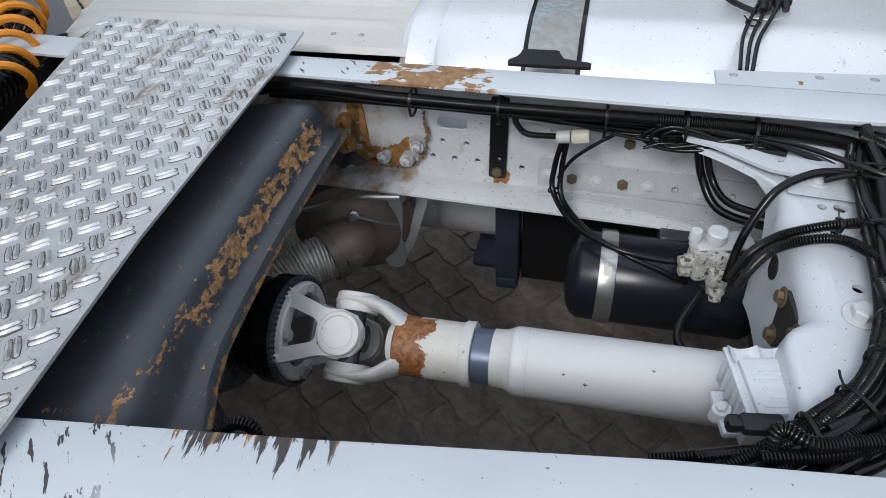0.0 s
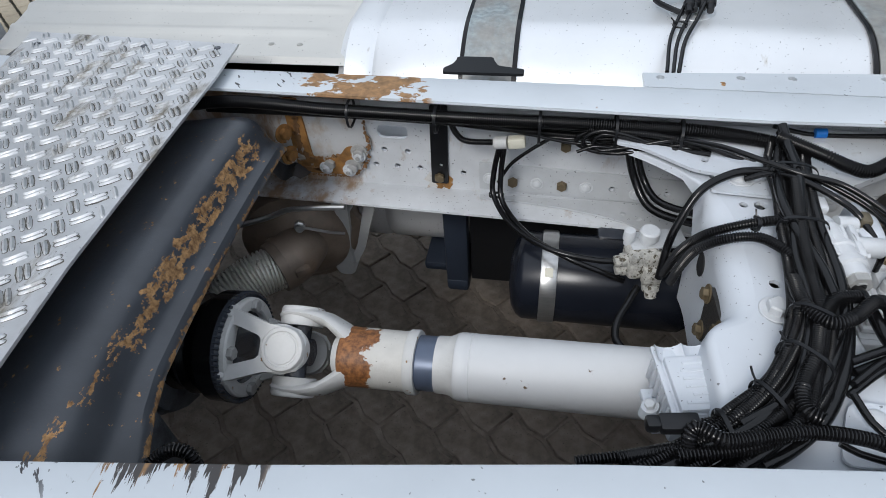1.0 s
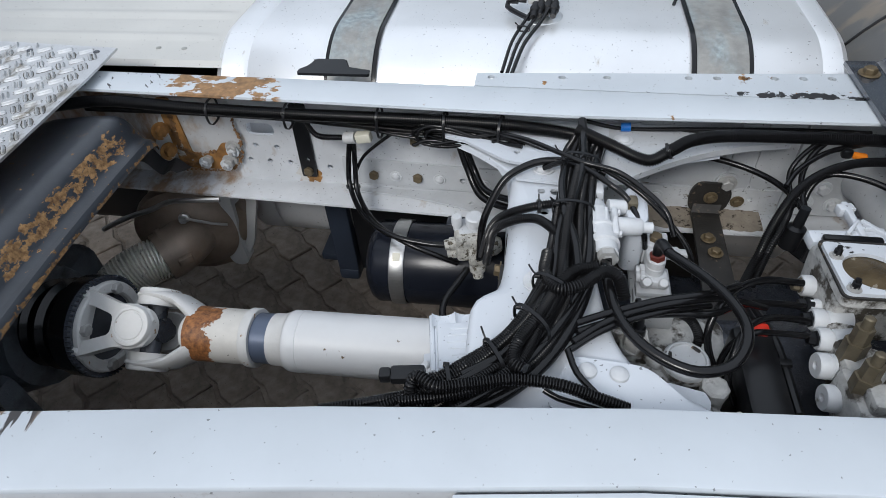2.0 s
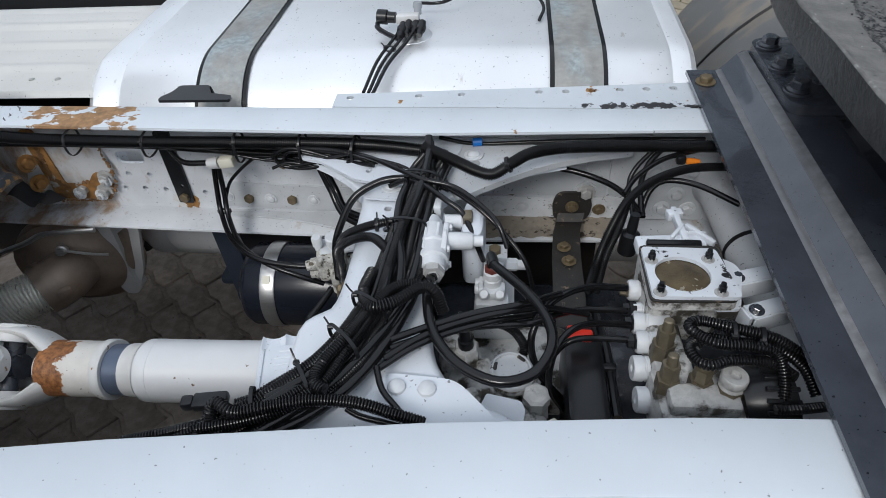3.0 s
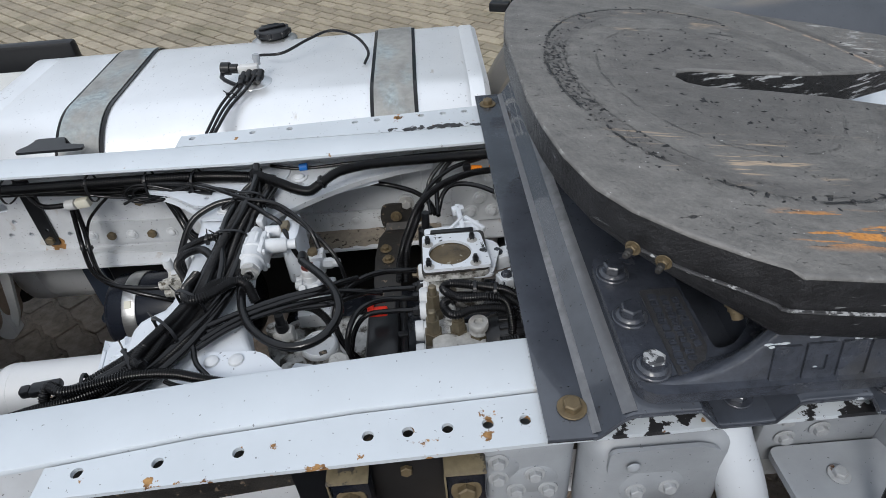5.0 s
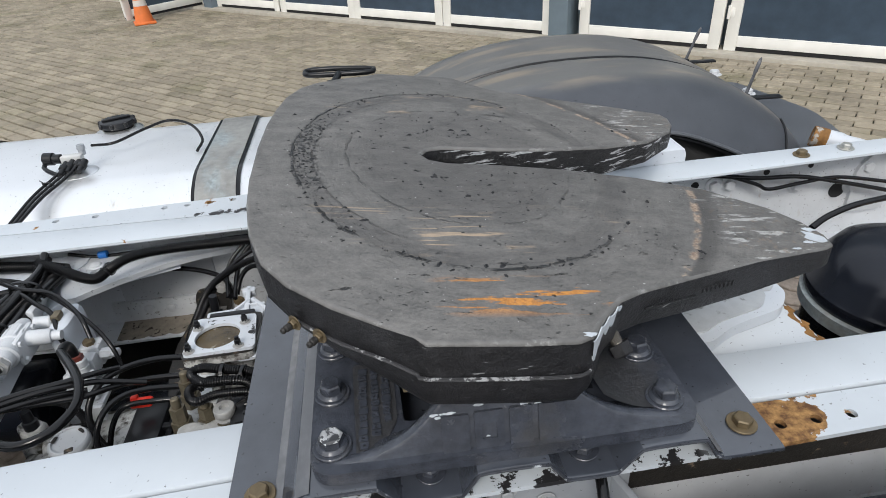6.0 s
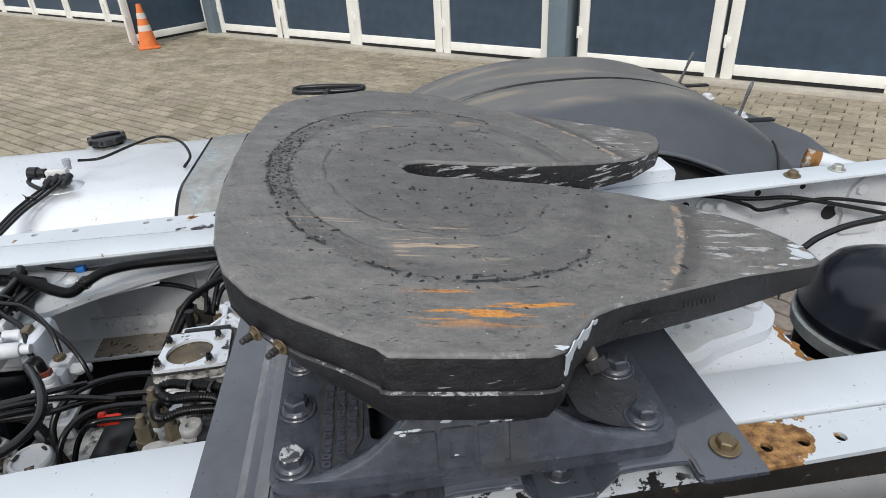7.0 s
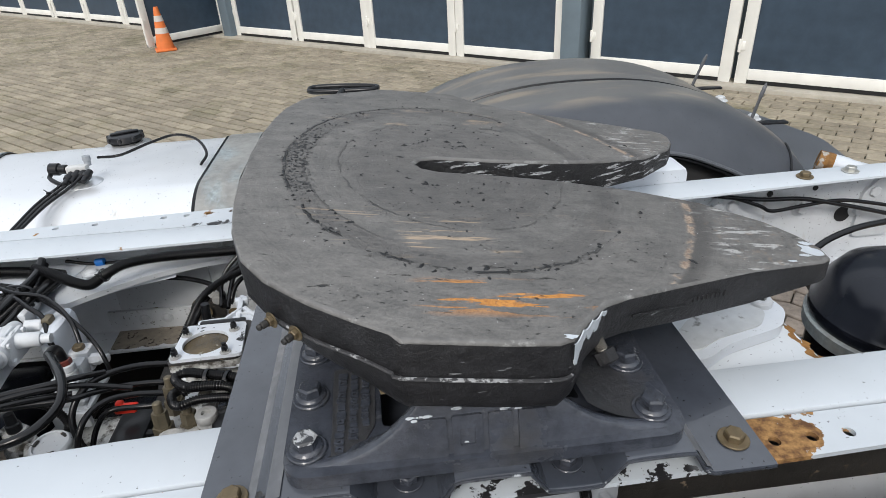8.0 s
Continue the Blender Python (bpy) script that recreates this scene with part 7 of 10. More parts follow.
# more strands packed into the harness over the crossmember
rnd = random.Random(21)
core = [Vector(p) for p in ((0.545, 0.26, 0.958), (0.532, 0.20, 0.960), (0.526, 0.13, 0.960), (0.520, 0.056, 0.960), (0.514, -0.047, 0.958), (0.494, -0.124, 0.957), (0.455, -0.208, 0.955), (0.400, -0.268, 0.953), (0.345, -0.308, 0.948), (0.285, -0.345, 0.942), (0.22, -0.395, 0.93))]
for k in range(11):
    off, lift = (k - 2) * 0.0056 + rnd.uniform(-0.002, 0.002), rnd.uniform(-0.004, 0.014) * (1 - abs(k - 5) / 9)
    pts = []
    for i, c in enumerate(core):
        d = (core[min(i + 1, len(core) - 1)] - core[max(i - 1, 0)]).normalized()
        s_ = Vector((-d.y, d.x, 0))
        pts.append(c + s_ * (off + rnd.uniform(-0.004, 0.004)) + Vector((0, 0, lift + rnd.uniform(-0.002, 0.003))))
    pts = pts[rnd.choice((0, 0, 1)):]
    if k in (4, 9):
        hose("air_hose", "black taped cable packed into the harness over the crossmember", "rubber", rnd.uniform(0.006, 0.008), 0.0, *pts)
    else:
        hose("corrugated_conduit", "black corrugated conduit packed into the harness", "conduit", rnd.uniform(0.0056, 0.0070), 0.0037, *pts)
# loose thin wires among the rail clips
for k in range(5):
    y0, z0 = 0.335 - 0.012 * k, 0.945 - 0.004 * k
    pts = [(x, y0 - 0.03 * max(0.0, (x - 0.2) / 0.3) + rnd.uniform(-0.006, 0.006), z0 + rnd.uniform(-0.012, 0.008)) for x in (-0.1 + 0.08 * k, 0.02 + 0.06 * k, 0.14 + 0.05 * k, 0.26 + 0.04 * k, 0.36 + 0.03 * k, 0.46, 0.53)]
    hose("air_hose", "thin black wire sleeve along the rail web", "rubber", 0.0032, 0.0, *pts)

# ---- under the frame ----
M["gearbox"] = material("oily_grey_casting", (0.085, 0.098, 0.115), 0.45, var=0.35, scale=30, bump=0.6, bump_scale=90, patch=(0.03, 0.028, 0.025), patch_scale=10, patch_at=0.52, patch_soft=0.2)
gearbox = thing("gearbox", "dark oily gearbox rear housing under the crossmember", "gearbox")
bm = bmesh.new()
lathe(bm, (-1.3, -0.08, 0.66), (-0.47, -0.075, 0.69), [(0, 0), (0, 0.26), (0.6, 0.25), (0.75, 0.22), (0.9, 0.15), (1, 0.12), (1, 0)], 20)
box(bm, (-0.75, 0.12, 0.55), (0.36, 0.16, 0.22), None, 0.03)
box(bm, (-0.60, -0.27, 0.62), (0.30, 0.14, 0.20), None, 0.03)
part("housing", bm, "gearbox", gearbox)

exhaust = thing("exhaust_pipe", "scorched brown exhaust elbow with a shiny corrugated flexible pipe", "exhaust pipe")
bm = bmesh.new()
sweep(bm, [(-0.62, 0.03, 0.47), (-0.575, 0.08, 0.52), (-0.539, 0.12, 0.546), (-0.507, 0.16, 0.576), (-0.465, 0.20, 0.59), (-0.425, 0.235, 0.588)], 0.053, 32, 0.01, 0.0075, 0.15)
M["flex"] = material("bright_woven_steel", (0.80, 0.78, 0.72), 0.28, metal=0.35, var=0.25, scale=50, bump=0.3, patch=(0.30, 0.22, 0.14), patch_scale=12, patch_at=0.60, patch_soft=0.15)
part("flexible_pipe", bm, "flex", exhaust, "shiny corrugated flexible pipe")
bm = bmesh.new()
sweep(bm, [(-0.435, 0.225, 0.588), (-0.405, 0.265, 0.59), (-0.40, 0.33, 0.585), (-0.43, 0.43, 0.57)], 0.062, 28, 0.012)
lathe(bm, (-0.395, 0.30, 0.56), (-0.44, 0.46, 0.58), [(0, 0), (0, 0.05), (0.05, 0.075), (0.15, 0.105), (0.28, 0.125), (0.32, 0.150), (0.5, 0.150), (0.55, 0.138), (1, 0.135), (1, 0)], 36)
part("elbow", bm, "exhaust", exhaust)
bm = bmesh.new()
for k, r in ((0.0, 0.060), (1.0, 0.066), (2.0, 0.062)):
    p = Vector((-0.437, 0.228, 0.589)) + Vector((0.010, 0.012, 0.0)) * k
    lathe(bm, p, p + Vector((0.008, 0.010, 0.0)), [(0, 0.05), (0, r), (1, r), (1, 0.05)], 32)
box(bm, (-0.360, 0.215, 0.60), (0.035, 0.018, 0.022), Matrix.Rotation(radians(40), 3, "Z"), 0.004)
part("clamp", bm, "exhaust", exhaust, "scorched pipe clamp")
bm = bmesh.new()
sweep(bm, [(-0.377, 0.285, 0.667), (-0.362, 0.29, 0.664), (-0.315, 0.30, 0.647), (-0.281, 0.31, 0.637)], 0.0035, 8)
lathe(bm, (-0.383, 0.300, 0.662), (-0.374, 0.278, 0.670), [(0, 0), (0, 0.013), (0.5, 0.013), (0.55, 0.009), (1, 0.009), (1, 0)], 8)
part("sensor", bm, "steel", exhaust, "steel temperature sensor")
bm = bmesh.new()
sweep(bm, [(-0.60, 0.27, 0.63), (-0.567, 0.27, 0.649), (-0.50, 0.27, 0.682), (-0.437, 0.27, 0.707), (-0.39, 0.272, 0.730), (-0.348, 0.275, 0.737), (-0.26, 0.29, 0.735)], 0.0065, 10)
part("sensor_pipe", bm, "steel", exhaust, "thin steel pipe over the exhaust")

hanger = thing("hanger_bracket", "grey bent steel hanger bracket under the rail", "bracket")
bm = bmesh.new()
shape = [(-0.348, 0.73), (-0.281, 0.73), (-0.290, 0.60), (-0.300, 0.526), (-0.298, 0.453), (-0.318, 0.440), (-0.343, 0.444), (-0.352, 0.47), (-0.335, 0.56), (-0.326, 0.62)]
plate(bm, rounded(shape, 0.012), [], 0.040, Matrix(((1, 0, 0, 0), (0, 0, -1, 0.36), (0, 1, 0, 0), (0, 0, 0, 1))), 0.004)
part("plate", bm, "bracket", hanger)
bm = bmesh.new()
plate(bm, rounded([(-0.255, 0.73), (-0.222, 0.73), (-0.225, 0.66), (-0.270, 0.52), (-0.300, 0.465), (-0.303, 0.50), (-0.285, 0.54), (-0.252, 0.66)], 0.006), [], 0.012, Matrix(((1, 0, 0, 0), (0, 0, -1, 0.375), (0, 1, 0, 0), (0, 0, 0, 1))), 0.002)
part("rib", bm, "bracket", hanger)

support = thing("tank_support", "dark blue-black support arm under the fuel tank", "support bracket")
bm = bmesh.new()
box(bm, (-0.045, 0.455, 0.53), (0.062, 0.05, 0.36), None, 0.010)
part("arm", bm, "navy", support)
bm = bmesh.new()
box(bm, (0.45, 0.452, 0.535), (0.92, 0.010, 0.33), None, 0.004)
part("shield", bm, "plastic", support)
bm = bmesh.new()
box(bm, (0.30, 0.85, 0.36), (0.9, 0.72, 0.03), None, 0.01)
box(bm, (-0.045, 0.80, 0.36), (0.06, 0.75, 0.04), None, 0.01)
part("cradle", bm, "navy", support)

reservoir = thing("air_reservoir", "black air reservoir with a bright steel band", "air tank")
bm = bmesh.new()
lathe(bm, (0.108, 0.225, 0.640), (0.48, 0.225, 0.640), [(0, 0), (0.003, 0.035), (0.02, 0.067), (0.05, 0.085), (0.085, 0.093), (0.915, 0.093), (0.95, 0.085), (0.98, 0.067), (1, 0.0)], 40)
part("shell", bm, "black_paint", reservoir)
bm = bmesh.new()
lathe(bm, (0.172, 0.225, 0.640), (0.204, 0.225, 0.640), [(0, 0.0935), (0, 0.0955), (0.08, 0.0965), (0.92, 0.0965), (1, 0.0955), (1, 0.0935)], 40)
clasp = part("band", bm, "steel", reservoir, "bright steel clamping band")
bm = bmesh.new()
box(bm, (0.188, 0.163, 0.7145), (0.016, 0.018, 0.002), Matrix.Rotation(radians(40), 3, "X"), 0.0005, 1)
part("label", bm, "cream", clasp)
bm = bmesh.new()
box(bm, (0.32, 0.30, 0.71), (0.08, 0.08, 0.04), None, 0.006)
part("bracket", bm, "dark", reservoir)


# ---- reinforcements on the far rail ----
def on_web(x, z, d=0.0):
    return Vector((x, along(FAR_OUT, x) - 0.0085 - d, z))


def web_plate(name, label, outline, holes, mat, thick=0.005, lift=0.0):
    bm = bmesh.new()
    plate(bm, outline, holes, thick)
    for v in bm.verts:
        v.co = on_web(v.co.x, v.co.y, lift + thick + v.co.z)
    return solo(name, bm, mat, label, "steel plate")


web_plate("reinforcing_plate", "white reinforcing plate bolted inside the rail", rounded([(0.027, 0.745), (0.47, 0.735), (0.47, 0.800), (0.027, 0.815)], 0.004),
          [circle(0.305, 0.768, 0.007, 10), circle(0.415, 0.766, 0.007, 10)], "white_dirty")
bm = bmesh.new()
arc = [(0.03, 0.36), (0.03, 0.348), (0.12, 0.343), (0.20, 0.333), (0.28, 0.315), (0.335, 0.298), (0.36, 0.283), (0.52, 0.280), (0.52, 0.36)]
plate(bm, arc, [circle(0.33, 0.325, 0.006, 8), circle(0.36, 0.31, 0.006, 8)], 0.004, Matrix.Translation((0, 0, 0.7385)), 0.001)
solo("gusset_plate", bm, "white_dirty", "white gusset plate on the rail's lower flange", "steel plate")
M["muddy"] = material("mud_splashed_white", (0.60, 0.62, 0.64), 0.55, var=0.15, scale=20, bump=0.2, specks=0.05,
                      patch=(0.17, 0.125, 0.075), patch_scale=34, patch_at=0.60, patch_soft=0.05, patch_rough=0.9, patch_stretch=(0.5, 1, 1))
web_plate("reinforcing_plate", "mud-splashed white reinforcing plate along the rail web", rounded([(0.585, 0.735), (0.965, 0.735), (0.965, 0.797), (0.93, 0.797), (0.78, 0.793), (0.585, 0.795)], 0.003), [circle(0.908, 0.772, 0.006, 10)], "muddy", 0.008)
for xa, xb, za in ((0.62, 0.8475, 0.7975), (0.8505, 0.8955, 0.7975), (0.8985, 0.962, 0.7975)):
    web_plate("reinforcing_plate", "narrow white reinforcing plate set upright on the rail web", rounded([(xa, za), (xb, za), (xb, 0.985), (xa, 0.985)], 0.004 if xb < 0.9 else 0.02, 4), [], "white_dirty", 0.0045)
side_plate = web_plate("bracket_plate", "white plate with a cluster of bolts on the rail web", rounded([(0.966, 0.740), (1.10, 0.740), (1.10, 0.985), (0.966, 0.985)], 0.006), [], "white_dirty", 0.009)
for x, z, r in ((1.036, 0.811, 0.026), (1.066, 0.771, 0.026), (1.013, 0.773, 0.026), (0.984, 0.870, 0.030), (0.988, 0.909, 0.024), (1.058, 0.868, 0.024)):
    bolt(side_plate, on_web(x, z, 0.0092), (0, -1, 0), r * 0.86, "bolt_white")
boss = web_plate("boss_plate", "round white boss with one large bolt on the rail web", circle(0.854, 0.812, 0.0235, 24), [], "white_dirty", 0.0095)
bolt(boss, on_web(0.854, 0.812, 0.0097), (0, -1, 0), 0.025, "dull_bolt")
web_plate("strap_plate", "black steel strap bolted to the rail web", rounded([(-0.079, 0.752), (-0.042, 0.752), (-0.035, 0.945), (-0.072, 0.945)], 0.005), [circle(-0.056, 0.80, 0.005, 8)], "plastic", 0.006)
web_plate("rust_patch", "flaking rust round the strap's bolt", [(-0.064 + 0.041 * (0.75 + 0.25 * math.sin(k * 2.7)) * math.cos(k * math.tau / 16), 0.755 + 0.033 * (0.75 + 0.25 * math.cos(k * 3.1)) * math.sin(k * math.tau / 16)) for k in range(16)], [], "bracket_rust", 0.0012)

# dried mud lying on the rail's lower flange and up its web
M["mud"] = material("dried_mud", (0.27, 0.235, 0.19), 0.9, var=0.25, scale=60, bump=0.8, bump_scale=120,
                    patch=(0.07, 0.055, 0.042), patch_scale=70, patch_at=0.56, patch_soft=0.05, patch_rough=0.9)
rnd = random.Random(21)
bm = bmesh.new()
rows, climb = [], 0.03
for k in range(29):
    x = 0.60 + k * 0.012
    climb = max(0.006, min(0.045, climb + rnd.uniform(-0.012, 0.012))) * (0.4 if k in (0, 28) else 1)
    a, w = along(FAR_IN, x) + 0.004 + rnd.uniform(0, 0.008), along(FAR_OUT, x) - 0.0105
    zf = LOW + 0.0084
    rows.append([(x, a, zf), (x, a + 0.004, zf + 0.0015), (x, 0.5 * (a + w), zf + rnd.uniform(0.001, 0.004)), (x, w - 0.006, zf + 0.005), (x, w - 0.0005, zf + climb), (x, w + 0.001, zf + climb), (x, w + 0.001, zf - 0.0002)])
strip(bm, rows, close=True, cap=True)
solo("mud_layer", bm, "mud", "dried brown mud caked on the rail's lower flange", "mud")

far_gusset = thing("gusset_bracket", "white folded gusset between the crossmember and the rail", "gusset bracket", "gusset brackets")
bm = bmesh.new()
plate(bm, rounded([(0.275, 0.335), (0.285, 0.275), (0.33, 0.262), (0.41, 0.205), (0.50, 0.185), (0.56, 0.21), (0.60, 0.30), (0.60, 0.345)], 0.01), [circle(0.345, 0.285, 0.006, 8), circle(0.385, 0.262, 0.006, 8), circle(0.43, 0.232, 0.006, 8)], 0.006,
      Matrix.Translation((0, 0, 0.9465)), 0.001)
part("sheet", bm, "white", far_gusset)
rear_gusset = thing("gusset_bracket", "white folded gusset with dust between crossmember and rail", "gusset bracket", "gusset brackets")
bm = bmesh.new()
plate(bm, rounded([(0.585, 0.345), (0.575, 0.225), (0.598, 0.165), (0.622, 0.166), (0.645, 0.184), (0.696, 0.218), (0.741, 0.244), (0.782, 0.263), (0.85, 0.286), (0.926, 0.301), (0.93, 0.345)], 0.006), [circle(0.63, 0.26, 0.01, 10)], 0.012, Matrix.Translation((0, 0, 0.944)), 0.001)
part("sheet", bm, "white_dirty", rear_gusset)
bolt(rear_gusset, (0.625, 0.285, 0.9445), (0, 0, 1), 0.024, "bolt_white", domed=True)

# dark bracket with two bolts on the crossmember's wall
stay = thing("wall_bracket", "small dark bracket with two yellow bolts on the crossmember wall", "bracket")
bm = bmesh.new()
plate(bm, rounded([(-0.015, 0.80), (-0.035, 0.795), (-0.102, 0.875), (-0.098, 0.90), (-0.005, 0.888), (0.005, 0.875)], 0.006), [], 0.006, Matrix(((0, 0, -1, 0.4215), (1, 0, 0, 0.0), (0, 1, 0, 0), (0, 0, 0, 1))), 0.001)
part("plate", bm, "dark_rust2", stay)
for p in ((0.4212, -0.006, 0.873), (0.4212, -0.088, 0.886), (0.4212, -0.026, 0.812)):
    bolt(stay, p, (-1, 0, 0.1), 0.020, "bolt_brown", label="yellowed bolt")
# uncut wall: a black disc paints the shade of its round hole
bm = bmesh.new()
lathe(bm, (0.432, 0.080, 0.851), (0.4245, 0.080, 0.851), [(0, 0), (0, 0.021), (1, 0.021), (1, 0)], 24)
part("hole_rim", bm, "gap", cross)

# ---- control box ----
ecu = thing("control_unit", "white painted control unit box with ribbed lid", "control unit")
R = Matrix.Rotation(radians(11), 3, "Z")
C = Vector((0.3760, -0.174, 0.0))
bm = bmesh.new()
box(bm, C + Vector((0.002, -0.002, 0.862)), (0.083, 0.100, 0.066), R, 0.005)
case = part("case", bm, "white", ecu)
bm = bmesh.new()
box(bm, C + R @ Vector((0.003, -0.011, 0)) + Vector((0, 0, 0.897)), (0.077, 0.076, 0.010), R, 0.003)
lid_part = part("lid", bm, "white", ecu)
for k in range(6):
    bm = bmesh.new()
    box(bm, C + R @ Vector((0.003 + (0.002 if k % 2 else -0.002), -0.039 + k * 0.011, 0)) + Vector((0, 0, 0.9022)), (0.050 if k % 3 else 0.058, 0.0042, 0.0018), R, 0.0007, 1)
    part("rib", bm, "white", lid_part)
# three scalloped hollows along the lid's far edge
bm = bmesh.new()
rows = []
for v, h in ((0.024, 0.9005), (0.045, 0.9035), (0.0465, 0.9010), (0.0465, 0.880)):
    row = []
    for k in range(37):
        u = -0.0405 + 0.081 * k / 36
        dip = 0.0085 * abs(math.sin(math.pi * (u + 0.0405) / 0.027)) ** 0.7
        row.append(C + R @ Vector((u, v, 0)) + Vector((0, 0, max(0.879, h - (dip if h > 0.885 else 0)))))
    rows.append(row)
strip(bm, rows)
part("scallop", bm, "white", lid_part, "scalloped edge")
for k in range(6):
    bm = bmesh.new()
    box(bm, C + R @ Vector((-0.042, -0.038 + k * 0.0142, 0)) + Vector((0, 0, 0.868)), (0.005, 0.0035, 0.046), R, 0.001)
    part("fin", bm, "white", case)
bm = bmesh.new()
box(bm, C + R @ Vector((-0.041, 0.0, 0)) + Vector((0, 0, 0.8935)), (0.006, 0.096, 0.006), R, 0.002)
part("rim", bm, "white", case)
bm = bmesh.new()
box(bm, C + R @ Vector((-0.046, -0.012, 0)) + Vector((0, 0, 0.838)), (0.016, 0.060, 0.012), R, 0.003)
lathe(bm, C + R @ Vector((-0.051, -0.014, 0)) + Vector((0, 0, 0.834)), C + R @ Vector((-0.051, -0.014, 0)) + Vector((0, 0, 0.852)), [(0, 0), (0, 0.010), (1, 0.009), (1, 0)], 16)
part("foot", bm, "white", ecu)
left_ = C + R @ Vector((-0.045, 0, 0))
wider = Matrix.Translation(left_) @ R.to_4x4() @ Matrix.Diagonal((1.30, 1.06, 1, 1)) @ R.to_4x4().inverted() @ Matrix.Translation(-left_)
for ob in list(ecu.children) + list(case.children) + list(lid_part.children):
    ob.data.transform(wider)
bolt(ecu, C + R @ Vector((-0.052, -0.014, 0)) + Vector((0, 0, 0.852)), (-0.3, 0, 0.9), 0.015, "bolt_white")


# ---- valves ----
M["valve_white"] = material("painted_valve_body", (0.58, 0.60, 0.62), 0.45, var=0.10, scale=40, bump=0.15, bump_scale=160,
                            patch=(0.20, 0.18, 0.15), patch_scale=36, patch_at=0.66, patch_soft=0.08)
M["red_brown"] = material("red_brown_collar", (0.16, 0.035, 0.025), 0.45, var=0.3, scale=60, bump=0.1)
def port(bm, p, d, r, length, nut=True):
    p, d = Vector(p), Vector(d).normalized()
    lathe(bm, p, p + d * length, [(0, 0), (0, r), (0.55, r), (0.6, r * 0.8), (0.64, r * 0.8), (0.66, r * 0.92), (0.95, r * 0.92), (1, r * 0.8), (1, 0)], 16)
    return p + d * length


old_valve = thing("corroded_valve", "crusty corroded white relay valve above the air reservoir", "valve")
VR = Matrix.Rotation(radians(14), 3, "Z")
V0 = Vector((0.348, 0.150, 0.782))


def on_valve(x, y, z):
    return V0 + VR @ Vector((x, y, z))


bm = bmesh.new()
box(bm, V0, (0.058, 0.052, 0.056), VR, 0.010, 3)
box(bm, on_valve(0.012, -0.030, -0.012), (0.036, 0.022, 0.040), VR, 0.008, 2)
lathe(bm, on_valve(-0.028, -0.004, 0.008), on_valve(-0.050, -0.004, 0.006), [(0, 0), (0, 0.013), (0.5, 0.013), (0.55, 0.0105), (1, 0.010), (1, 0)], 14)
lathe(bm, on_valve(-0.028, -0.004, -0.016), on_valve(-0.046, -0.004, -0.018), [(0, 0), (0, 0.012), (0.5, 0.012), (0.55, 0.009), (1, 0.009), (1, 0)], 14)
lathe(bm, on_valve(0.010, -0.036, -0.026), on_valve(0.010, -0.048, -0.050), [(0, 0), (0, 0.016), (0.5, 0.015), (0.55, 0.011), (1, 0.010), (1, 0)], 14)
lathe(bm, on_valve(0.028, 0.0, -0.012), on_valve(0.062, 0.002, -0.014), [(0, 0), (0, 0.020), (0.3, 0.022), (0.7, 0.020), (1, 0.014), (1, 0)], 16)
for q in (-1, 1):
    lathe(bm, on_valve(0.020 * q, -0.020, 0.020), on_valve(0.020 * q, -0.022, 0.034), [(0, 0), (0, 0.008), (0.9, 0.007), (1, 0.005), (1, 0)], 8)
part("body", bm, "crusty", old_valve)
for p, r, h in (((0.012, 0.014, 0.028), 0.0175, 0.030), ((-0.022, 0.020, 0.024), 0.0105, 0.032)):
    bm = bmesh.new()
    lathe(bm, on_valve(*p), on_valve(p[0], p[1], p[2] + h), [(0, r * 0.75), (0.35, r * 0.75), (0.38, r), (0.9, r), (1, r * 0.85), (1, 0)], 22)
    part("screw_cap", bm, "bolt_white", old_valve, "white screw cap")
bm = bmesh.new()
box(bm, on_valve(0.03, 0.02, 0.026), (0.10, 0.045, 0.007), VR, 0.002)
part("bracket", bm, "white_dirty", old_valve)

relay = thing("relay_valve", "white painted relay valve with side ports on the crossmember", "valve")
bm = bmesh.new()
lathe(bm, (0.575, 0.070, 0.955), (0.588, -0.052, 0.958), [(0, 0), (0, 0.013), (0.08, 0.016), (0.18, 0.017), (0.2, 0.019), (0.50, 0.019), (0.52, 0.023), (0.56, 0.023), (0.58, 0.0205), (0.74, 0.020), (0.76, 0.024), (0.84, 0.024), (0.86, 0.020), (1, 0.0185), (1, 0)], 28)
box(bm, (0.602, 0.012, 0.950), (0.010, 0.064, 0.052), None, 0.004)
relay_body = part("body", bm, "valve_white", relay)
for y_, z_ in ((-0.013, 0.968), (0.037, 0.968), (-0.013, 0.934), (0.037, 0.934)):
    bolt(relay_body, (0.607, y_, z_), (1, 0, 0), 0.011, "bolt_white", washer=False)
for k in range(6):
    a = k * math.tau / 6
    bm = bmesh.new()
    box(bm, (0.580 + 0.0185 * math.cos(a), 0.012, 0.9565 + 0.0185 * math.sin(a)), (0.006, 0.062, 0.006), Matrix.Rotation(-a, 3, "Y"), 0.002, 1)
    part("rib", bm, "valve_white", relay_body)
bm = bmesh.new()
lathe(bm, (0.598, 0.016, 0.958), (0.645, 0.020, 0.955), [(0, 0), (0, 0.020), (0.1, 0.020), (0.14, 0.0148), (0.93, 0.0142), (1, 0.012), (1, 0)], 22)
relay_port = part("port", bm, "valve_white", relay)
bm = bmesh.new()
lathe(bm, (0.645, 0.020, 0.955), (0.661, 0.021, 0.954), [(0, 0), (0, 0.009), (1, 0.009), (1, 0)], 14)
part("port_tip", bm, "bolt_white", relay_port)
bm = bmesh.new()
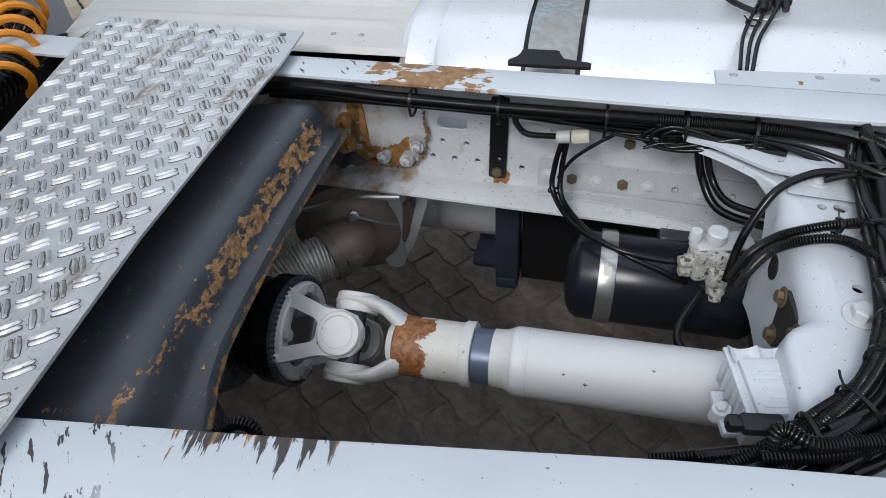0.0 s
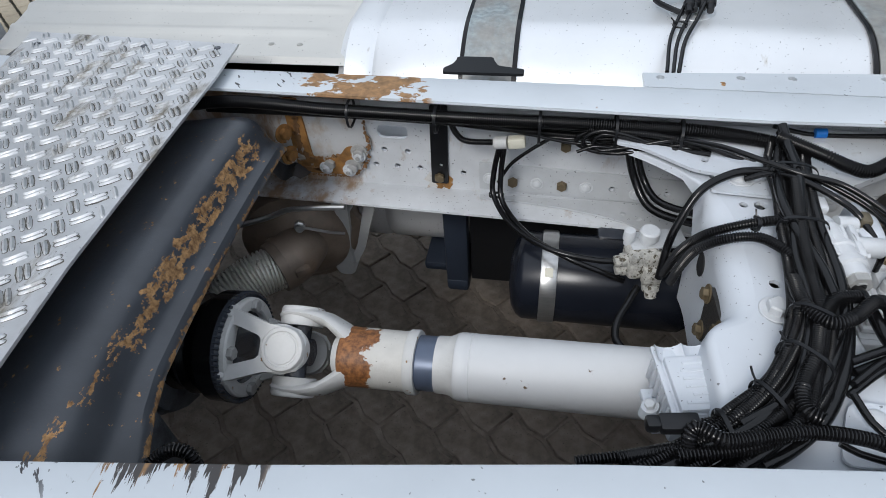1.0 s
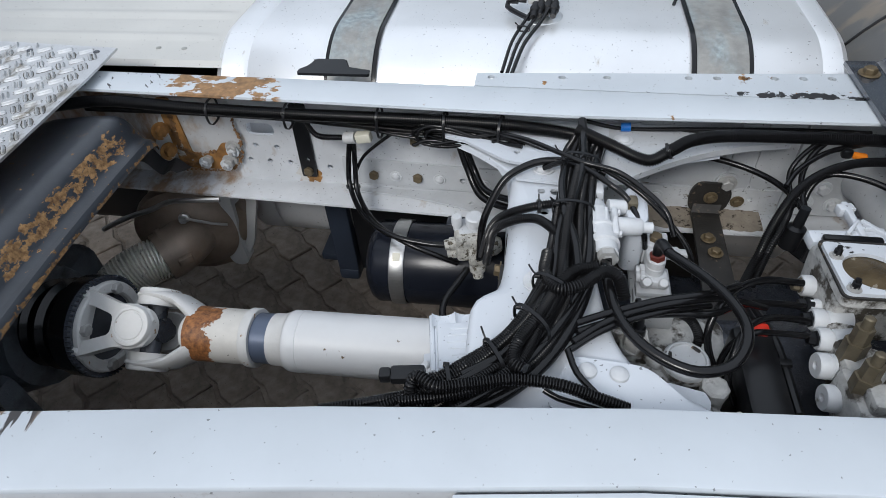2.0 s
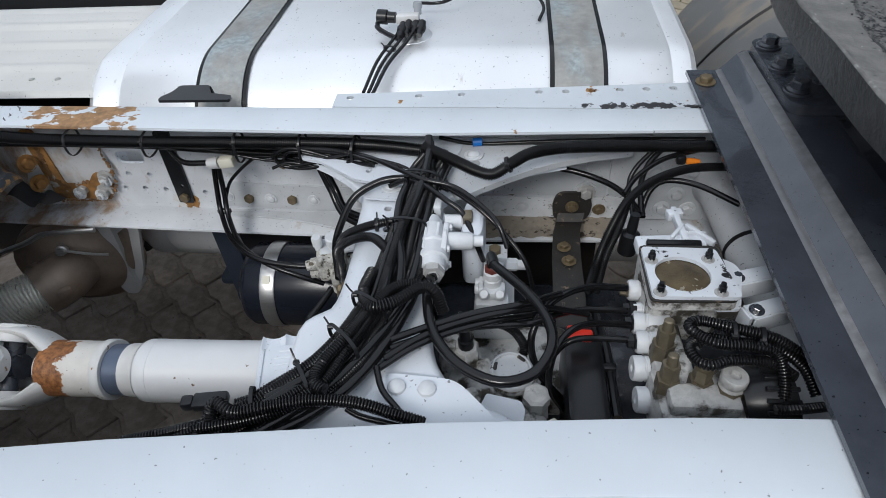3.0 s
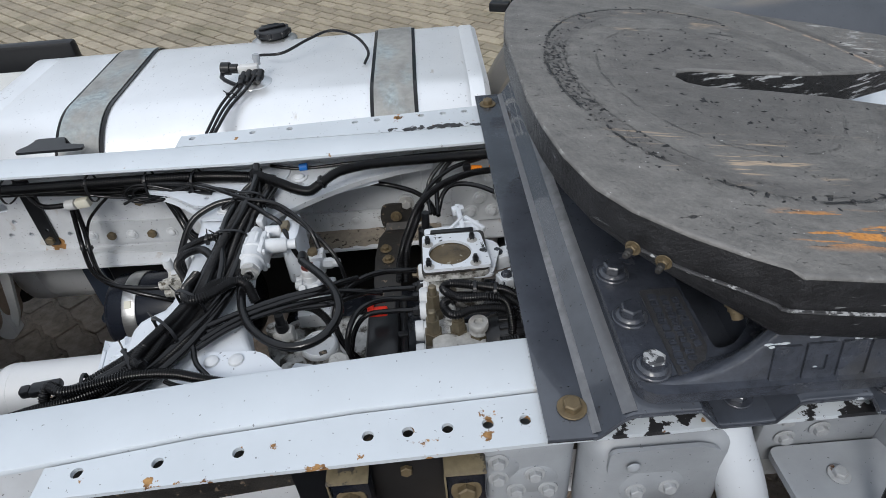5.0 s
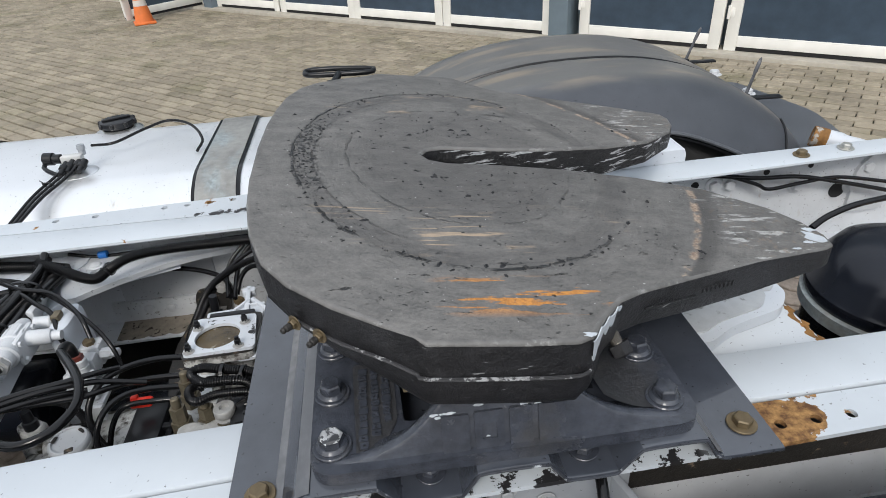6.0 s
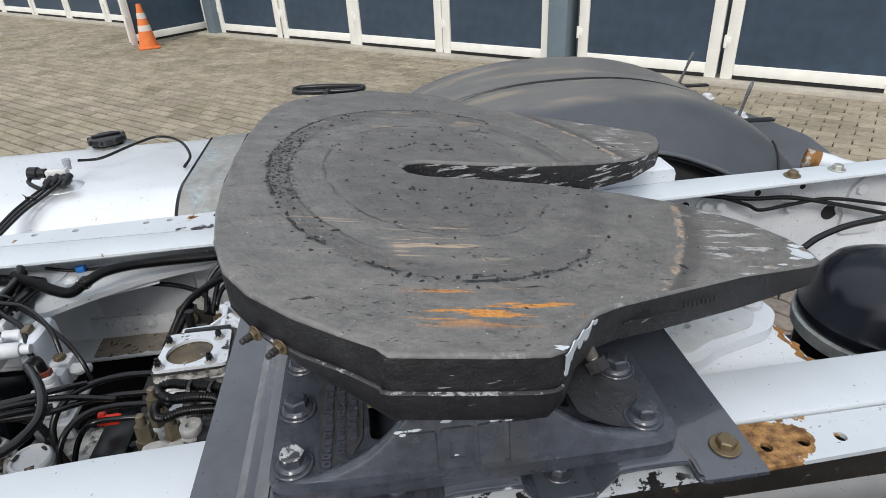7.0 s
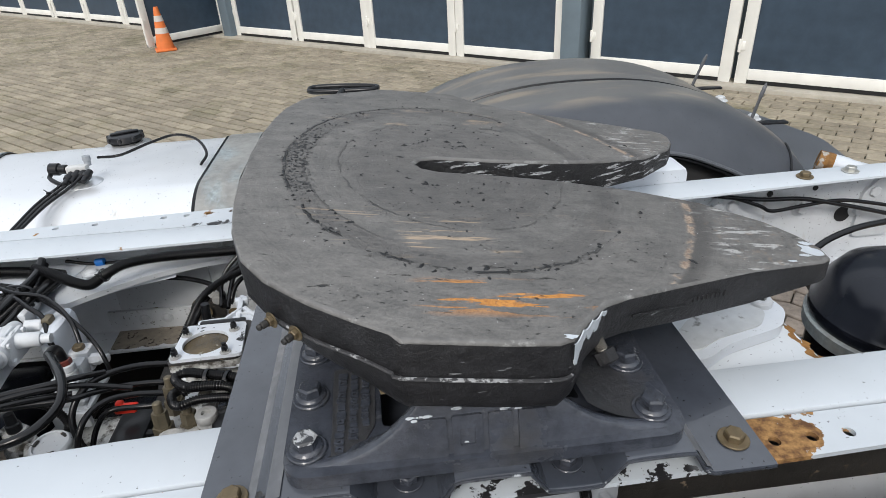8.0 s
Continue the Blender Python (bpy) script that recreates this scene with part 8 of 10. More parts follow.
lathe(bm, (0.595, 0.066, 0.955), (0.625, 0.070, 0.952), [(0, 0), (0, 0.0125), (0.9, 0.0125), (1, 0.010), (1, 0)], 20)
part("port", bm, "valve_white", relay)
bm = bmesh.new()
box(bm, (0.573, 0.098, 0.955), (0.032, 0.03, 0.03), None, 0.005)
lathe(bm, (0.570, 0.11, 0.955), (0.560, 0.165, 0.955), [(0, 0), (0, 0.014), (0.4, 0.014), (0.45, 0.018), (1, 0.018), (1, 0)], 18)
part("inlet", bm, "valve_white", relay)
bm = bmesh.new()
lathe(bm, (0.588, -0.050, 0.958), (0.590, -0.066, 0.9585), [(0, 0), (0, 0.018), (0.8, 0.017), (0.8, 0.010), (1, 0.010), (1, 0)], 6)
part("fitting", bm, "dull_bolt", relay, "dull hexagon outlet")
# black disc: the darkness inside the outlet is put into its colour
bm = bmesh.new()
lathe(bm, (0.590, -0.0650, 0.9585), (0.5905, -0.0668, 0.9586), [(0, 0), (0, 0.0085), (1, 0.0085), (1, 0)], 14)
part("outlet_hole", bm, "gap", relay)
bm = bmesh.new()
box(bm, (0.634, 0.073, 0.955), (0.016, 0.024, 0.026), None, 0.004)
part("fitting", bm, "brass", relay, "brass hose fitting")
bm = bmesh.new()
box(bm, (0.556, 0.02, 0.942), (0.006, 0.19, 0.05), None, 0.002)
box(bm, (0.572, 0.02, 0.9395), (0.04, 0.17, 0.008), None, 0.002)
part("bracket", bm, "white", relay)

for ob in relay.children:
    ob.location = (-0.007, 0.011, 0.0)

bottle = thing("expansion_cap", "smooth white rounded housing behind the relay valve", "valve housing")
bm = bmesh.new()
rows = []
for z, k in ((0.85, 1.0), (0.925, 1.0), (0.942, 0.97), (0.952, 0.86), (0.956, 0.6)):
    rows.append([(0.635 + 0.020 * k * math.copysign(abs(math.cos(a)) ** 0.6, math.cos(a)), 0.09 + 0.052 * k * math.copysign(abs(math.sin(a)) ** 0.6, math.sin(a)), z) for a in [q * math.tau / 24 for q in range(24)]])
strip(bm, rows, close=True, cap=True)
part("shell", bm, "white", bottle)

small = thing("pressure_valve", "small white painted pressure valve with a bolted foot", "valve")
bm = bmesh.new()
box(bm, (0.673, 0.068, 0.878), (0.040, 0.036, 0.044), None, 0.004)
box(bm, (0.672, 0.040, 0.872), (0.032, 0.030, 0.040), None, 0.005)
lathe(bm, (0.669, 0.014, 0.862), (0.669, 0.016, 0.905), [(0, 0), (0, 0.0150), (0.62, 0.0150), (0.66, 0.0135), (0.70, 0.0135), (0.72, 0.0150), (0.95, 0.0145), (1, 0.012), (1, 0)], 22)
box(bm, (0.669, 0.004, 0.868), (0.044, 0.030, 0.018), None, 0.005)
box(bm, (0.669, -0.004, 0.852), (0.054, 0.028, 0.012), None, 0.003)
box(bm, (0.669, -0.007, 0.838), (0.058, 0.030, 0.010), None, 0.003)
part("body", bm, "valve_white", small)
for x in (0.656, 0.682):
    bm = bmesh.new()
    lathe(bm, (x, -0.006, 0.868), (x, -0.014, 0.880), [(0, 0), (0, 0.0085), (0.8, 0.0085), (1, 0.0065), (1, 0)], 16)
    part("lug", bm, "valve_white", small)
for x, y, d in ((0.692, 0.056, (1, -0.03, 0)), (0.654, 0.018, (-1, 0, 0)), (0.654, 0.004, (-1, 0, 0))):
    bm = bmesh.new()
    long_ = 0.034 if x > 0.68 else 0.014
    p0, dd = Vector((x, y, 0.880 if x > 0.68 else 0.872)), Vector(d).normalized()
    lathe(bm, p0, p0 + dd * long_ * 0.55, [(0, 0), (0, 0.0115), (0.85, 0.0115), (1, 0.0095), (1, 0)], 6)
    lathe(bm, p0 + dd * long_ * 0.5, p0 + dd * long_, [(0, 0), (0, 0.0085), (0.9, 0.0085), (1, 0.006), (1, 0)], 14)
    part("port", bm, "bolt_white", small)
bolt(small, (0.672, 0.066, 0.9002), (0, 0, 1), 0.022, "bolt_brown", washer=False, label="dull hexagon plug")
bm = bmesh.new()
lathe(bm, (0.669, 0.016, 0.904), (0.668, 0.017, 0.914), [(0, 0), (0, 0.0125), (0.85, 0.0125), (1, 0.010), (1, 0)], 6)
part("collar", bm, "red_brown", small, "red-brown push-in collar")
bm = bmesh.new()
sweep(bm, [(0.668, 0.017, 0.912), (0.6675, 0.015, 0.935), (0.6690, 0.002, 0.949), (0.6735, -0.022, 0.955)], 0.0082, 12, 0.006)
part("elbow", bm, "plastic", small, "black push-in elbow")
bm = bmesh.new()
box(bm, (0.672, 0.02, 0.826), (0.068, 0.10, 0.010), None, 0.003)
box(bm, (0.672, -0.033, 0.812), (0.066, 0.012, 0.034), None, 0.003)
part("bracket", bm, "white_dirty", small)

# ---- brake modulator ----
mod = thing("brake_modulator", "white painted brake modulator with round window, ports and brass fittings", "modulator")
tiltm = Matrix.Translation((0.953, -0.024, 0.952)) @ Matrix.Rotation(radians(-5), 4, "X") @ Matrix.Rotation(radians(2), 4, "Z")
bm = bmesh.new()
lid = rounded([(-0.058, -0.062), (0.064, -0.064), (0.056, 0.046), (-0.054, 0.052)], 0.010, 5)
win = circle(-0.006, -0.013, 0.039, 36)
plate(bm, lid, [win], 0.006, tiltm @ Matrix.Translation((0, 0, 0.006)), 0.0015)
mod_lid = part("lid", bm, "white_flaked", mod, "flaking white lid")
bm = bmesh.new()
plate(bm, rounded([(-0.0615, -0.0655), (0.0605, -0.0655), (0.0645, 0.0605), (-0.0545, 0.0635)], 0.013, 5), [win], 0.0035, tiltm @ Matrix.Translation((0, 0, -0.0002)), 0.0008)
part("gasket", bm, "dark_rust2", mod, "dark soiled gasket")
bm = bmesh.new()
rim = rounded([(-0.061, -0.066), (0.060, -0.066), (0.064, 0.060), (-0.054, 0.064)], 0.014, 5)
plate(bm, rim, [], 0.013, tiltm @ Matrix.Translation((0, 0, -0.0040)), 0.004)
part("lid_rim", bm, "dirty_cast", mod)
bm = bmesh.new()
plate(bm, circle(-0.006, -0.013, 0.0395, 36), [], 0.003, tiltm @ Matrix.Translation((0, 0, -0.001)))
part("window", bm, "glass", mod_lid, "grimy brown round window")
for x, y in ((-0.047, -0.054), (0.036, -0.055), (0.038, 0.019), (-0.045, 0.017)):
    p = tiltm @ Vector((x, y, 0.0062))
    bolt(mod_lid, p, tiltm.to_3x3() @ Vector((0, 0, 1)), 0.0125, "dull_bolt")
    bm = bmesh.new()
    lathe(bm, p + Vector((0, 0, 0.004)), p + Vector((0, 0.002, 0.018)), [(0, 0), (0, 0.0056), (0.6, 0.0056), (0.65, 0.0040), (1, 0.0038), (1, 0)], 10)
    part("stud", bm, "plastic", mod_lid)
bm = bmesh.new()
box(bm, (0.955, -0.005, 0.885), (0.105, 0.125, 0.10), Matrix.Rotation(radians(-10), 3, "X"), 0.014, 3)
box(bm, (0.925, -0.08, 0.862), (0.05, 0.15, 0.06), None, 0.012, 3)
part("body", bm, "dirty_cast", mod)
for y, z, r in ((-0.002, 0.885, 0.0160), (-0.040, 0.882, 0.0105), (-0.066, 0.880, 0.0165), (-0.100, 0.877, 0.0165)):
    bm = bmesh.new()
    lathe(bm, (0.935, y, z), (0.884, y, z), [(0, r * 1.25), (0.35, r * 1.1), (0.60, r), (0.62, r * 0.90), (0.67, r * 0.90), (0.69, r * 1.05), (0.94, r * 1.05), (1, r * 0.92), (1, 0.007), (0.9, 0.006), (0.9, 0)], 22)
    part("port", bm, "valve_white", mod)
bm = bmesh.new()
box(bm, (0.955, -0.197, 0.860), (0.125, 0.085, 0.075), Matrix.Rotation(radians(4), 3, "Z"), 0.010, 2)
box(bm, (0.925, -0.148, 0.865), (0.055, 0.05, 0.07), None, 0.010, 2)
box(bm, (0.950, -0.215, 0.905), (0.09, 0.04, 0.025), None, 0.006)
valve_block = part("valve_block", bm, "dirty_cast", mod)
for y, z in ((-0.141, 0.868), (-0.187, 0.858)):
    bm = bmesh.new()
    lathe(bm, (0.912, y, z), (0.874, y - 0.001, z + 0.002), [(0, 0.014), (0.25, 0.014), (0.28, 0.0185), (0.52, 0.0185), (0.54, 0.0172), (0.60, 0.0172), (0.62, 0.0188), (0.94, 0.0185), (1, 0.017), (1, 0.006), (0.85, 0.005), (0.85, 0)], 22)
    part("end_cap", bm, "valve_white", valve_block)
for x, y, z, h in ((0.911, -0.140, 0.905, 0.062), (0.908, -0.194, 0.90, 0.062), (0.950, -0.194, 0.905, 0.046)):
    bm = bmesh.new()
    lathe(bm, (x, y, z - 0.03), (x, y + 0.004, z + h * 0.30), [(0, 0), (0, 0.016), (1, 0.016), (1, 0)], 6)
    lathe(bm, (x, y + 0.003, z + h * 0.28), (x, y + 0.006, z + h * 0.72), [(0, 0), (0, 0.0125), (1, 0.012), (1, 0)], 6)
    lathe(bm, (x, y + 0.005, z + h * 0.7), (x, y + 0.008, z + h), [(0, 0), (0, 0.0075), (0.9, 0.007), (1, 0.005), (1, 0)], 12)
    part("fitting", bm, "brass", valve_block, "dull brass threaded fitting")
bm = bmesh.new()
lathe(bm, (0.983, -0.205, 0.88), (0.983, -0.204, 0.924), [(0, 0), (0, 0.0165), (0.9, 0.0165), (1, 0.014), (1, 0)], 6)
part("hexagon_base", bm, "brass", valve_block, "dull brass hexagon")
bm = bmesh.new()
lathe(bm, (0.983, -0.204, 0.923), (0.983, -0.203, 0.946), [(0, 0.015), (0.15, 0.017), (0.35, 0.0155), (0.45, 0.017), (0.9, 0.017), (1, 0.0155), (1, 0.0075), (0.75, 0.007), (0.75, 0)], 24)
part("screw_cap", bm, "dull_bolt", valve_block, "round grey screw cap with a socket")
bm = bmesh.new()
lathe(bm, (1.003, -0.205, 0.89), (1.062, -0.205, 0.905), [(0, 0), (0, 0.045), (0.2, 0.048), (0.8, 0.048), (1, 0.044), (1, 0.025), (0.8, 0.024), (0.8, 0)], 32)
plug = part("ribbed_plug", bm, "plastic", mod, "black ribbed electrical plug")
for k in range(20):
    a = k * math.tau / 20
    bm = bmesh.new()
    box(bm, (1.035, -0.205 + 0.049 * math.cos(a), 0.898 + 0.049 * math.sin(a)), (0.04, 0.006, 0.006), Matrix.Rotation(a, 3, "X"), 0.001, 1)
    part("rib", bm, "plastic", plug)
for y, z in ((-0.002, 0.885), (-0.040, 0.882), (-0.066, 0.880), (-0.100, 0.877)):
    bm = bmesh.new()
    lathe(bm, (0.892, y, z), (0.872, y, z), [(0, 0), (0, 0.0125), (0.5, 0.0125), (0.55, 0.010), (1, 0.009), (1, 0)], 6)
    part("collar", bm, "brass" if y > -0.01 else "plastic", mod)
# folded brackets behind it
bm = bmesh.new()
plate(bm, rounded([(0.975, 0.044), (0.998, 0.036), (1.036, 0.010), (1.042, -0.010), (1.020, -0.088), (0.985, -0.09)], 0.008), [], 0.005, Matrix.Translation((0, 0, 0.9375)) @ Matrix.Rotation(radians(-3), 4, "X"), 0.001)
part("bracket", bm, "white_flaked", mod)
for q, (bx, by, turn) in enumerate(((1.062, -0.006, 17), (1.070, -0.069, 20))):
    bm = bmesh.new()
    Rq = Matrix.Rotation(radians(turn), 3, "Z")
    box(bm, (bx, by, 0.928), (0.075, 0.026, 0.005), Rq, 0.0015)
    box(bm, Vector((bx, by, 0.914)) + Rq @ Vector((0, -0.0135, 0)), (0.070, 0.004, 0.030), Rq, 0.0012)
    box(bm, Vector((bx, by, 0.908)) + Rq @ Vector((-0.040, 0, 0)), (0.005, 0.024, 0.042), Rq, 0.0012)
    part("bracket_arm", bm, "white_flaked", mod)
for p in ((1.036, -0.014, 0.931), (1.046, -0.079, 0.931)):
    bolt(mod, p, (0, 0, 1), 0.014, "dark")
bm = bmesh.new()
box(bm, (0.955, 0.070, 0.918), (0.11, 0.030, 0.022), Matrix.Rotation(radians(4), 3, "Z"), 0.005)
for pa, pb, w, h in (((0.978, 0.066, 0.930), (0.972, 0.150, 0.925), 0.010, 0.014), ((0.955, 0.070, 0.930), (0.980, 0.104, 0.930), 0.006, 0.012), ((0.984, 0.104, 0.930), (1.020, 0.060, 0.930), 0.008, 0.012),
                     ((0.976, 0.086, 0.930), (1.012, 0.084, 0.930), 0.005, 0.010), ((0.960, 0.135, 0.926), (0.985, 0.140, 0.926), 0.016, 0.016)):
    pa, pb = Vector(pa), Vector(pb)
    turn_ = math.atan2(pb.y - pa.y, pb.x - pa.x)
    box(bm, (pa + pb) / 2, ((pb - pa).length, w, h), Matrix.Rotation(turn_, 3, "Z"), 0.0018)
part("cable_entry", bm, "white_flaked", mod)
bm = bmesh.new()
box(bm, (0.955, 0.052, 0.936), (0.085, 0.012, 0.012), None, 0.003)
lathe(bm, (0.90, 0.115, 0.86), (0.905, 0.12, 0.94), [(0, 0), (0, 0.016), (0.5, 0.016), (0.55, 0.009), (1, 0.008), (1, 0)], 14)
part("plug", bm, "plastic", mod)

# ---- dark stay, axle castings, cross tube ----
bar = thing("cross_stay", "dirty black steel stay with rusty bolts between the valves", "stay")
bm = bmesh.new()
rows = []
for xa, xb, y, z in ((0.797, 0.857, 0.345, 0.80), (0.800, 0.857, 0.343, 0.765), (0.795, 0.850, 0.325, 0.748), (0.785, 0.838, 0.26, 0.775), (0.779, 0.834, 0.18, 0.782), (0.778, 0.836, 0.10, 0.775), (0.785, 0.84, 0.02, 0.74), (0.79, 0.845, -0.05, 0.69)):
    rows.append([(xa, y, z), (xb, y, z), (xb, y + 0.006, z - 0.008), (xa, y + 0.006, z - 0.008)])
strip(bm, rows, close=True, cap=True)
plate(bm, rounded([(0.790, 0.742), (0.862, 0.742), (0.870, 0.785), (0.858, 0.815), (0.796, 0.815), (0.785, 0.785)], 0.018, 5), [], 0.007, Matrix(((1, 0, 0, 0), (0, 0, -1, 0.3385), (0, 1, 0, 0), (0, 0, 0, 1))), 0.002)
part("bar", bm, "dark_rust2", bar)
for p, d in (((0.803, 0.205, 0.784), (0, 0, 1)), ((0.810, 0.165, 0.785), (0, 0, 1)), ((0.826, 0.331, 0.785), (0, -1, 0.1)), ((0.885, 0.347, 0.766), (0, -1, 0))):
    bolt(bar, p, d, 0.018, "bolt_brown", label="rusty bolt")

bag = thing("valve_carrier", "black plastic carrier with a red clip below the hoses", "carrier")
bm = bmesh.new()
box(bm, (0.812, -0.14, 0.79), (0.062, 0.16, 0.12), None, 0.012)
part("case", bm, "plastic", bag)
bm = bmesh.new()
box(bm, (0.805, -0.088, 0.873), (0.038, 0.018, 0.013), None, 0.004)
box(bm, (0.792, -0.081, 0.878), (0.013, 0.012, 0.010), None, 0.003)
part("clip", bm, "red", bag, "bright red plastic clip")
bm = bmesh.new()
sweep(bm, [(0.845, 0.02, 0.80), (0.850, -0.08, 0.83), (0.853, -0.20, 0.83)], 0.007, 8)
part("pipe", bm, "plastic", bag)
bm = bmesh.new()
sweep(bm, [(0.833, 0.02, 0.80), (0.837, -0.08, 0.83), (0.840, -0.20, 0.83)], 0.005, 8)
box(bm, (0.845, -0.12, 0.838), (0.028, 0.012, 0.012), None, 0.002)
part("pipe", bm, "plastic", bag)

axle = thing("axle_casting", "dirty white cast housing with bolted cap under the frame", "casting")
bm = bmesh.new()
lathe(bm, (0.702, -0.145, 0.74), (0.702, -0.150, 0.858), [(0, 0), (0, 0.040), (0.7, 0.036), (0.75, 0.031), (0.90, 0.031), (0.92, 0.034), (1, 0.034), (1, 0)], 30)
lathe(bm, (0.632, -0.112, 0.76), (0.634, -0.116, 0.850), [(0, 0), (0, 0.030), (0.6, 0.026), (0.65, 0.019), (0.82, 0.019), (0.84, 0.023), (1, 0.022), (1, 0)], 22)
lathe(bm, (0.634, -0.116, 0.849), (0.634, -0.117, 0.876), [(0, 0), (0, 0.0205), (0.85, 0.0205), (1, 0.0175), (1, 0.011), (0.8, 0.0105), (0.8, 0)], 6)
lathe(bm, (0.608, -0.095, 0.76), (0.610, -0.098, 0.864), [(0, 0), (0, 0.026), (0.6, 0.022), (0.8, 0.015), (1, 0.014), (1, 0)], 8)
box(bm, (0.664, -0.138, 0.835), (0.030, 0.036, 0.040), Matrix.Rotation(radians(25), 3, "Z"), 0.008, 3)
lathe(bm, (0.645, -0.178, 0.80), (0.646, -0.184, 0.846), [(0, 0), (0, 0.022), (0.7, 0.020), (1, 0.014), (1, 0)], 8)
lathe(bm, (0.738, -0.182, 0.80), (0.738, -0.187, 0.862), [(0, 0), (0, 0.020), (0.6, 0.018), (0.65, 0.0205), (0.95, 0.0195), (1, 0.015), (1, 0)], 7)
sweep(bm, [(0.62, -0.13, 0.80), (0.66, -0.16, 0.825), (0.69, -0.18, 0.82), (0.73, -0.20, 0.81), (0.75, -0.24, 0.80)], 0.022, 12)
box(bm, (0.70, -0.05, 0.72), (0.22, 0.16, 0.10), None, 0.03, 3)
box(bm, (0.68, -0.20, 0.74), (0.16, 0.10, 0.12), None, 0.02, 2)
part("body", bm, "dirty_cast", axle)
bm = bmesh.new()
lathe(bm, (0.702, -0.150, 0.8582), (0.702, -0.1504, 0.870), [(0, 0.033), (0.55, 0.033), (0.8, 0.0315), (1, 0.029), (1, 0.0265), (0.70, 0.0255), (0.62, 0.021), (0.72, 0.012), (0.75, 0)], 32)
axle_cap = part("cap", bm, "white_dirty", axle, "round bolted cap")
# solid dark blocks, with the shade of three recesses as their colour
for k in range(3):
    a = k * math.tau / 3 + 0.9
    bm = bmesh.new()
    box(bm, (0.702 + 0.0255 * math.cos(a), -0.150 + 0.0255 * math.sin(a), 0.8685), (0.009, 0.014, 0.003), Matrix.Rotation(a, 3, "Z"), 0.001, 1)
    part("recess", bm, "dark_rust2", axle_cap)
bm = bmesh.new()
plate(bm, rounded([(0.668, -0.202), (0.716, -0.212), (0.722, -0.226), (0.714, -0.262), (0.640, -0.268)], 0.004), [], 0.006, Matrix.Translation((0, 0, 0.90)) @ Matrix.Rotation(radians(6), 4, "X"), 0.001)
part("shield", bm, "white", axle)
bm = bmesh.new()
box(bm, (0.755, -0.245, 0.855), (0.035, 0.03, 0.02), Matrix.Rotation(radians(30), 3, "Z"), 0.004)
part("plug", bm, "cream", axle)
bm = bmesh.new()
lathe(bm, (0.634, -0.117, 0.868), (0.632, -0.112, 0.908), [(0, 0), (0, 0.012), (0.5, 0.012), (0.55, 0.009), (1, 0.008), (1, 0)], 12)
part("sensor", bm, "plastic", axle)

floorpan = thing("gearbox_tunnel", "dark soiled housing far below the valves", "housing")
bm = bmesh.new()
box(bm, (0.82, 0.02, 0.50), (0.62, 0.62, 0.16), None, 0.05, 3)
lathe(bm, (0.60, -0.03, 0.62), (1.3, -0.03, 0.62), [(0, 0), (0, 0.10), (0.2, 0.14), (0.8, 0.16), (1, 0.12), (1, 0)], 20)
part("shell", bm, "dark_cast", floorpan)

tube = thing("tube_crossmember", "white tubular crossmember with a dark band, streaked with dirt", "crossmember")
bm = bmesh.new()
lathe(bm, (1.115, 0.355, 0.835), (1.150, -0.36, 0.835), [(0, 0), (0, 0.052), (0.02, 0.052), (0.04, 0.045), (0.96, 0.045), (0.98, 0.052), (1, 0.052), (1, 0)], 28)
part("tube", bm, "white_dirty", tube)
bm = bmesh.new()
lathe(bm, (1.1235, 0.155, 0.835), (1.124, 0.147, 0.835), [(0, 0.0448), (0, 0.0462), (1, 0.0462), (1, 0.0448)], 28)
part("band", bm, "plastic", tube)

# ---- connectors and clips on the harness ----
conn = thing("cable_connector", "pale grey and cream plug connector tied to the rail harness", "connector")
bm = bmesh.new()
lathe(bm, (0.064, 0.318, 0.902), (0.090, 0.316, 0.906), [(0, 0), (0, 0.010), (0.1, 0.0125), (1, 0.0125), (1, 0)], 16)
part("socket", bm, "bracket", conn)
bm = bmesh.new()
box(bm, (0.108, 0.315, 0.909), (0.034, 0.020, 0.022), Matrix.Rotation(radians(-8), 3, "Y"), 0.004)
part("plug", bm, "cream", conn)
bm = bmesh.new()
lathe(bm, (0.622, 0.322, 0.951), (0.640, 0.322, 0.952), [(0, 0), (0, 0.0085), (1, 0.0085), (1, 0)], 12)
solo("hose_clip", bm, "blue", "small bright blue clip on a hose under the rail", "clip", "blue clips")
amber = thing("amber_connector", "amber plastic plug connector by the mounting plate", "connector")
bm = bmesh.new()
box(bm, (1.024, 0.262, 0.948), (0.026, 0.012, 0.011), Matrix.Rotation(radians(8), 3, "Y"), 0.004)
part("body", bm, "amber", amber)
bm = bmesh.new()
box(bm, (1.002, 0.262, 0.953), (0.018, 0.016, 0.017), None, 0.005)
part("cap", bm, "plastic", amber)
block = thing("connector_block", "black plastic connector block on the harness by the rail", "connector")
bm = bmesh.new()
box(bm, (0.330, -0.292, 0.972), (0.044, 0.022, 0.014), Matrix.Rotation(radians(8), 3, "Z"), 0.004)
box(bm, (0.302, -0.296, 0.972), (0.016, 0.016, 0.016), Matrix.Rotation(radians(8), 3, "Z"), 0.004)
part("housing", bm, "plastic", block)


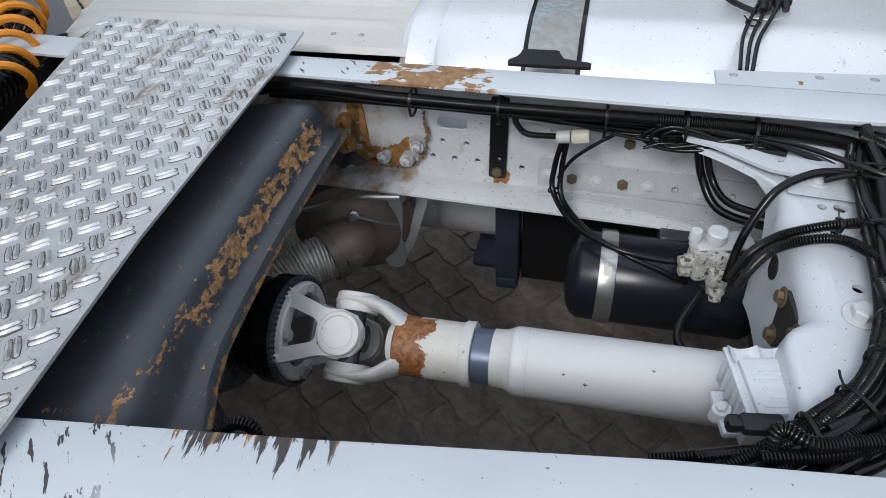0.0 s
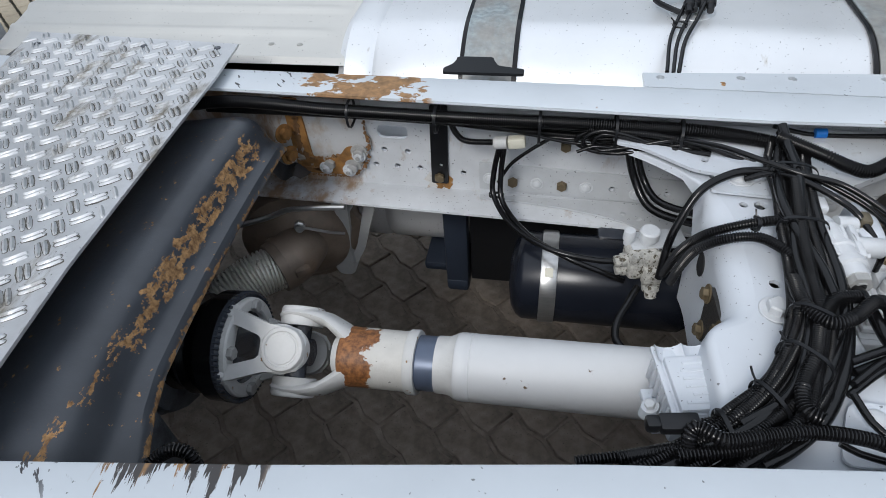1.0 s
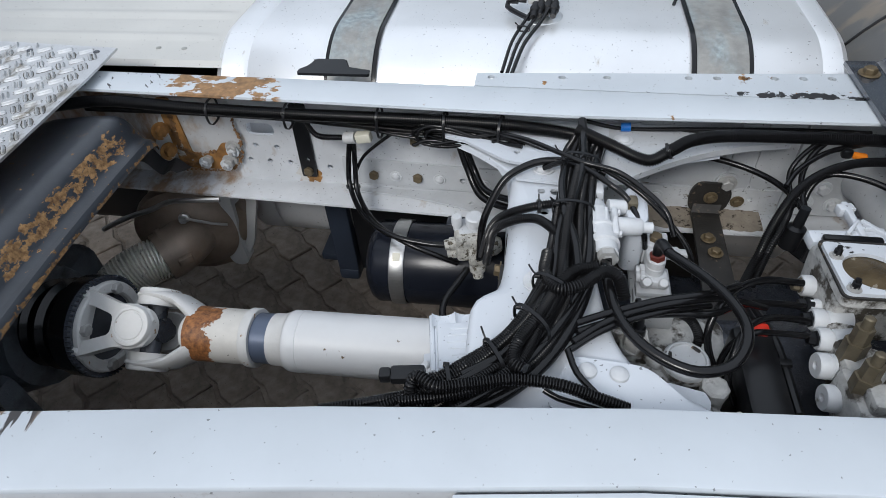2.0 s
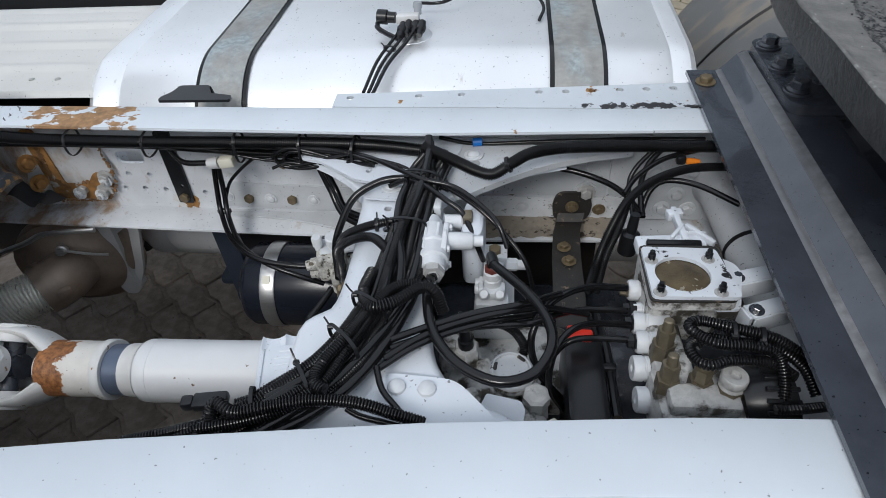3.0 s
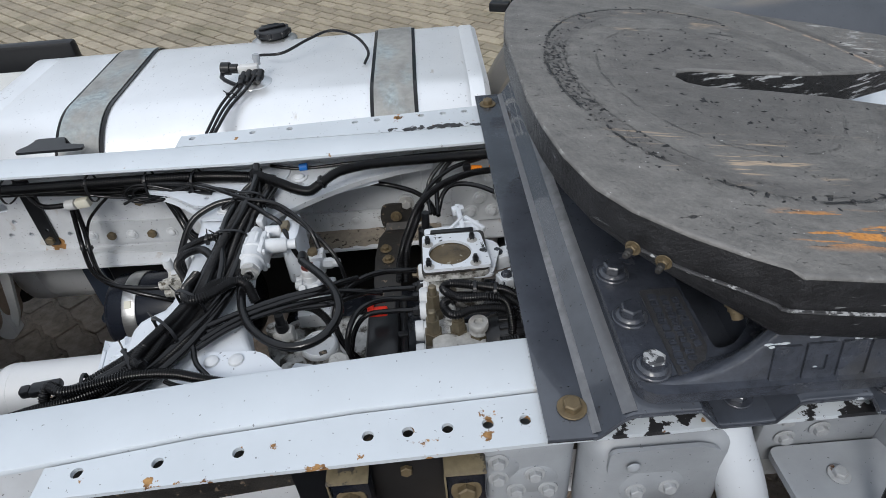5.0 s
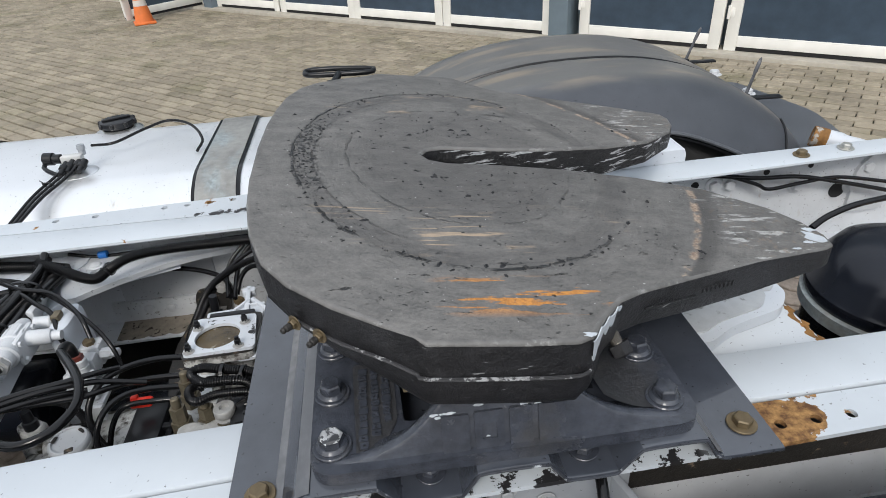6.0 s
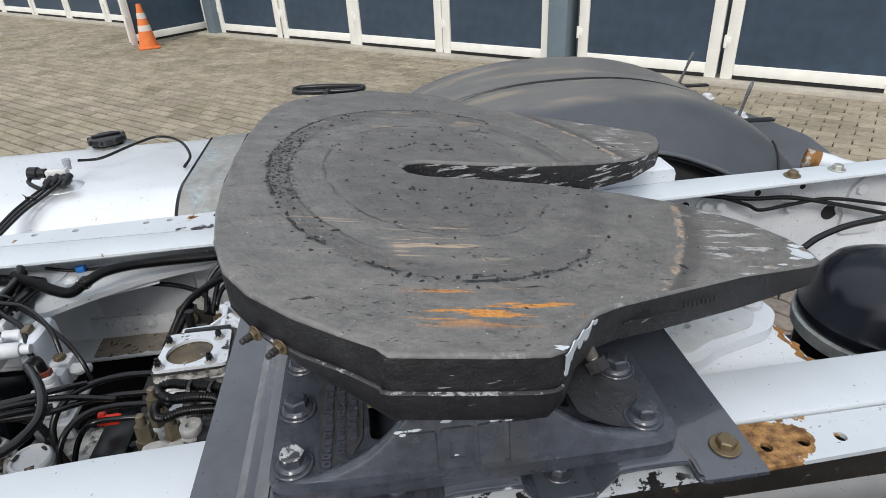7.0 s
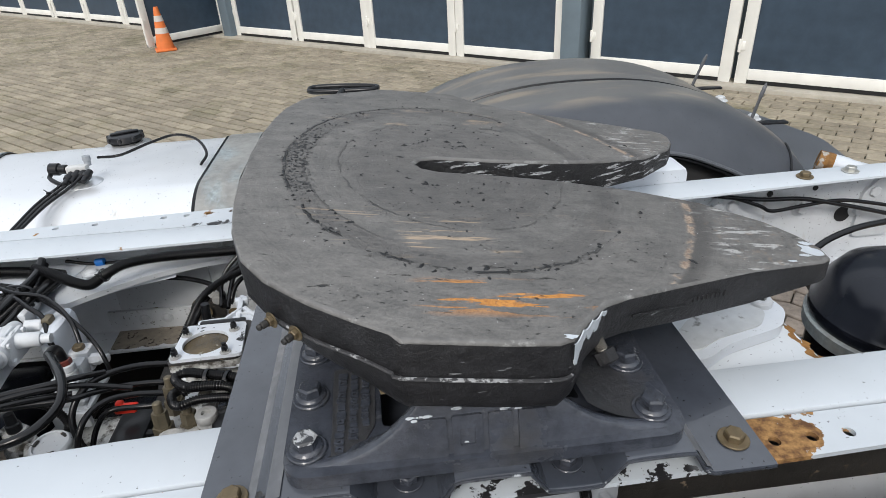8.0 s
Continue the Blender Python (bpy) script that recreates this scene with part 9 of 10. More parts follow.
def tie(p, along_dir, reach=0.06, tail=0.0):
    """A cable tie round all hoses that pass p within reach: a thin flat band, its lock and tail."""
    d = Vector(along_dir).normalized()
    u = d.cross(Vector((0, 0, 1))).normalized()
    v = u.cross(d).normalized()
    p = Vector(p)
    hits = []
    for line, r in HOSES:
        q = min(line, key=lambda k: (k - p).length)
        o = q - p
        if (o - d * o.dot(d)).length < reach and abs(o.dot(d)) < 0.015:
            hits += [(o.dot(u) + r, o.dot(v)), (o.dot(u) - r, o.dot(v)), (o.dot(u), o.dot(v) + r), (o.dot(u), o.dot(v) - r)]
    if len(hits) < 4:
        return
    x0, x1, y0, y1 = min(h[0] for h in hits), max(h[0] for h in hits), min(h[1] for h in hits), max(h[1] for h in hits)
    c0 = p + u * (x0 + x1) / 2 + v * (y0 + y1) / 2
    w, h = (x1 - x0) / 2 + 0.001, (y1 - y0) / 2 + 0.001
    ob = thing("cable_tie", "thin black plastic cable tie round the harness", "cable tie", "cable ties")
    bm = bmesh.new()
    rows = []
    for k in range(24):
        a = k * math.tau / 24
        ca_, sa_ = (math.copysign(abs(f(a)) ** 0.75, f(a)) for f in (math.cos, math.sin))
        c = c0 + u * ca_ * w + v * sa_ * h
        nrm = (u * ca_ + v * sa_).normalized()
        rows.append([c - d * 0.0025, c + d * 0.0025, c + d * 0.0025 + nrm * 0.0014, c - d * 0.0025 + nrm * 0.0014])
    rows.append(rows[0])
    strip(bm, rows, close=True)
    part("band", bm, "plastic", ob)
    bm = bmesh.new()
    e = c0 + u * w * 0.8 + v * h * 0.55
    box(bm, e, (0.008, 0.007, 0.006), None, 0.001, 1)
    if tail:
        sweep(bm, [e, e + u * tail * 0.6 + v * 0.006, e + u * tail + v * tail * 0.9], 0.0014, 5)
    part("lock", bm, "plastic", ob)


for p, d, reach, t_ in (((0.545, 0.165, 0.968), (-0.2, -1, 0), 0.028, 0.02), ((0.527, 0.045, 0.966), (-0.1, -1, 0), 0.030, 0.012),
                       ((0.490, -0.125, 0.965), (-0.6, -1, 0), 0.040, 0.015), ((0.462, -0.180, 0.962), (-0.7, -0.8, 0), 0.045, 0.012), ((0.422, -0.228, 0.962), (-0.9, -0.6, 0), 0.042, 0.015), ((0.375, -0.270, 0.962), (-1, -0.3, 0), 0.045, 0.0),
                       ((0.475, 0.085, 0.935), (-1, -0.1, 0), 0.04, 0.01), ((0.435, 0.100, 0.905), (-1, 0.2, -0.4), 0.04, 0.008), ((0.150, 0.300, 0.955), (1, 0, 0), 0.04, 0.012), ((-0.045, 0.305, 0.955), (1, 0, 0), 0.04, 0.01),
                       ((0.395, 0.285, 0.95), (1, -0.1, 0), 0.04, 0.012), ((-0.215, 0.308, 0.955), (1, 0, 0), 0.04, 0.0), ((0.285, 0.295, 0.945), (1, 0, 0), 0.045, 0.01), ((0.70, 0.205, 0.965), (0.8, 0, 0.4), 0.03, 0.01),
                       ((0.985, -0.135, 0.975), (1, -0.1, 0), 0.045, 0.0), ((1.02, -0.145, 0.975), (1, -0.2, 0), 0.045, 0.01), ((0.068, 0.317, 0.79), (0, 0.01, 1), 0.03, 0.006), ((0.165, 0.235, 0.706), (1, -0.5, 0), 0.03, 0.008),
                       ((0.62, -0.085, 0.955), (1, 0.35, 0), 0.04, 0.0), ((0.76, -0.02, 0.95), (1, 0.2, 0), 0.035, 0.0), ((0.47, -0.02, 0.98), (-0.3, -1, 0), 0.03, 0.0), ((0.455, 0.79, 0.99), (-0.5, -1, 0), 0.03, 0.01), ((0.41, 0.62, 0.985), (-0.3, -1, 0), 0.03, 0.01)):
    tie(p, d, reach, t_)

# ---- sender on the tank ----
sender = thing("tank_sender", "pale tank sender unit with black plug and fuel line elbows", "sender unit")
bm = bmesh.new()
lathe(bm, (0.445, 0.74, 0.968), (0.445, 0.74, 0.985), [(0, 0.055), (0.5, 0.05), (1, 0.03), (1, 0)], 28)
part("base", bm, "tank", sender)
bm = bmesh.new()
box(bm, (0.440, 0.745, 1.015), (0.055, 0.026, 0.022), None, 0.005)
box(bm, (0.445, 0.74, 0.995), (0.022, 0.022, 0.03), None, 0.004)
part("body", bm, "bracket", sender)
bm = bmesh.new()
lathe(bm, (0.410, 0.748, 1.016), (0.365, 0.752, 1.018), [(0, 0), (0, 0.013), (0.4, 0.013), (0.45, 0.017), (0.95, 0.017), (1, 0.013), (1, 0)], 18)
sweep(bm, [(0.372, 0.75, 1.012), (0.365, 0.735, 1.0), (0.39, 0.71, 0.995), (0.42, 0.69, 0.99)], 0.006, 8)
part("plug", bm, "plastic", sender)
for dx, dy in ((0.0, 0.0), (0.017, 0.006), (0.032, -0.004), (-0.012, -0.012)):
    bm = bmesh.new()
    lathe(bm, (0.444 + dx, 0.735 + dy, 1.010), (0.440 + dx, 0.69 + dy, 0.998), [(0, 0), (0, 0.009), (0.3, 0.009), (0.35, 0.012), (0.6, 0.011), (0.65, 0.008), (1, 0.007), (1, 0)], 12)
    part("elbow", bm, "plastic", sender)
bm = bmesh.new()
lathe(bm, (0.462, 0.762, 1.018), (0.463, 0.764, 1.045), [(0, 0), (0, 0.009), (0.5, 0.009), (0.55, 0.011), (1, 0.010), (1, 0)], 12)
part("breather", bm, "grey_cast", sender)
for piece in sender.children:
    piece.location = (0.008, -0.024, 0.022)

# ---- coiled cables behind the cab ----
for nm, label, mt, r, cr, a, b_, turns in (("coiled_cable", "bright orange coiled trailer cable behind the cab", "orange", 0.009, 0.048, (-1.30, 0.56, 1.02), (-1.06, 0.20, 0.985), 6),
                                          ("coiled_hose", "black coiled trailer hose hanging behind the cab", "rubber", 0.008, 0.035, (-1.12, 0.30, 0.99), (-1.02, 0.02, 1.01), 14),
                                          ("coiled_hose", "black coiled trailer hose lying behind the cab", "rubber", 0.008, 0.035, (-1.45, 0.50, 1.03), (-1.20, 0.46, 1.00), 8)):
    a, b_ = Vector(a), Vector(b_)
    u, w = frame_of(b_ - a)
    bm = bmesh.new()
    sweep(bm, [a.lerp(b_, k / (turns * 8)) + (u * math.cos(k * math.tau / 8) + w * math.sin(k * math.tau / 8)) * cr for k in range(turns * 8 + 1)], r, 8, 0.012)
    solo(nm, bm, mt, label, "coiled cable")
tray = thing("cable_tray", "pale grey tray with dark clutter behind the cab", "tray")
bm = bmesh.new()
box(bm, (-1.35, 0.30, 0.90), (0.55, 0.50, 0.02), None, 0.005)
box(bm, (-1.08, 0.30, 0.94), (0.02, 0.50, 0.08), None, 0.005)
part("pan", bm, "plastic", tray)
bm = bmesh.new()
sweep(bm, [(-1.42, 0.52, 0.95), (-1.30, 0.46, 0.98), (-1.18, 0.40, 0.97), (-1.08, 0.30, 0.98)], 0.012, 8)
part("loose_hose", bm, "rubber", tray)
bm = bmesh.new()
sweep(bm, [(-1.40, 0.40, 0.95), (-1.25, 0.42, 0.96), (-1.15, 0.50, 0.96)], 0.014, 8)
part("loose_hose", bm, "rubber", tray)

# ---- outside the near rail ----
M["cap_edge"] = material("yellowed_grey_edge", (0.20, 0.165, 0.10), 0.6, var=0.35, scale=40, bump=0.3, patch=(0.06, 0.055, 0.05), patch_scale=30, patch_at=0.52, patch_soft=0.05)
clamps = thing("body_bracket", "black bolted bracket plate outside the rail", "bracket")
bm = bmesh.new()
box(bm, (0.83, -0.425, 0.86), (0.26, 0.012, 0.17), None, 0.004)
part("plate", bm, "plastic", clamps)
for x in (0.785, 0.940):
    bm = bmesh.new()
    box(bm, (x, -0.447, 0.885), (0.055, 0.030, 0.10), None, 0.006)
    clamp_block = part("clamp", bm, "black_paint", clamps)
    bm = bmesh.new()
    box(bm, (x, -0.4520, 0.9370), (0.056, 0.030, 0.003), None, 0.001)
    box(bm, (x - 0.027, -0.4635, 0.905), (0.003, 0.003, 0.06), None, 0.001)
    part("cap", bm, "cap_edge", clamp_block, "grey-yellow cap strip")
    bolt(clamp_block, (x, -0.463, 0.895), (0, -1, 0.3), 0.027, "bolt_brown", label="yellowed bolt")
bolt(clamps, (0.86, -0.432, 0.905), (0, -1, 0.2), 0.018, "bolt_brown", washer=False)
M["bolt_worn"] = material("bolt_with_worn_paint", (0.36, 0.375, 0.39), 0.5, var=0.2, scale=60, bump=0.3, patch=(0.22, 0.11, 0.05), patch_scale=45, patch_at=0.58, patch_soft=0.05)
casting = thing("suspension_casting", "grey painted suspension casting with a cluster of bolts", "casting")
bm = bmesh.new()
box(bm, (1.025, -0.42, 0.87), (0.135, 0.05, 0.20), None, 0.025, 3)
box(bm, (1.20, -0.43, 0.86), (0.205, 0.075, 0.22), None, 0.035, 4)
part("body", bm, "grey_cast", casting)
bm = bmesh.new()
plate(bm, rounded([(1.125, 0.915), (1.275, 0.915), (1.270, 0.955), (1.245, 0.968), (1.125, 0.968)], 0.012), [], 0.006, Matrix(((1, 0, 0, 0), (0, 0, -1, -0.472), (0, 1, 0, 0), (0, 0, 0, 1))), 0.002)
pad = part("pad", bm, "grey_cast", casting)
for x, z in ((0.985, 0.93), (0.985, 0.89), (1.035, 0.893), (1.01, 0.855), (1.055, 0.853), (1.17, 0.868), (1.215, 0.873)):
    bolt(casting, (x, -0.447 if x < 1.1 else -0.469, z), (0, -1, 0.15), 0.0185, "bolt_worn")
bolt(pad, (1.155, -0.479, 0.943), (0, -1, 0), 0.017, "grey_cast", domed=True, washer=False)
for x, z, r in ((0.985, 0.91, 0.030), (1.035, 0.875, 0.034), (1.192, 0.870, 0.046)):
    bm = bmesh.new()
    yb_ = -0.4448 if x < 1.1 else -0.4668
    lathe(bm, (x, yb_ + 0.004, z), (x, yb_ - 0.0022, z), [(0, r), (0.6, r), (1, r - 0.004), (1, 0)], 28)
    part("boss", bm, "grey_cast", casting)
leg = thing("tubular_stay", "white painted tube stay going down from the rail", "stay")
bm = bmesh.new()
sweep(bm, [(1.285, -0.40, 0.985), (1.295, -0.43, 0.93), (1.325, -0.46, 0.84), (1.36, -0.48, 0.72)], 0.034, 24, 0.01)
part("tube", bm, "white", leg)
shock = thing("damper_bracket", "grey cast damper bracket with bolts under the rail", "bracket")
bm = bmesh.new()
box(bm, (1.46, -0.405, 0.90), (0.20, 0.02, 0.16), None, 0.005)
plate(bm, rounded([(1.375, -0.42), (1.55, -0.42), (1.60, -0.55), (1.38, -0.53)], 0.015), [], 0.012, Matrix.Translation((0, 0, 0.865)), 0.003)
box(bm, (1.555, -0.47, 0.89), (0.012, 0.12, 0.07), Matrix.Rotation(radians(18), 3, "Z"), 0.003)
part("body", bm, "grey_cast", shock)
for p, d in (((1.335, -0.388, 0.925), (0, -1, 0)), ((1.385, -0.417, 0.93), (0, -1, 0)), ((1.335, -0.40, 0.885), (0, -1, 0)), ((1.395, -0.417, 0.885), (0, -1, 0)), ((1.44, -0.417, 0.90), (0, -1, 0)), ((1.45, -0.47, 0.866), (0, 0, 1)), ((1.55, -0.40, 0.90), (0, -1, 0))):
    bolt(shock, p, d, 0.019, "bolt_worn")
hose("air_hose", "black hose running down beside the damper bracket", "rubber", 0.0075, 0.0, (1.50, -0.42, 1.0), (1.49, -0.49, 0.965), (1.465, -0.53, 0.90), (1.44, -0.56, 0.80))

side_box = thing("equipment_box", "dark equipment box with a blue-grey lid under the near rail", "equipment box")
bm = bmesh.new()
box(bm, (-0.45, -0.83, 0.50), (2.3, 0.56, 0.76), None, 0.02)
part("case", bm, "navy", side_box)
bm = bmesh.new()
box(bm, (0.60, -0.83, 0.52), (0.12, 0.50, 0.80), None, 0.015)
part("end_panel", bm, "bracket", side_box)

# ---- behind the coupling ----
for x, y in ((2.294, 0.335), (2.418, 0.345)):
    bolt(far_rail, (x, y, 1.0005), (0, 0, 1), 0.025, "bolt_brown" if x < 2.3 else "zinc")
for x, z in ((2.33, 0.90), (2.52, 0.93), (2.49, 0.88), (2.10, 0.925), (2.14, 0.925)):
    bolt(far_rail, (x, along(FAR_OUT, x) - 0.009, z), (0, -1, 0), 0.030, "bolt_white")
web_plate("bracket_plate", "white bolted bracket plate on the rail web", rounded([(2.49, 0.80), (2.60, 0.80), (2.60, 0.96), (2.53, 0.97), (2.49, 0.93)], 0.02), [], "white_dirty", 0.010)
# black discs on the web, coloured as the shade in its holes
for hx, hz, hr in ((2.455, 0.868, 0.022), (2.24, 0.945, 0.008), (2.36, 0.95, 0.007), (2.05, 0.93, 0.010), (1.98, 0.94, 0.008)):
    bm = bmesh.new()
    yw = along(FAR_OUT, hx) - 0.0105
    lathe(bm, (hx, yw, hz), (hx, yw + 0.006, hz), [(0, 0), (0, hr), (1, hr), (1, 0)], 20)
    part("hole", bm, "gap", far_rail)
riser = thing("rail_block", "white steel block on the rail behind the coupling", "steel block")
bm = bmesh.new()
rows = []
for x, h in ((1.775, 0.004), (1.79, 0.008), (1.855, 0.034), (1.865, 0.036), (2.000, 0.036), (2.008, 0.033), (2.012, 0.024)):
    c = 0.362 + 0.03 * (x - 1.775)
    rows.append([(x, c, 1.0005), (x, c, 1.0005 + h - 0.003), (x, c + 0.004, 1.0005 + h), (x, c + 0.078, 1.0005 + h), (x, c + 0.082, 1.0005 + h - 0.003), (x, c + 0.082, 1.0005)])
strip(bm, rows, close=True, cap=True)
part("block", bm, "white", riser)
spring = thing("air_spring", "glossy black air spring with a steel rim", "air spring")
bm = bmesh.new()
lathe(bm, (2.30, 0.02, 0.55), (2.30, 0.02, 0.955), [(0, 0), (0, 0.12), (0.1, 0.15), (0.62, 0.155), (0.70, 0.158)], 40)
part("bellows", bm, "rubber", spring)
bm = bmesh.new()
lathe(bm, (2.30, 0.02, 0.80), (2.30, 0.02, 0.955), [(0, 0.157), (0.12, 0.166), (0.25, 0.166), (0.30, 0.160), (0.55, 0.150), (0.8, 0.125), (0.93, 0.09), (1, 0.04), (1, 0)], 48)
part("dome", bm, "black_paint", spring, "glossy black domed top")
bm = bmesh.new()
lathe(bm, (2.30, 0.02, 0.775), (2.30, 0.02, 0.81), [(0, 0.158), (0.1, 0.169), (0.9, 0.171), (1, 0.160)], 48)
part("rim", bm, "strap", spring)
for ob in spring.children:
    ob.location = (0.040, 0.000, -0.018)
can = thing("green_canister", "dark green plastic canister beside the air spring", "canister")
bm = bmesh.new()
lathe(bm, (2.38, -0.13, 0.72), (2.38, -0.13, 0.93), [(0, 0), (0, 0.05), (0.8, 0.05), (0.95, 0.042), (1, 0.03), (1, 0)], 24)
part("body", bm, "green", can)
seat = thing("spring_seat", "white painted cast seat with a socket bolt on the crossmember", "casting")
bm = bmesh.new()
top = rounded([(1.72, -0.19), (1.80, -0.10), (1.90, -0.04), (1.975, -0.045), (1.985, -0.10), (1.95, -0.145), (1.84, -0.175), (1.78, -0.21)], 0.02, 4)
plate(bm, top, [], 0.022, Matrix.Translation((0, 0, 0.945)), 0.006)
part("cap", bm, "white", seat)
bm = bmesh.new()
plate(bm, [(x * 0.985 + 0.028, y * 0.96 - 0.005) for x, y in top], [], 0.03, Matrix.Translation((0, 0, 0.9225)), 0.006)
part("pad", bm, "cast_white", seat)
bm = bmesh.new()
lathe(bm, (1.95, -0.075, 0.944), (1.95, -0.075, 0.958), [(0, 0.02), (0.7, 0.02), (1, 0.017), (1, 0.009), (0.5, 0.008), (0.5, 0)], 22)
socket = part("socket_bolt", bm, "bolt_white", seat)
# socket filled by a black disc that paints its inner shade
bm = bmesh.new()
lathe(bm, (1.95, -0.075, 0.9515), (1.95, -0.075, 0.9530), [(0, 0), (0, 0.0082), (1, 0.0082), (1, 0)], 6)
part("socket_hole", bm, "gap", socket)
bm = bmesh.new()
plate(bm, [(1.85 + (x - 1.85) * 0.80, -0.118 + (y + 0.118) * 0.74) for x, y in top], [], 0.0035, Matrix.Translation((-0.015, 0, 0.9485)), 0.001)
part("step", bm, "cast_white", seat)
beam2 = thing("rear_crossmember", "white boxed crossmember with a rusty edge behind the coupling", "crossmember")
bm = bmesh.new()
box(bm, (1.88, 0.0, 0.86), (0.22, 0.62, 0.12), None, 0.012)
part("box", bm, "white_rust", beam2)
rnd = random.Random(31)
for k in range(9):
    bm = bmesh.new()
    shape = [(math.cos(q * math.tau / 13) * 0.009 * rnd.uniform(0.3, 1.2), math.sin(q * math.tau / 13) * 0.017 * rnd.uniform(0.3, 1.2)) for q in range(13)]
    plate(bm, shape, [], 0.0012, Matrix.Translation((1.980 + rnd.uniform(-0.006, 0.004), -0.235 + 0.022 * k, 0.9206)))
    part("rust_flake", bm, "foot_rust", beam2, "flake of orange rust")
# dark slab added low down in place of the shaded depth
bm = bmesh.new()
box(bm, (2.25, 0.0, 0.50), (0.9, 0.6, 0.10), None, 0.03)
part("undershield", bm, "dark_cast", beam2)
hose("corrugated_conduit", "black corrugated conduit by the air spring", "conduit", 0.012, 0.0054, (2.02, -0.255, 0.94), (2.12, -0.245, 0.955), (2.24, -0.22, 0.96), (2.40, -0.20, 0.95))
hose("air_hose", "black hose at the foot of the air spring", "rubber", 0.010, 0.0, (2.02, -0.12, 0.80), (2.07, -0.17, 0.86), (2.13, -0.20, 0.90), (2.25, -0.18, 0.93))


SEAM = 16


def scuffed_lit_guard_material():
    """Grey-black plastic scuffed brown on the crown, which is also coloured paler for sky light."""
    m = material("scuffed_crown_lit_mudguard", (0.060, 0.066, 0.078), 0.34, var=0.18, scale=12, bump=0.10, specks=0.01)
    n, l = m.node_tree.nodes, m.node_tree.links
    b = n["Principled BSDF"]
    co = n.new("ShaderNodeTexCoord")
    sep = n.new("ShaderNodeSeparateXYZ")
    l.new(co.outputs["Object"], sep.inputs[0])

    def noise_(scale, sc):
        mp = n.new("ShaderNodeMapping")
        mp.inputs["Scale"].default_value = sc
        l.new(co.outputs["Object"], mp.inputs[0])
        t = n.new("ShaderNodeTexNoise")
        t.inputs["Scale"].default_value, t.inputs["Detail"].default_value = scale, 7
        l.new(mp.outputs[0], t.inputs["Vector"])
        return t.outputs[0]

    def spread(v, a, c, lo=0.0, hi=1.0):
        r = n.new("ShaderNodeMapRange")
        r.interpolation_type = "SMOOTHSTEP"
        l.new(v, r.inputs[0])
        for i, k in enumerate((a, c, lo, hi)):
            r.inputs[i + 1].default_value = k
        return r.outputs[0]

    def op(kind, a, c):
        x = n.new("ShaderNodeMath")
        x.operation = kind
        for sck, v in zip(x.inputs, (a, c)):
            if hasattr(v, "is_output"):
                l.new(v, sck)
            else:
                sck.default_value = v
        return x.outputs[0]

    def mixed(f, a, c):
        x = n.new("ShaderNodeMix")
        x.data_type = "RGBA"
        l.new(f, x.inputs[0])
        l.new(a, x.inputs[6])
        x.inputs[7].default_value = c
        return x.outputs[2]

    # crown pale, inner face dark: the fall of light is painted in by y
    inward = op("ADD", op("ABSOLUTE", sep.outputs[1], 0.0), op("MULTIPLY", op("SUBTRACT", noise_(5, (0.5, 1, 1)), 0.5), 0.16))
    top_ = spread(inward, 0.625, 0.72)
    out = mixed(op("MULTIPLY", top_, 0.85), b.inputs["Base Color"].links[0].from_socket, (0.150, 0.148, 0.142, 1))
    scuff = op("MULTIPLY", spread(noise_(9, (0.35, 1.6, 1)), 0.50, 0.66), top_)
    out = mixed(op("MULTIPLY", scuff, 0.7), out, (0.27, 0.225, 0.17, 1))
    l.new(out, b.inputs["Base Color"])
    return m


M["mudguard_scuffed_lit"] = scuffed_lit_guard_material()


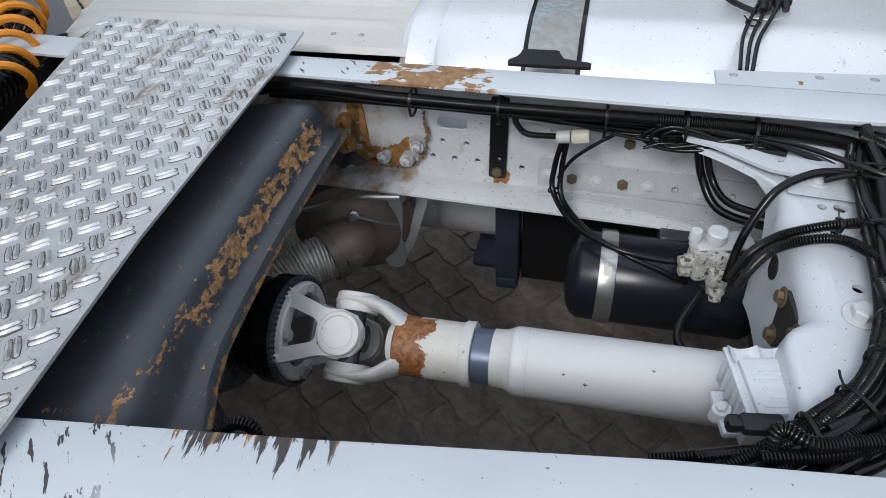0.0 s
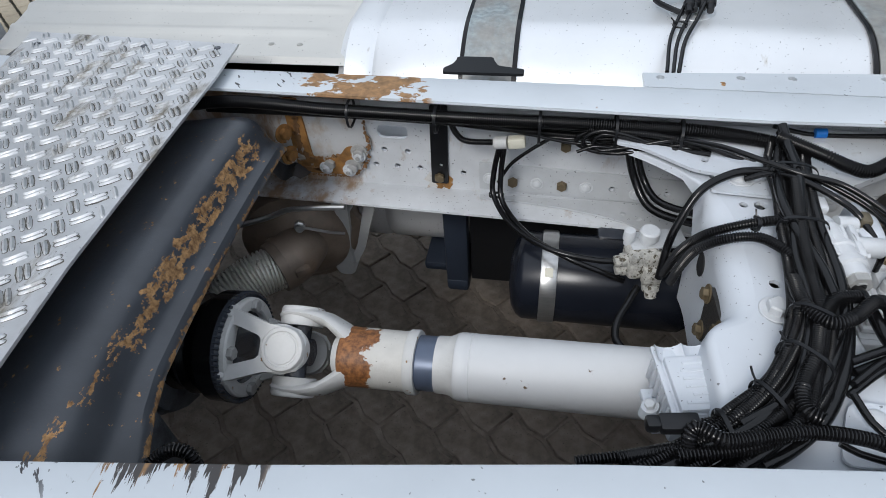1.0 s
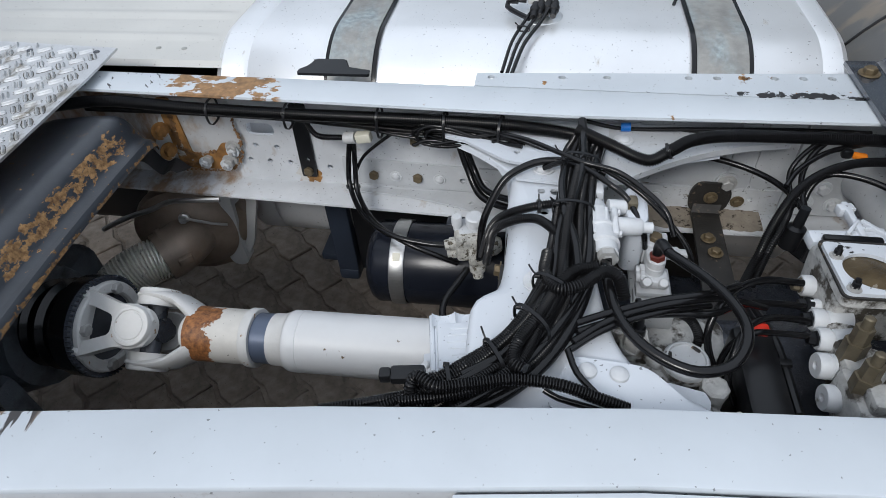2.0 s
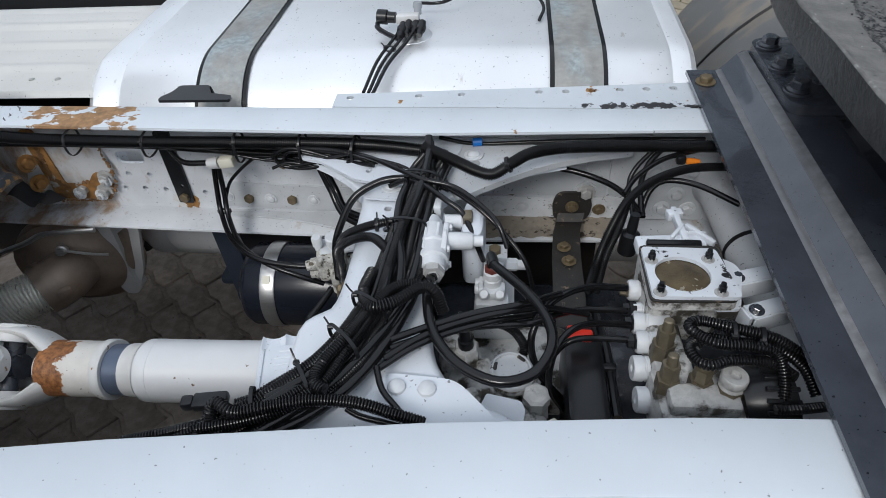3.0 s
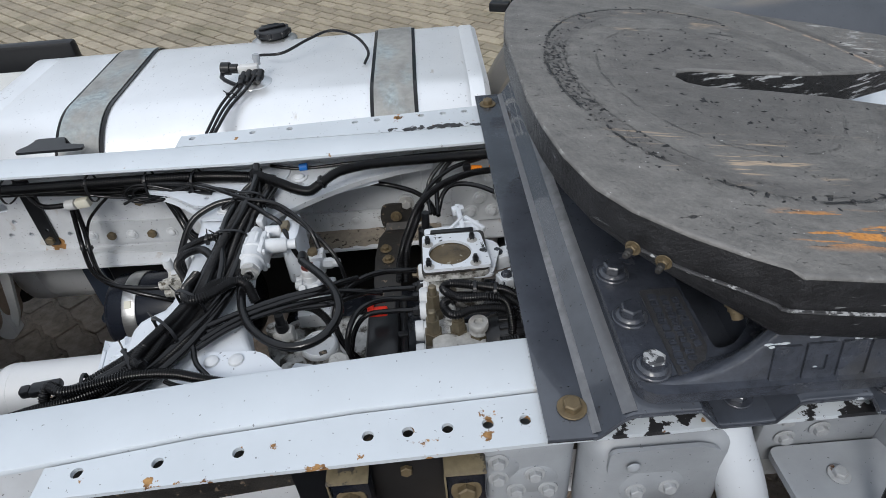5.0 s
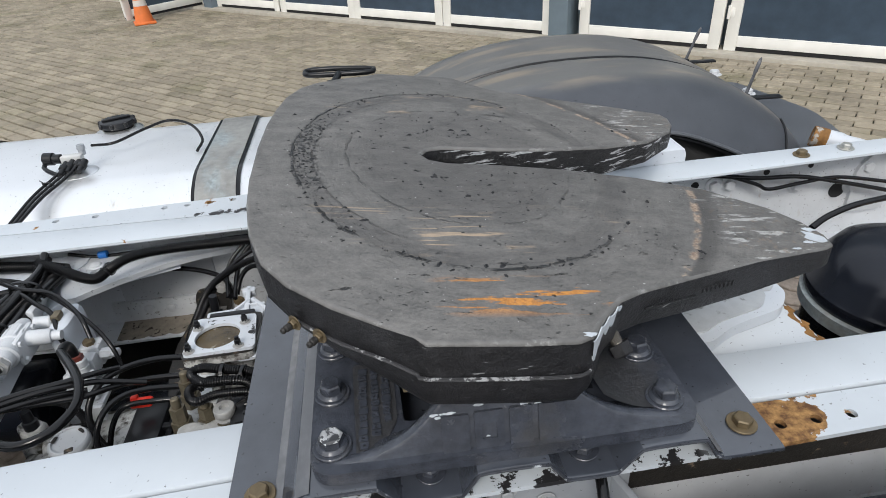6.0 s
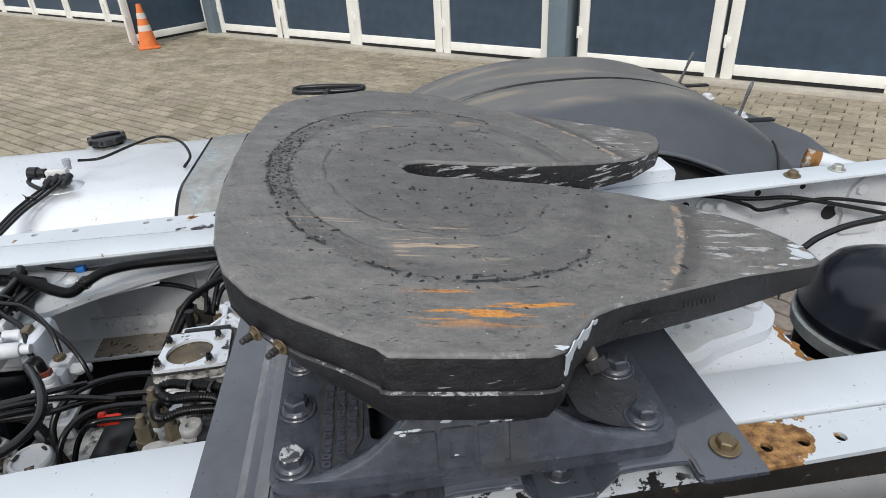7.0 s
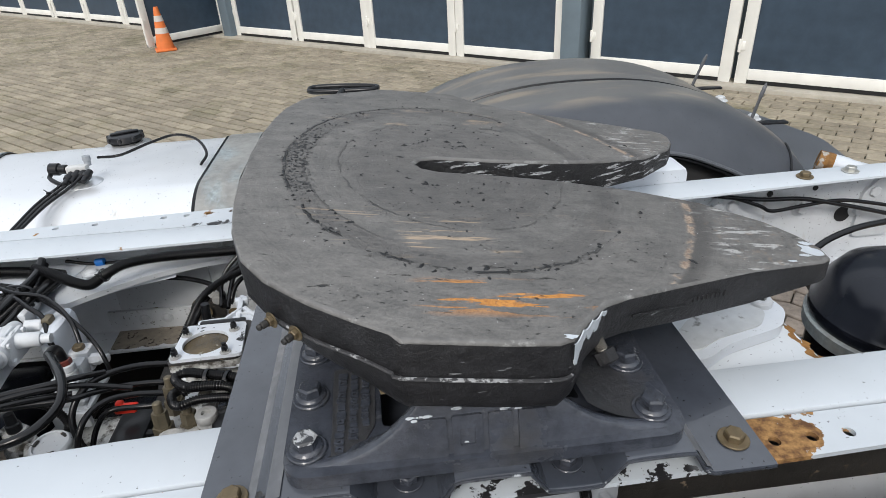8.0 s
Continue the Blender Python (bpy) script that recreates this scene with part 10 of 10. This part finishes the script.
def wheel_set(s):
    """A mudguard in one sweep over a tyre. s: +1 on the far side, -1 on the near side."""
    ob = thing("mudguard", "dark grey plastic mudguard scuffed brown on its crown" if s > 0 else "dark grey dusty plastic mudguard over the near wheel", "mudguard", "mudguards")
    y0, y1 = (0.515, 1.25) if s > 0 else (-0.575, -1.24)
    bm = bmesh.new()
    rows = []
    for k in range(49):
        a = math.pi * (1 - k / 48)
        u = math.copysign(abs(math.cos(a)) ** (2 / 2.3), math.cos(a))
        v = abs(math.sin(a)) ** (2 / 2.3)
        row = []
        for q in range(28):
            f = (q / 27) ** 1.4
            y = y0 + (y1 - y0) * f
            deep = 0.15 + 0.06 * min(1, max(0, (k - 26) / 6))
            edge = deep * max(0, 1 - f / 0.27) ** 2.1 + 0.012 * max(0, 1 - f / 0.52) + 0.16 * max(0, (f - 0.85) / 0.15) ** 3
            groove = 0.012 if q == SEAM else 0.0
            rr = 1 - edge - groove
            row.append((1.88 + 0.80 * u * (1 - (1 - rr) * 0.6), y, 0.45 + (0.695 if s > 0 else 0.655) * v * rr))
        rows.append(row)
    strip(bm, rows)
    part("shell", bm, "mudguard_scuffed_lit", ob)
    bm = bmesh.new()
    rows2 = [[(p[0] * 0.985 + 1.88 * 0.015, p[1], p[2] - 0.012) for p in r] for r in rows]
    strip(bm, rows2)
    part("lining", bm, "plastic", ob)
    bm = bmesh.new()
    sweep(bm, [rows[k][0] for k in range(0, 49, 3)], 0.006, 8, 0.03)
    part("edge_bead", bm, "mudguard", ob)
    bm = bmesh.new()
    sweep(bm, [Vector(rows[36][q]) + Vector((0.002, -0.001, 0.001)) for q in range(0, 10)], 0.0035, 6, 0.02)
    part("end_seam", bm, "plastic", ob)
    bm = bmesh.new()
    sweep(bm, [Vector(rows[k][SEAM]) + Vector((0, 0, 0.002)) for k in range(4, 45, 2)], 0.0045, 6, 0.03)
    part("seam", bm, "plastic", ob)
    # added black screen that shuts out the bright yard behind the tyre
    bm = bmesh.new()
    edge_row = [rows[k][-1] for k in range(49)]
    strip(bm, [edge_row, [(p[0], p[1], min(p[2], 0.35)) for p in edge_row]])
    part("outer_skirt", bm, "plastic", ob)
    ty = thing("tyre", "black truck tyre under its mudguard", "tyre", "tyres")
    bm = bmesh.new()
    ya, yb = y0 + s * 0.03, y1 - s * 0.04
    lathe(bm, (1.92, ya, 0.53), (1.92, yb, 0.53), [(0, 0.28), (0, 0.46), (0.04, 0.51), (0.10, 0.53), (0.42, 0.53), (0.45, 0.47), (0.55, 0.47), (0.58, 0.53), (0.9, 0.53), (0.96, 0.49), (1, 0.44), (1, 0.28)], 64)
    tread = part("tread", bm, "tyre", ty)
    bm = bmesh.new()
    lathe(bm, (1.92, ya + s * 0.02, 0.51), (1.92, yb - s * 0.02, 0.51), [(0, 0), (0, 0.28), (1, 0.28), (1, 0)], 32)
    part("rim", bm, "dark_cast", ty)
    return ob


wheel_set(1)
wheel_set(-1)
M["rod"] = material("worn_grey_rod", (0.10, 0.105, 0.115), 0.45, var=0.3, scale=40, bump=0.1, patch=(0.30, 0.31, 0.33), patch_scale=30, patch_at=0.56, patch_soft=0.1)
tail_panel = thing("tail_panel", "dark grey flat mudguard end with bolts and a white tube", "mudguard")
bm = bmesh.new()
plate(bm, rounded([(2.35, 0.50), (2.72, 0.62), (2.80, 0.95), (2.72, 1.35), (2.35, 1.35)], 0.06, 5), [], 0.02, Matrix.Translation((0, 0, 0.93)) @ Matrix.Rotation(radians(1.5), 4, "Y"), 0.006)
part("panel", bm, "mudguard", tail_panel)
bm = bmesh.new()
lathe(bm, (2.53, 0.60, 0.925), (2.72, 0.47, 0.885), [(0, 0), (0, 0.029), (0.3, 0.029), (0.35, 0.026), (1, 0.024), (1, 0)], 20)
part("tube", bm, "white", tail_panel, "white tube with a rusty end")
bm = bmesh.new()
lathe(bm, (2.528, 0.6014, 0.9254), (2.560, 0.5795, 0.9187), [(0, 0), (0, 0.0295), (0.8, 0.0300), (1, 0.0292)], 20)
part("rusty_end", bm, "foot_rust", tail_panel, "rusting tube end")
for x, y in ((2.55, 0.98), (2.50, 1.25), (2.56, 1.22)):
    bolt(tail_panel, (x, y, 0.932), (0, 0, 1), 0.035, "bolt_white")
for x, y in ((2.511, 0.932), (2.53, 1.399)):
    mk = thing("marker_rod", "thin grey-black marker rod standing on the mudguard", "marker rod", "marker rods")
    bm = bmesh.new()
    a_, b_ = Vector((x, y, 0.935)), Vector((x + 0.028 * (1.7 if y > 1.2 else 1.1), y, 1.070))
    rows = []
    for f, w in ((0, 0.0075), (0.10, 0.0070), (0.62, 0.0060), (0.66, 0.0080), (0.88, 0.0078), (0.95, 0.0055), (1.0, 0.0012)):
        c = a_.lerp(b_, f)
        rows.append([c + Vector((-w, 0, 0)), c + Vector((0, -w * 0.45, 0)), c + Vector((w, 0, 0)), c + Vector((0, w * 0.45, 0))])
    strip(bm, rows, close=True, cap=True)
    part("rod", bm, "rod", mk)
    bm = bmesh.new()
    box(bm, (x + 0.045, y - 0.01, 0.938), (0.15, 0.030, 0.008), Matrix.Rotation(radians(-6), 3, "Z"), 0.003)
    box(bm, (x, y, 0.943), (0.030, 0.022, 0.016), None, 0.004)
    part("foot", bm, "plastic", mk)

# ---- plain unseen block in the cab's place, added to hold back light from the front ----
bm = bmesh.new()
box(bm, (-2.1, 0.0, 1.75), (0.5, 2.45, 2.9), None, 0.04)
solo("wall_cab", bm, "white", "plain white unseen block in the place of the truck's cab", "wall", kind="structure")

# ---- garage building ----
WD = Vector((math.cos(radians(-41.8)), math.sin(radians(-41.8)), 0))
WN = Vector((-WD.y, WD.x, 0))
W0 = Vector((1.10, 7.94, 0))
wall_turn = Matrix.Rotation(radians(-41.8), 3, "Z")


def on_wall(a, out=0.0, z=0.0):
    """a metres along the wall from W0, out metres towards the yard."""
    return W0 + WD * a - WN * out + Vector((0, 0, z))


bm = bmesh.new()
box(bm, on_wall(0, -0.30, 3.2), (46, 0.3, 6.4), wall_turn)
solo("wall_north", bm, "pilaster", "blue-grey rendered garage wall behind the doors", "wall", kind="structure")
bm = bmesh.new()
box(bm, on_wall(0, 0.02, 0.005), (46, 0.34, 0.07), wall_turn, 0.008)
solo("trim", bm, "sill", "weathered concrete sill along the garage doors", "sill", kind="structure")


def door_leaf(name, w, h=3.4):
    """One framed door leaf: frame members, panel, hinges. Its left foot is the origin, it runs along +x."""
    ob = thing(name, "cream framed garage door leaf with dark blue panels", "garage door", "garage doors")
    f = 0.11
    for nm, c, s in (("stile", (f / 2, 0, h / 2), (f, 0.05, h)), ("stile", (w - f / 2, 0, h / 2), (f, 0.05, h)), ("rail", (w / 2, 0, 0.09), (w - 2 * f, 0.048, 0.10)), ("rail", (w / 2, 0, h - 0.06), (w - 2 * f, 0.048, 0.12)),
                     ("rail", (w / 2, 0, h * 0.5), (w - 2 * f, 0.048, 0.10))):
        bm = bmesh.new()
        box(bm, c, s, None, 0.006)
        part(nm, bm, "door_frame", ob)
    for z0, z1 in ((0.14, h * 0.5 - 0.05), (h * 0.5 + 0.05, h - 0.12)):
        bm = bmesh.new()
        box(bm, (w / 2, 0.008, (z0 + z1) / 2), (w - 2 * f, 0.02, z1 - z0))
        part("panel", bm, "door_panel", ob)
    bm = bmesh.new()
    box(bm, (w / 2, 0.0, 0.022), (w, 0.03, 0.035))
    part("sweep_strip", bm, "gap", ob)
    for z in (0.35, 1.7):
        bm = bmesh.new()
        cyl(bm, (0.0, -0.035, z - 0.06), (0.0, -0.035, z + 0.06), 0.014, 10, 0.003)
        box(bm, (0.022, -0.028, z), (0.05, 0.008, 0.08), None, 0.002)
        part("hinge", bm, "door_frame", ob)
    return ob


def set_leaf(ob, p, turn):
    ob.location = p
    ob.rotation_euler = (0, 0, radians(turn))


leaf = door_leaf("garage_door", 1.45)
placed = [(-2.80, 0), (-1.32, 0), (0.12, 0), (1.58, 0), (3.36, 0), (4.85, 0), (6.35, 0), (7.82, 0), (9.30, 0)]
set_leaf(leaf, on_wall(placed[0][0], 0.03, 0.04), -41.8)
for a, _ in placed[1:]:
    copy_thing(leaf, Matrix.Translation(on_wall(a, 0.03, 0.04)) @ Matrix.Rotation(radians(-41.8), 4, "Z"))
# the open leaf and the closed leaves beyond it
copy_thing(leaf, Matrix.Translation(Vector((-2.24, 9.12, 0.04))) @ Matrix.Rotation(radians(47), 4, "Z"))
for a in (-6.20, -7.66, -9.12, -10.6, -12.05):
    copy_thing(leaf, Matrix.Translation(on_wall(a, 0.03, 0.04)) @ Matrix.Rotation(radians(-41.8), 4, "Z"))
for a, w in ((-2.88, 0.20), (3.16, 0.22), (-4.65, 0.22)):
    bm = bmesh.new()
    box(bm, on_wall(a, 0.02, 3.2), (w, 0.30, 6.38), wall_turn, 0.01)
    solo("pilaster", bm, "pilaster", "blue-grey steel post between the garage doors", "post", "garage posts")

cone = thing("traffic_cone", "faded orange traffic cone with pale bands by the garage door", "traffic cone")
bm = bmesh.new()
box(bm, (-1.95, 9.02, 0.015), (0.30, 0.30, 0.03), Matrix.Rotation(radians(20), 3, "Z"), 0.01)
part("base", bm, "cone", cone)
bm = bmesh.new()
lathe(bm, (-1.95, 9.02, 0.03), (-1.95, 9.02, 0.62), [(0, 0.13), (0.3, 0.102), (0.3, 0.101), (0.65, 0.066), (1, 0.032), (1, 0.02)], 28)
part("body", bm, "cone", cone)
for z0, z1 in ((0.25, 0.33), (0.42, 0.50)):
    bm = bmesh.new()
    r = lambda z: 0.13 - 0.098 * (z - 0.03) / 0.59 + 0.0035
    lathe(bm, (-1.95, 9.02, z0), (-1.95, 9.02, z1), [(0, r(z0)), (1, r(z1))], 28)
    part("band", bm, "cone_band", cone)

# ---- concrete pavers ----
PW, PL, PG = 0.109, 0.221, 0.0035
pav = thing("paving", "grey-brown interlocking concrete block paving of the yard", "paving", kind="structure")


def paver_outline():
    """Interlocking block: both long sides run in the same zigzag."""
    a, b, k = PL / 2, PW / 2, 0.007
    zig = [(-a, k), (-a / 2, -k), (0.0, k), (a / 2, -k), (a, k)]
    return [(x, -b + y) for x, y in zig] + [(x, b + y) for x, y in reversed(zig)]


po = paver_outline()
pturn = radians(-41.8)


def paver_points(cx, cy, r, fit=1.0):
    c, s = math.cos(r), math.sin(r)
    n_ = len(po)
    out = []
    for k, (inset, z) in enumerate(((0.0, -0.024), (0.0, -0.004), (0.004, 0.0))):
        for x, y in po:
            if fit < 0.95:
                y -= (0.0042 if (abs(x) < 0.01 or abs(x) > 0.09) else -0.0042)
            x2, y2 = x * (fit + 2) / 3 * (1 - inset / (PL / 2)), y * (fit * 2.1 - 1.1) * (1 - inset / (PW / 2))
            out.append((cx + x2 * c - y2 * s, cy + x2 * s + y2 * c, z))
    f = [tuple(range(2 * n_, 3 * n_))]
    for lv in (0, 1):
        for k in range(n_):
            k2 = (k + 1) % n_
            f.append((lv * n_ + k, lv * n_ + k2, (lv + 1) * n_ + k2, (lv + 1) * n_ + k))
    return out, f


pavers = []
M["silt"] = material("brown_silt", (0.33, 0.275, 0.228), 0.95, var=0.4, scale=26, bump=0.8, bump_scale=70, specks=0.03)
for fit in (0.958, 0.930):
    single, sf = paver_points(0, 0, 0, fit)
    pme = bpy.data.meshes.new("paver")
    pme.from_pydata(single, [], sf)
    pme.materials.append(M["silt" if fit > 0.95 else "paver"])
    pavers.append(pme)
rnd = random.Random(11)
rest_v, rest_f, coated, count = [], [], [], 0
ca, sa = math.cos(pturn), math.sin(pturn)
for i in range(-62, 62):
    for j in range(-60, 110):
        u = i * (PL + PG) + (0.5 * (PL + PG) if j % 2 else 0)
        v = j * (PW + PG)
        x, y = 0.6 + u * ca - v * sa, 4.0 + u * sa + v * ca
        if not (-9.5 < x < 7.5 and -3.6 < y) or (Vector((x, y, 0)) - W0).dot(WN) > -0.22:
            continue
        tilt = rnd.uniform(-0.012, 0.012)
        dz = rnd.uniform(-0.0025, 0.002)
        near_zone = (-0.75 < x < 0.75 and -0.35 < y < 1.05)
        far_zone = (-0.3 < x < 1.15 and 3.8 < y < 6.1)
        if (near_zone or far_zone) and count < 298:
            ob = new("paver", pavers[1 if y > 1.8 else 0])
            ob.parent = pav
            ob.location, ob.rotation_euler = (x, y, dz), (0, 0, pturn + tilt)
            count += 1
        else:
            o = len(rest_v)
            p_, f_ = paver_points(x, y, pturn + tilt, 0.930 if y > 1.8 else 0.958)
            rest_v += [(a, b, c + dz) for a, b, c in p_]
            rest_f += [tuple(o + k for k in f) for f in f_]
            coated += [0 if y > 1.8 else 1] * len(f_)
me = bpy.data.meshes.new("paving_rest")
me.from_pydata(rest_v, [], rest_f)
me.materials.append(M["paver"])
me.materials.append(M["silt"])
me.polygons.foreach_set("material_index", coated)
tagged(part("paver_field", me, None, pav), kind="stuff")

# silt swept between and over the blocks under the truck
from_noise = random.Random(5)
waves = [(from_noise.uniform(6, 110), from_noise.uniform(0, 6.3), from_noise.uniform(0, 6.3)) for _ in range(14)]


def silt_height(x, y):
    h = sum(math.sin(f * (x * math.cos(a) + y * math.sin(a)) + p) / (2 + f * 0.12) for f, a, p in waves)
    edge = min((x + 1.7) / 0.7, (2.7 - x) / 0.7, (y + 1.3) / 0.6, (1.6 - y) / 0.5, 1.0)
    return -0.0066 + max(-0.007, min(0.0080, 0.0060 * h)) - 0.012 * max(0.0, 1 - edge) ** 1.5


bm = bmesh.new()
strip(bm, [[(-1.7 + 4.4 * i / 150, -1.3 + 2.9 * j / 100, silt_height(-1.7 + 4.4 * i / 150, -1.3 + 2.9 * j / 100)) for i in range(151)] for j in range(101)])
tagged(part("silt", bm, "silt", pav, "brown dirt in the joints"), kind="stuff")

# ---- put each thing's origin at its base ----
bpy.context.view_layer.update()
for ob in [o for o in scene.objects if o.type == "EMPTY" and not o.parent and o.location.length < 1e-6]:
    pts = [o.matrix_world @ Vector(c) for o in ob.children_recursive if o.type == "MESH" for c in o.bound_box]
    if not pts:
        continue
    lo, hi = (Vector([f(p[k] for p in pts) for k in range(3)]) for f in (min, max))
    base = Vector(((lo.x + hi.x) / 2, (lo.y + hi.y) / 2, lo.z))
    ob.location = ob.location + base
    for c in ob.children:
        c.location = c.location - base
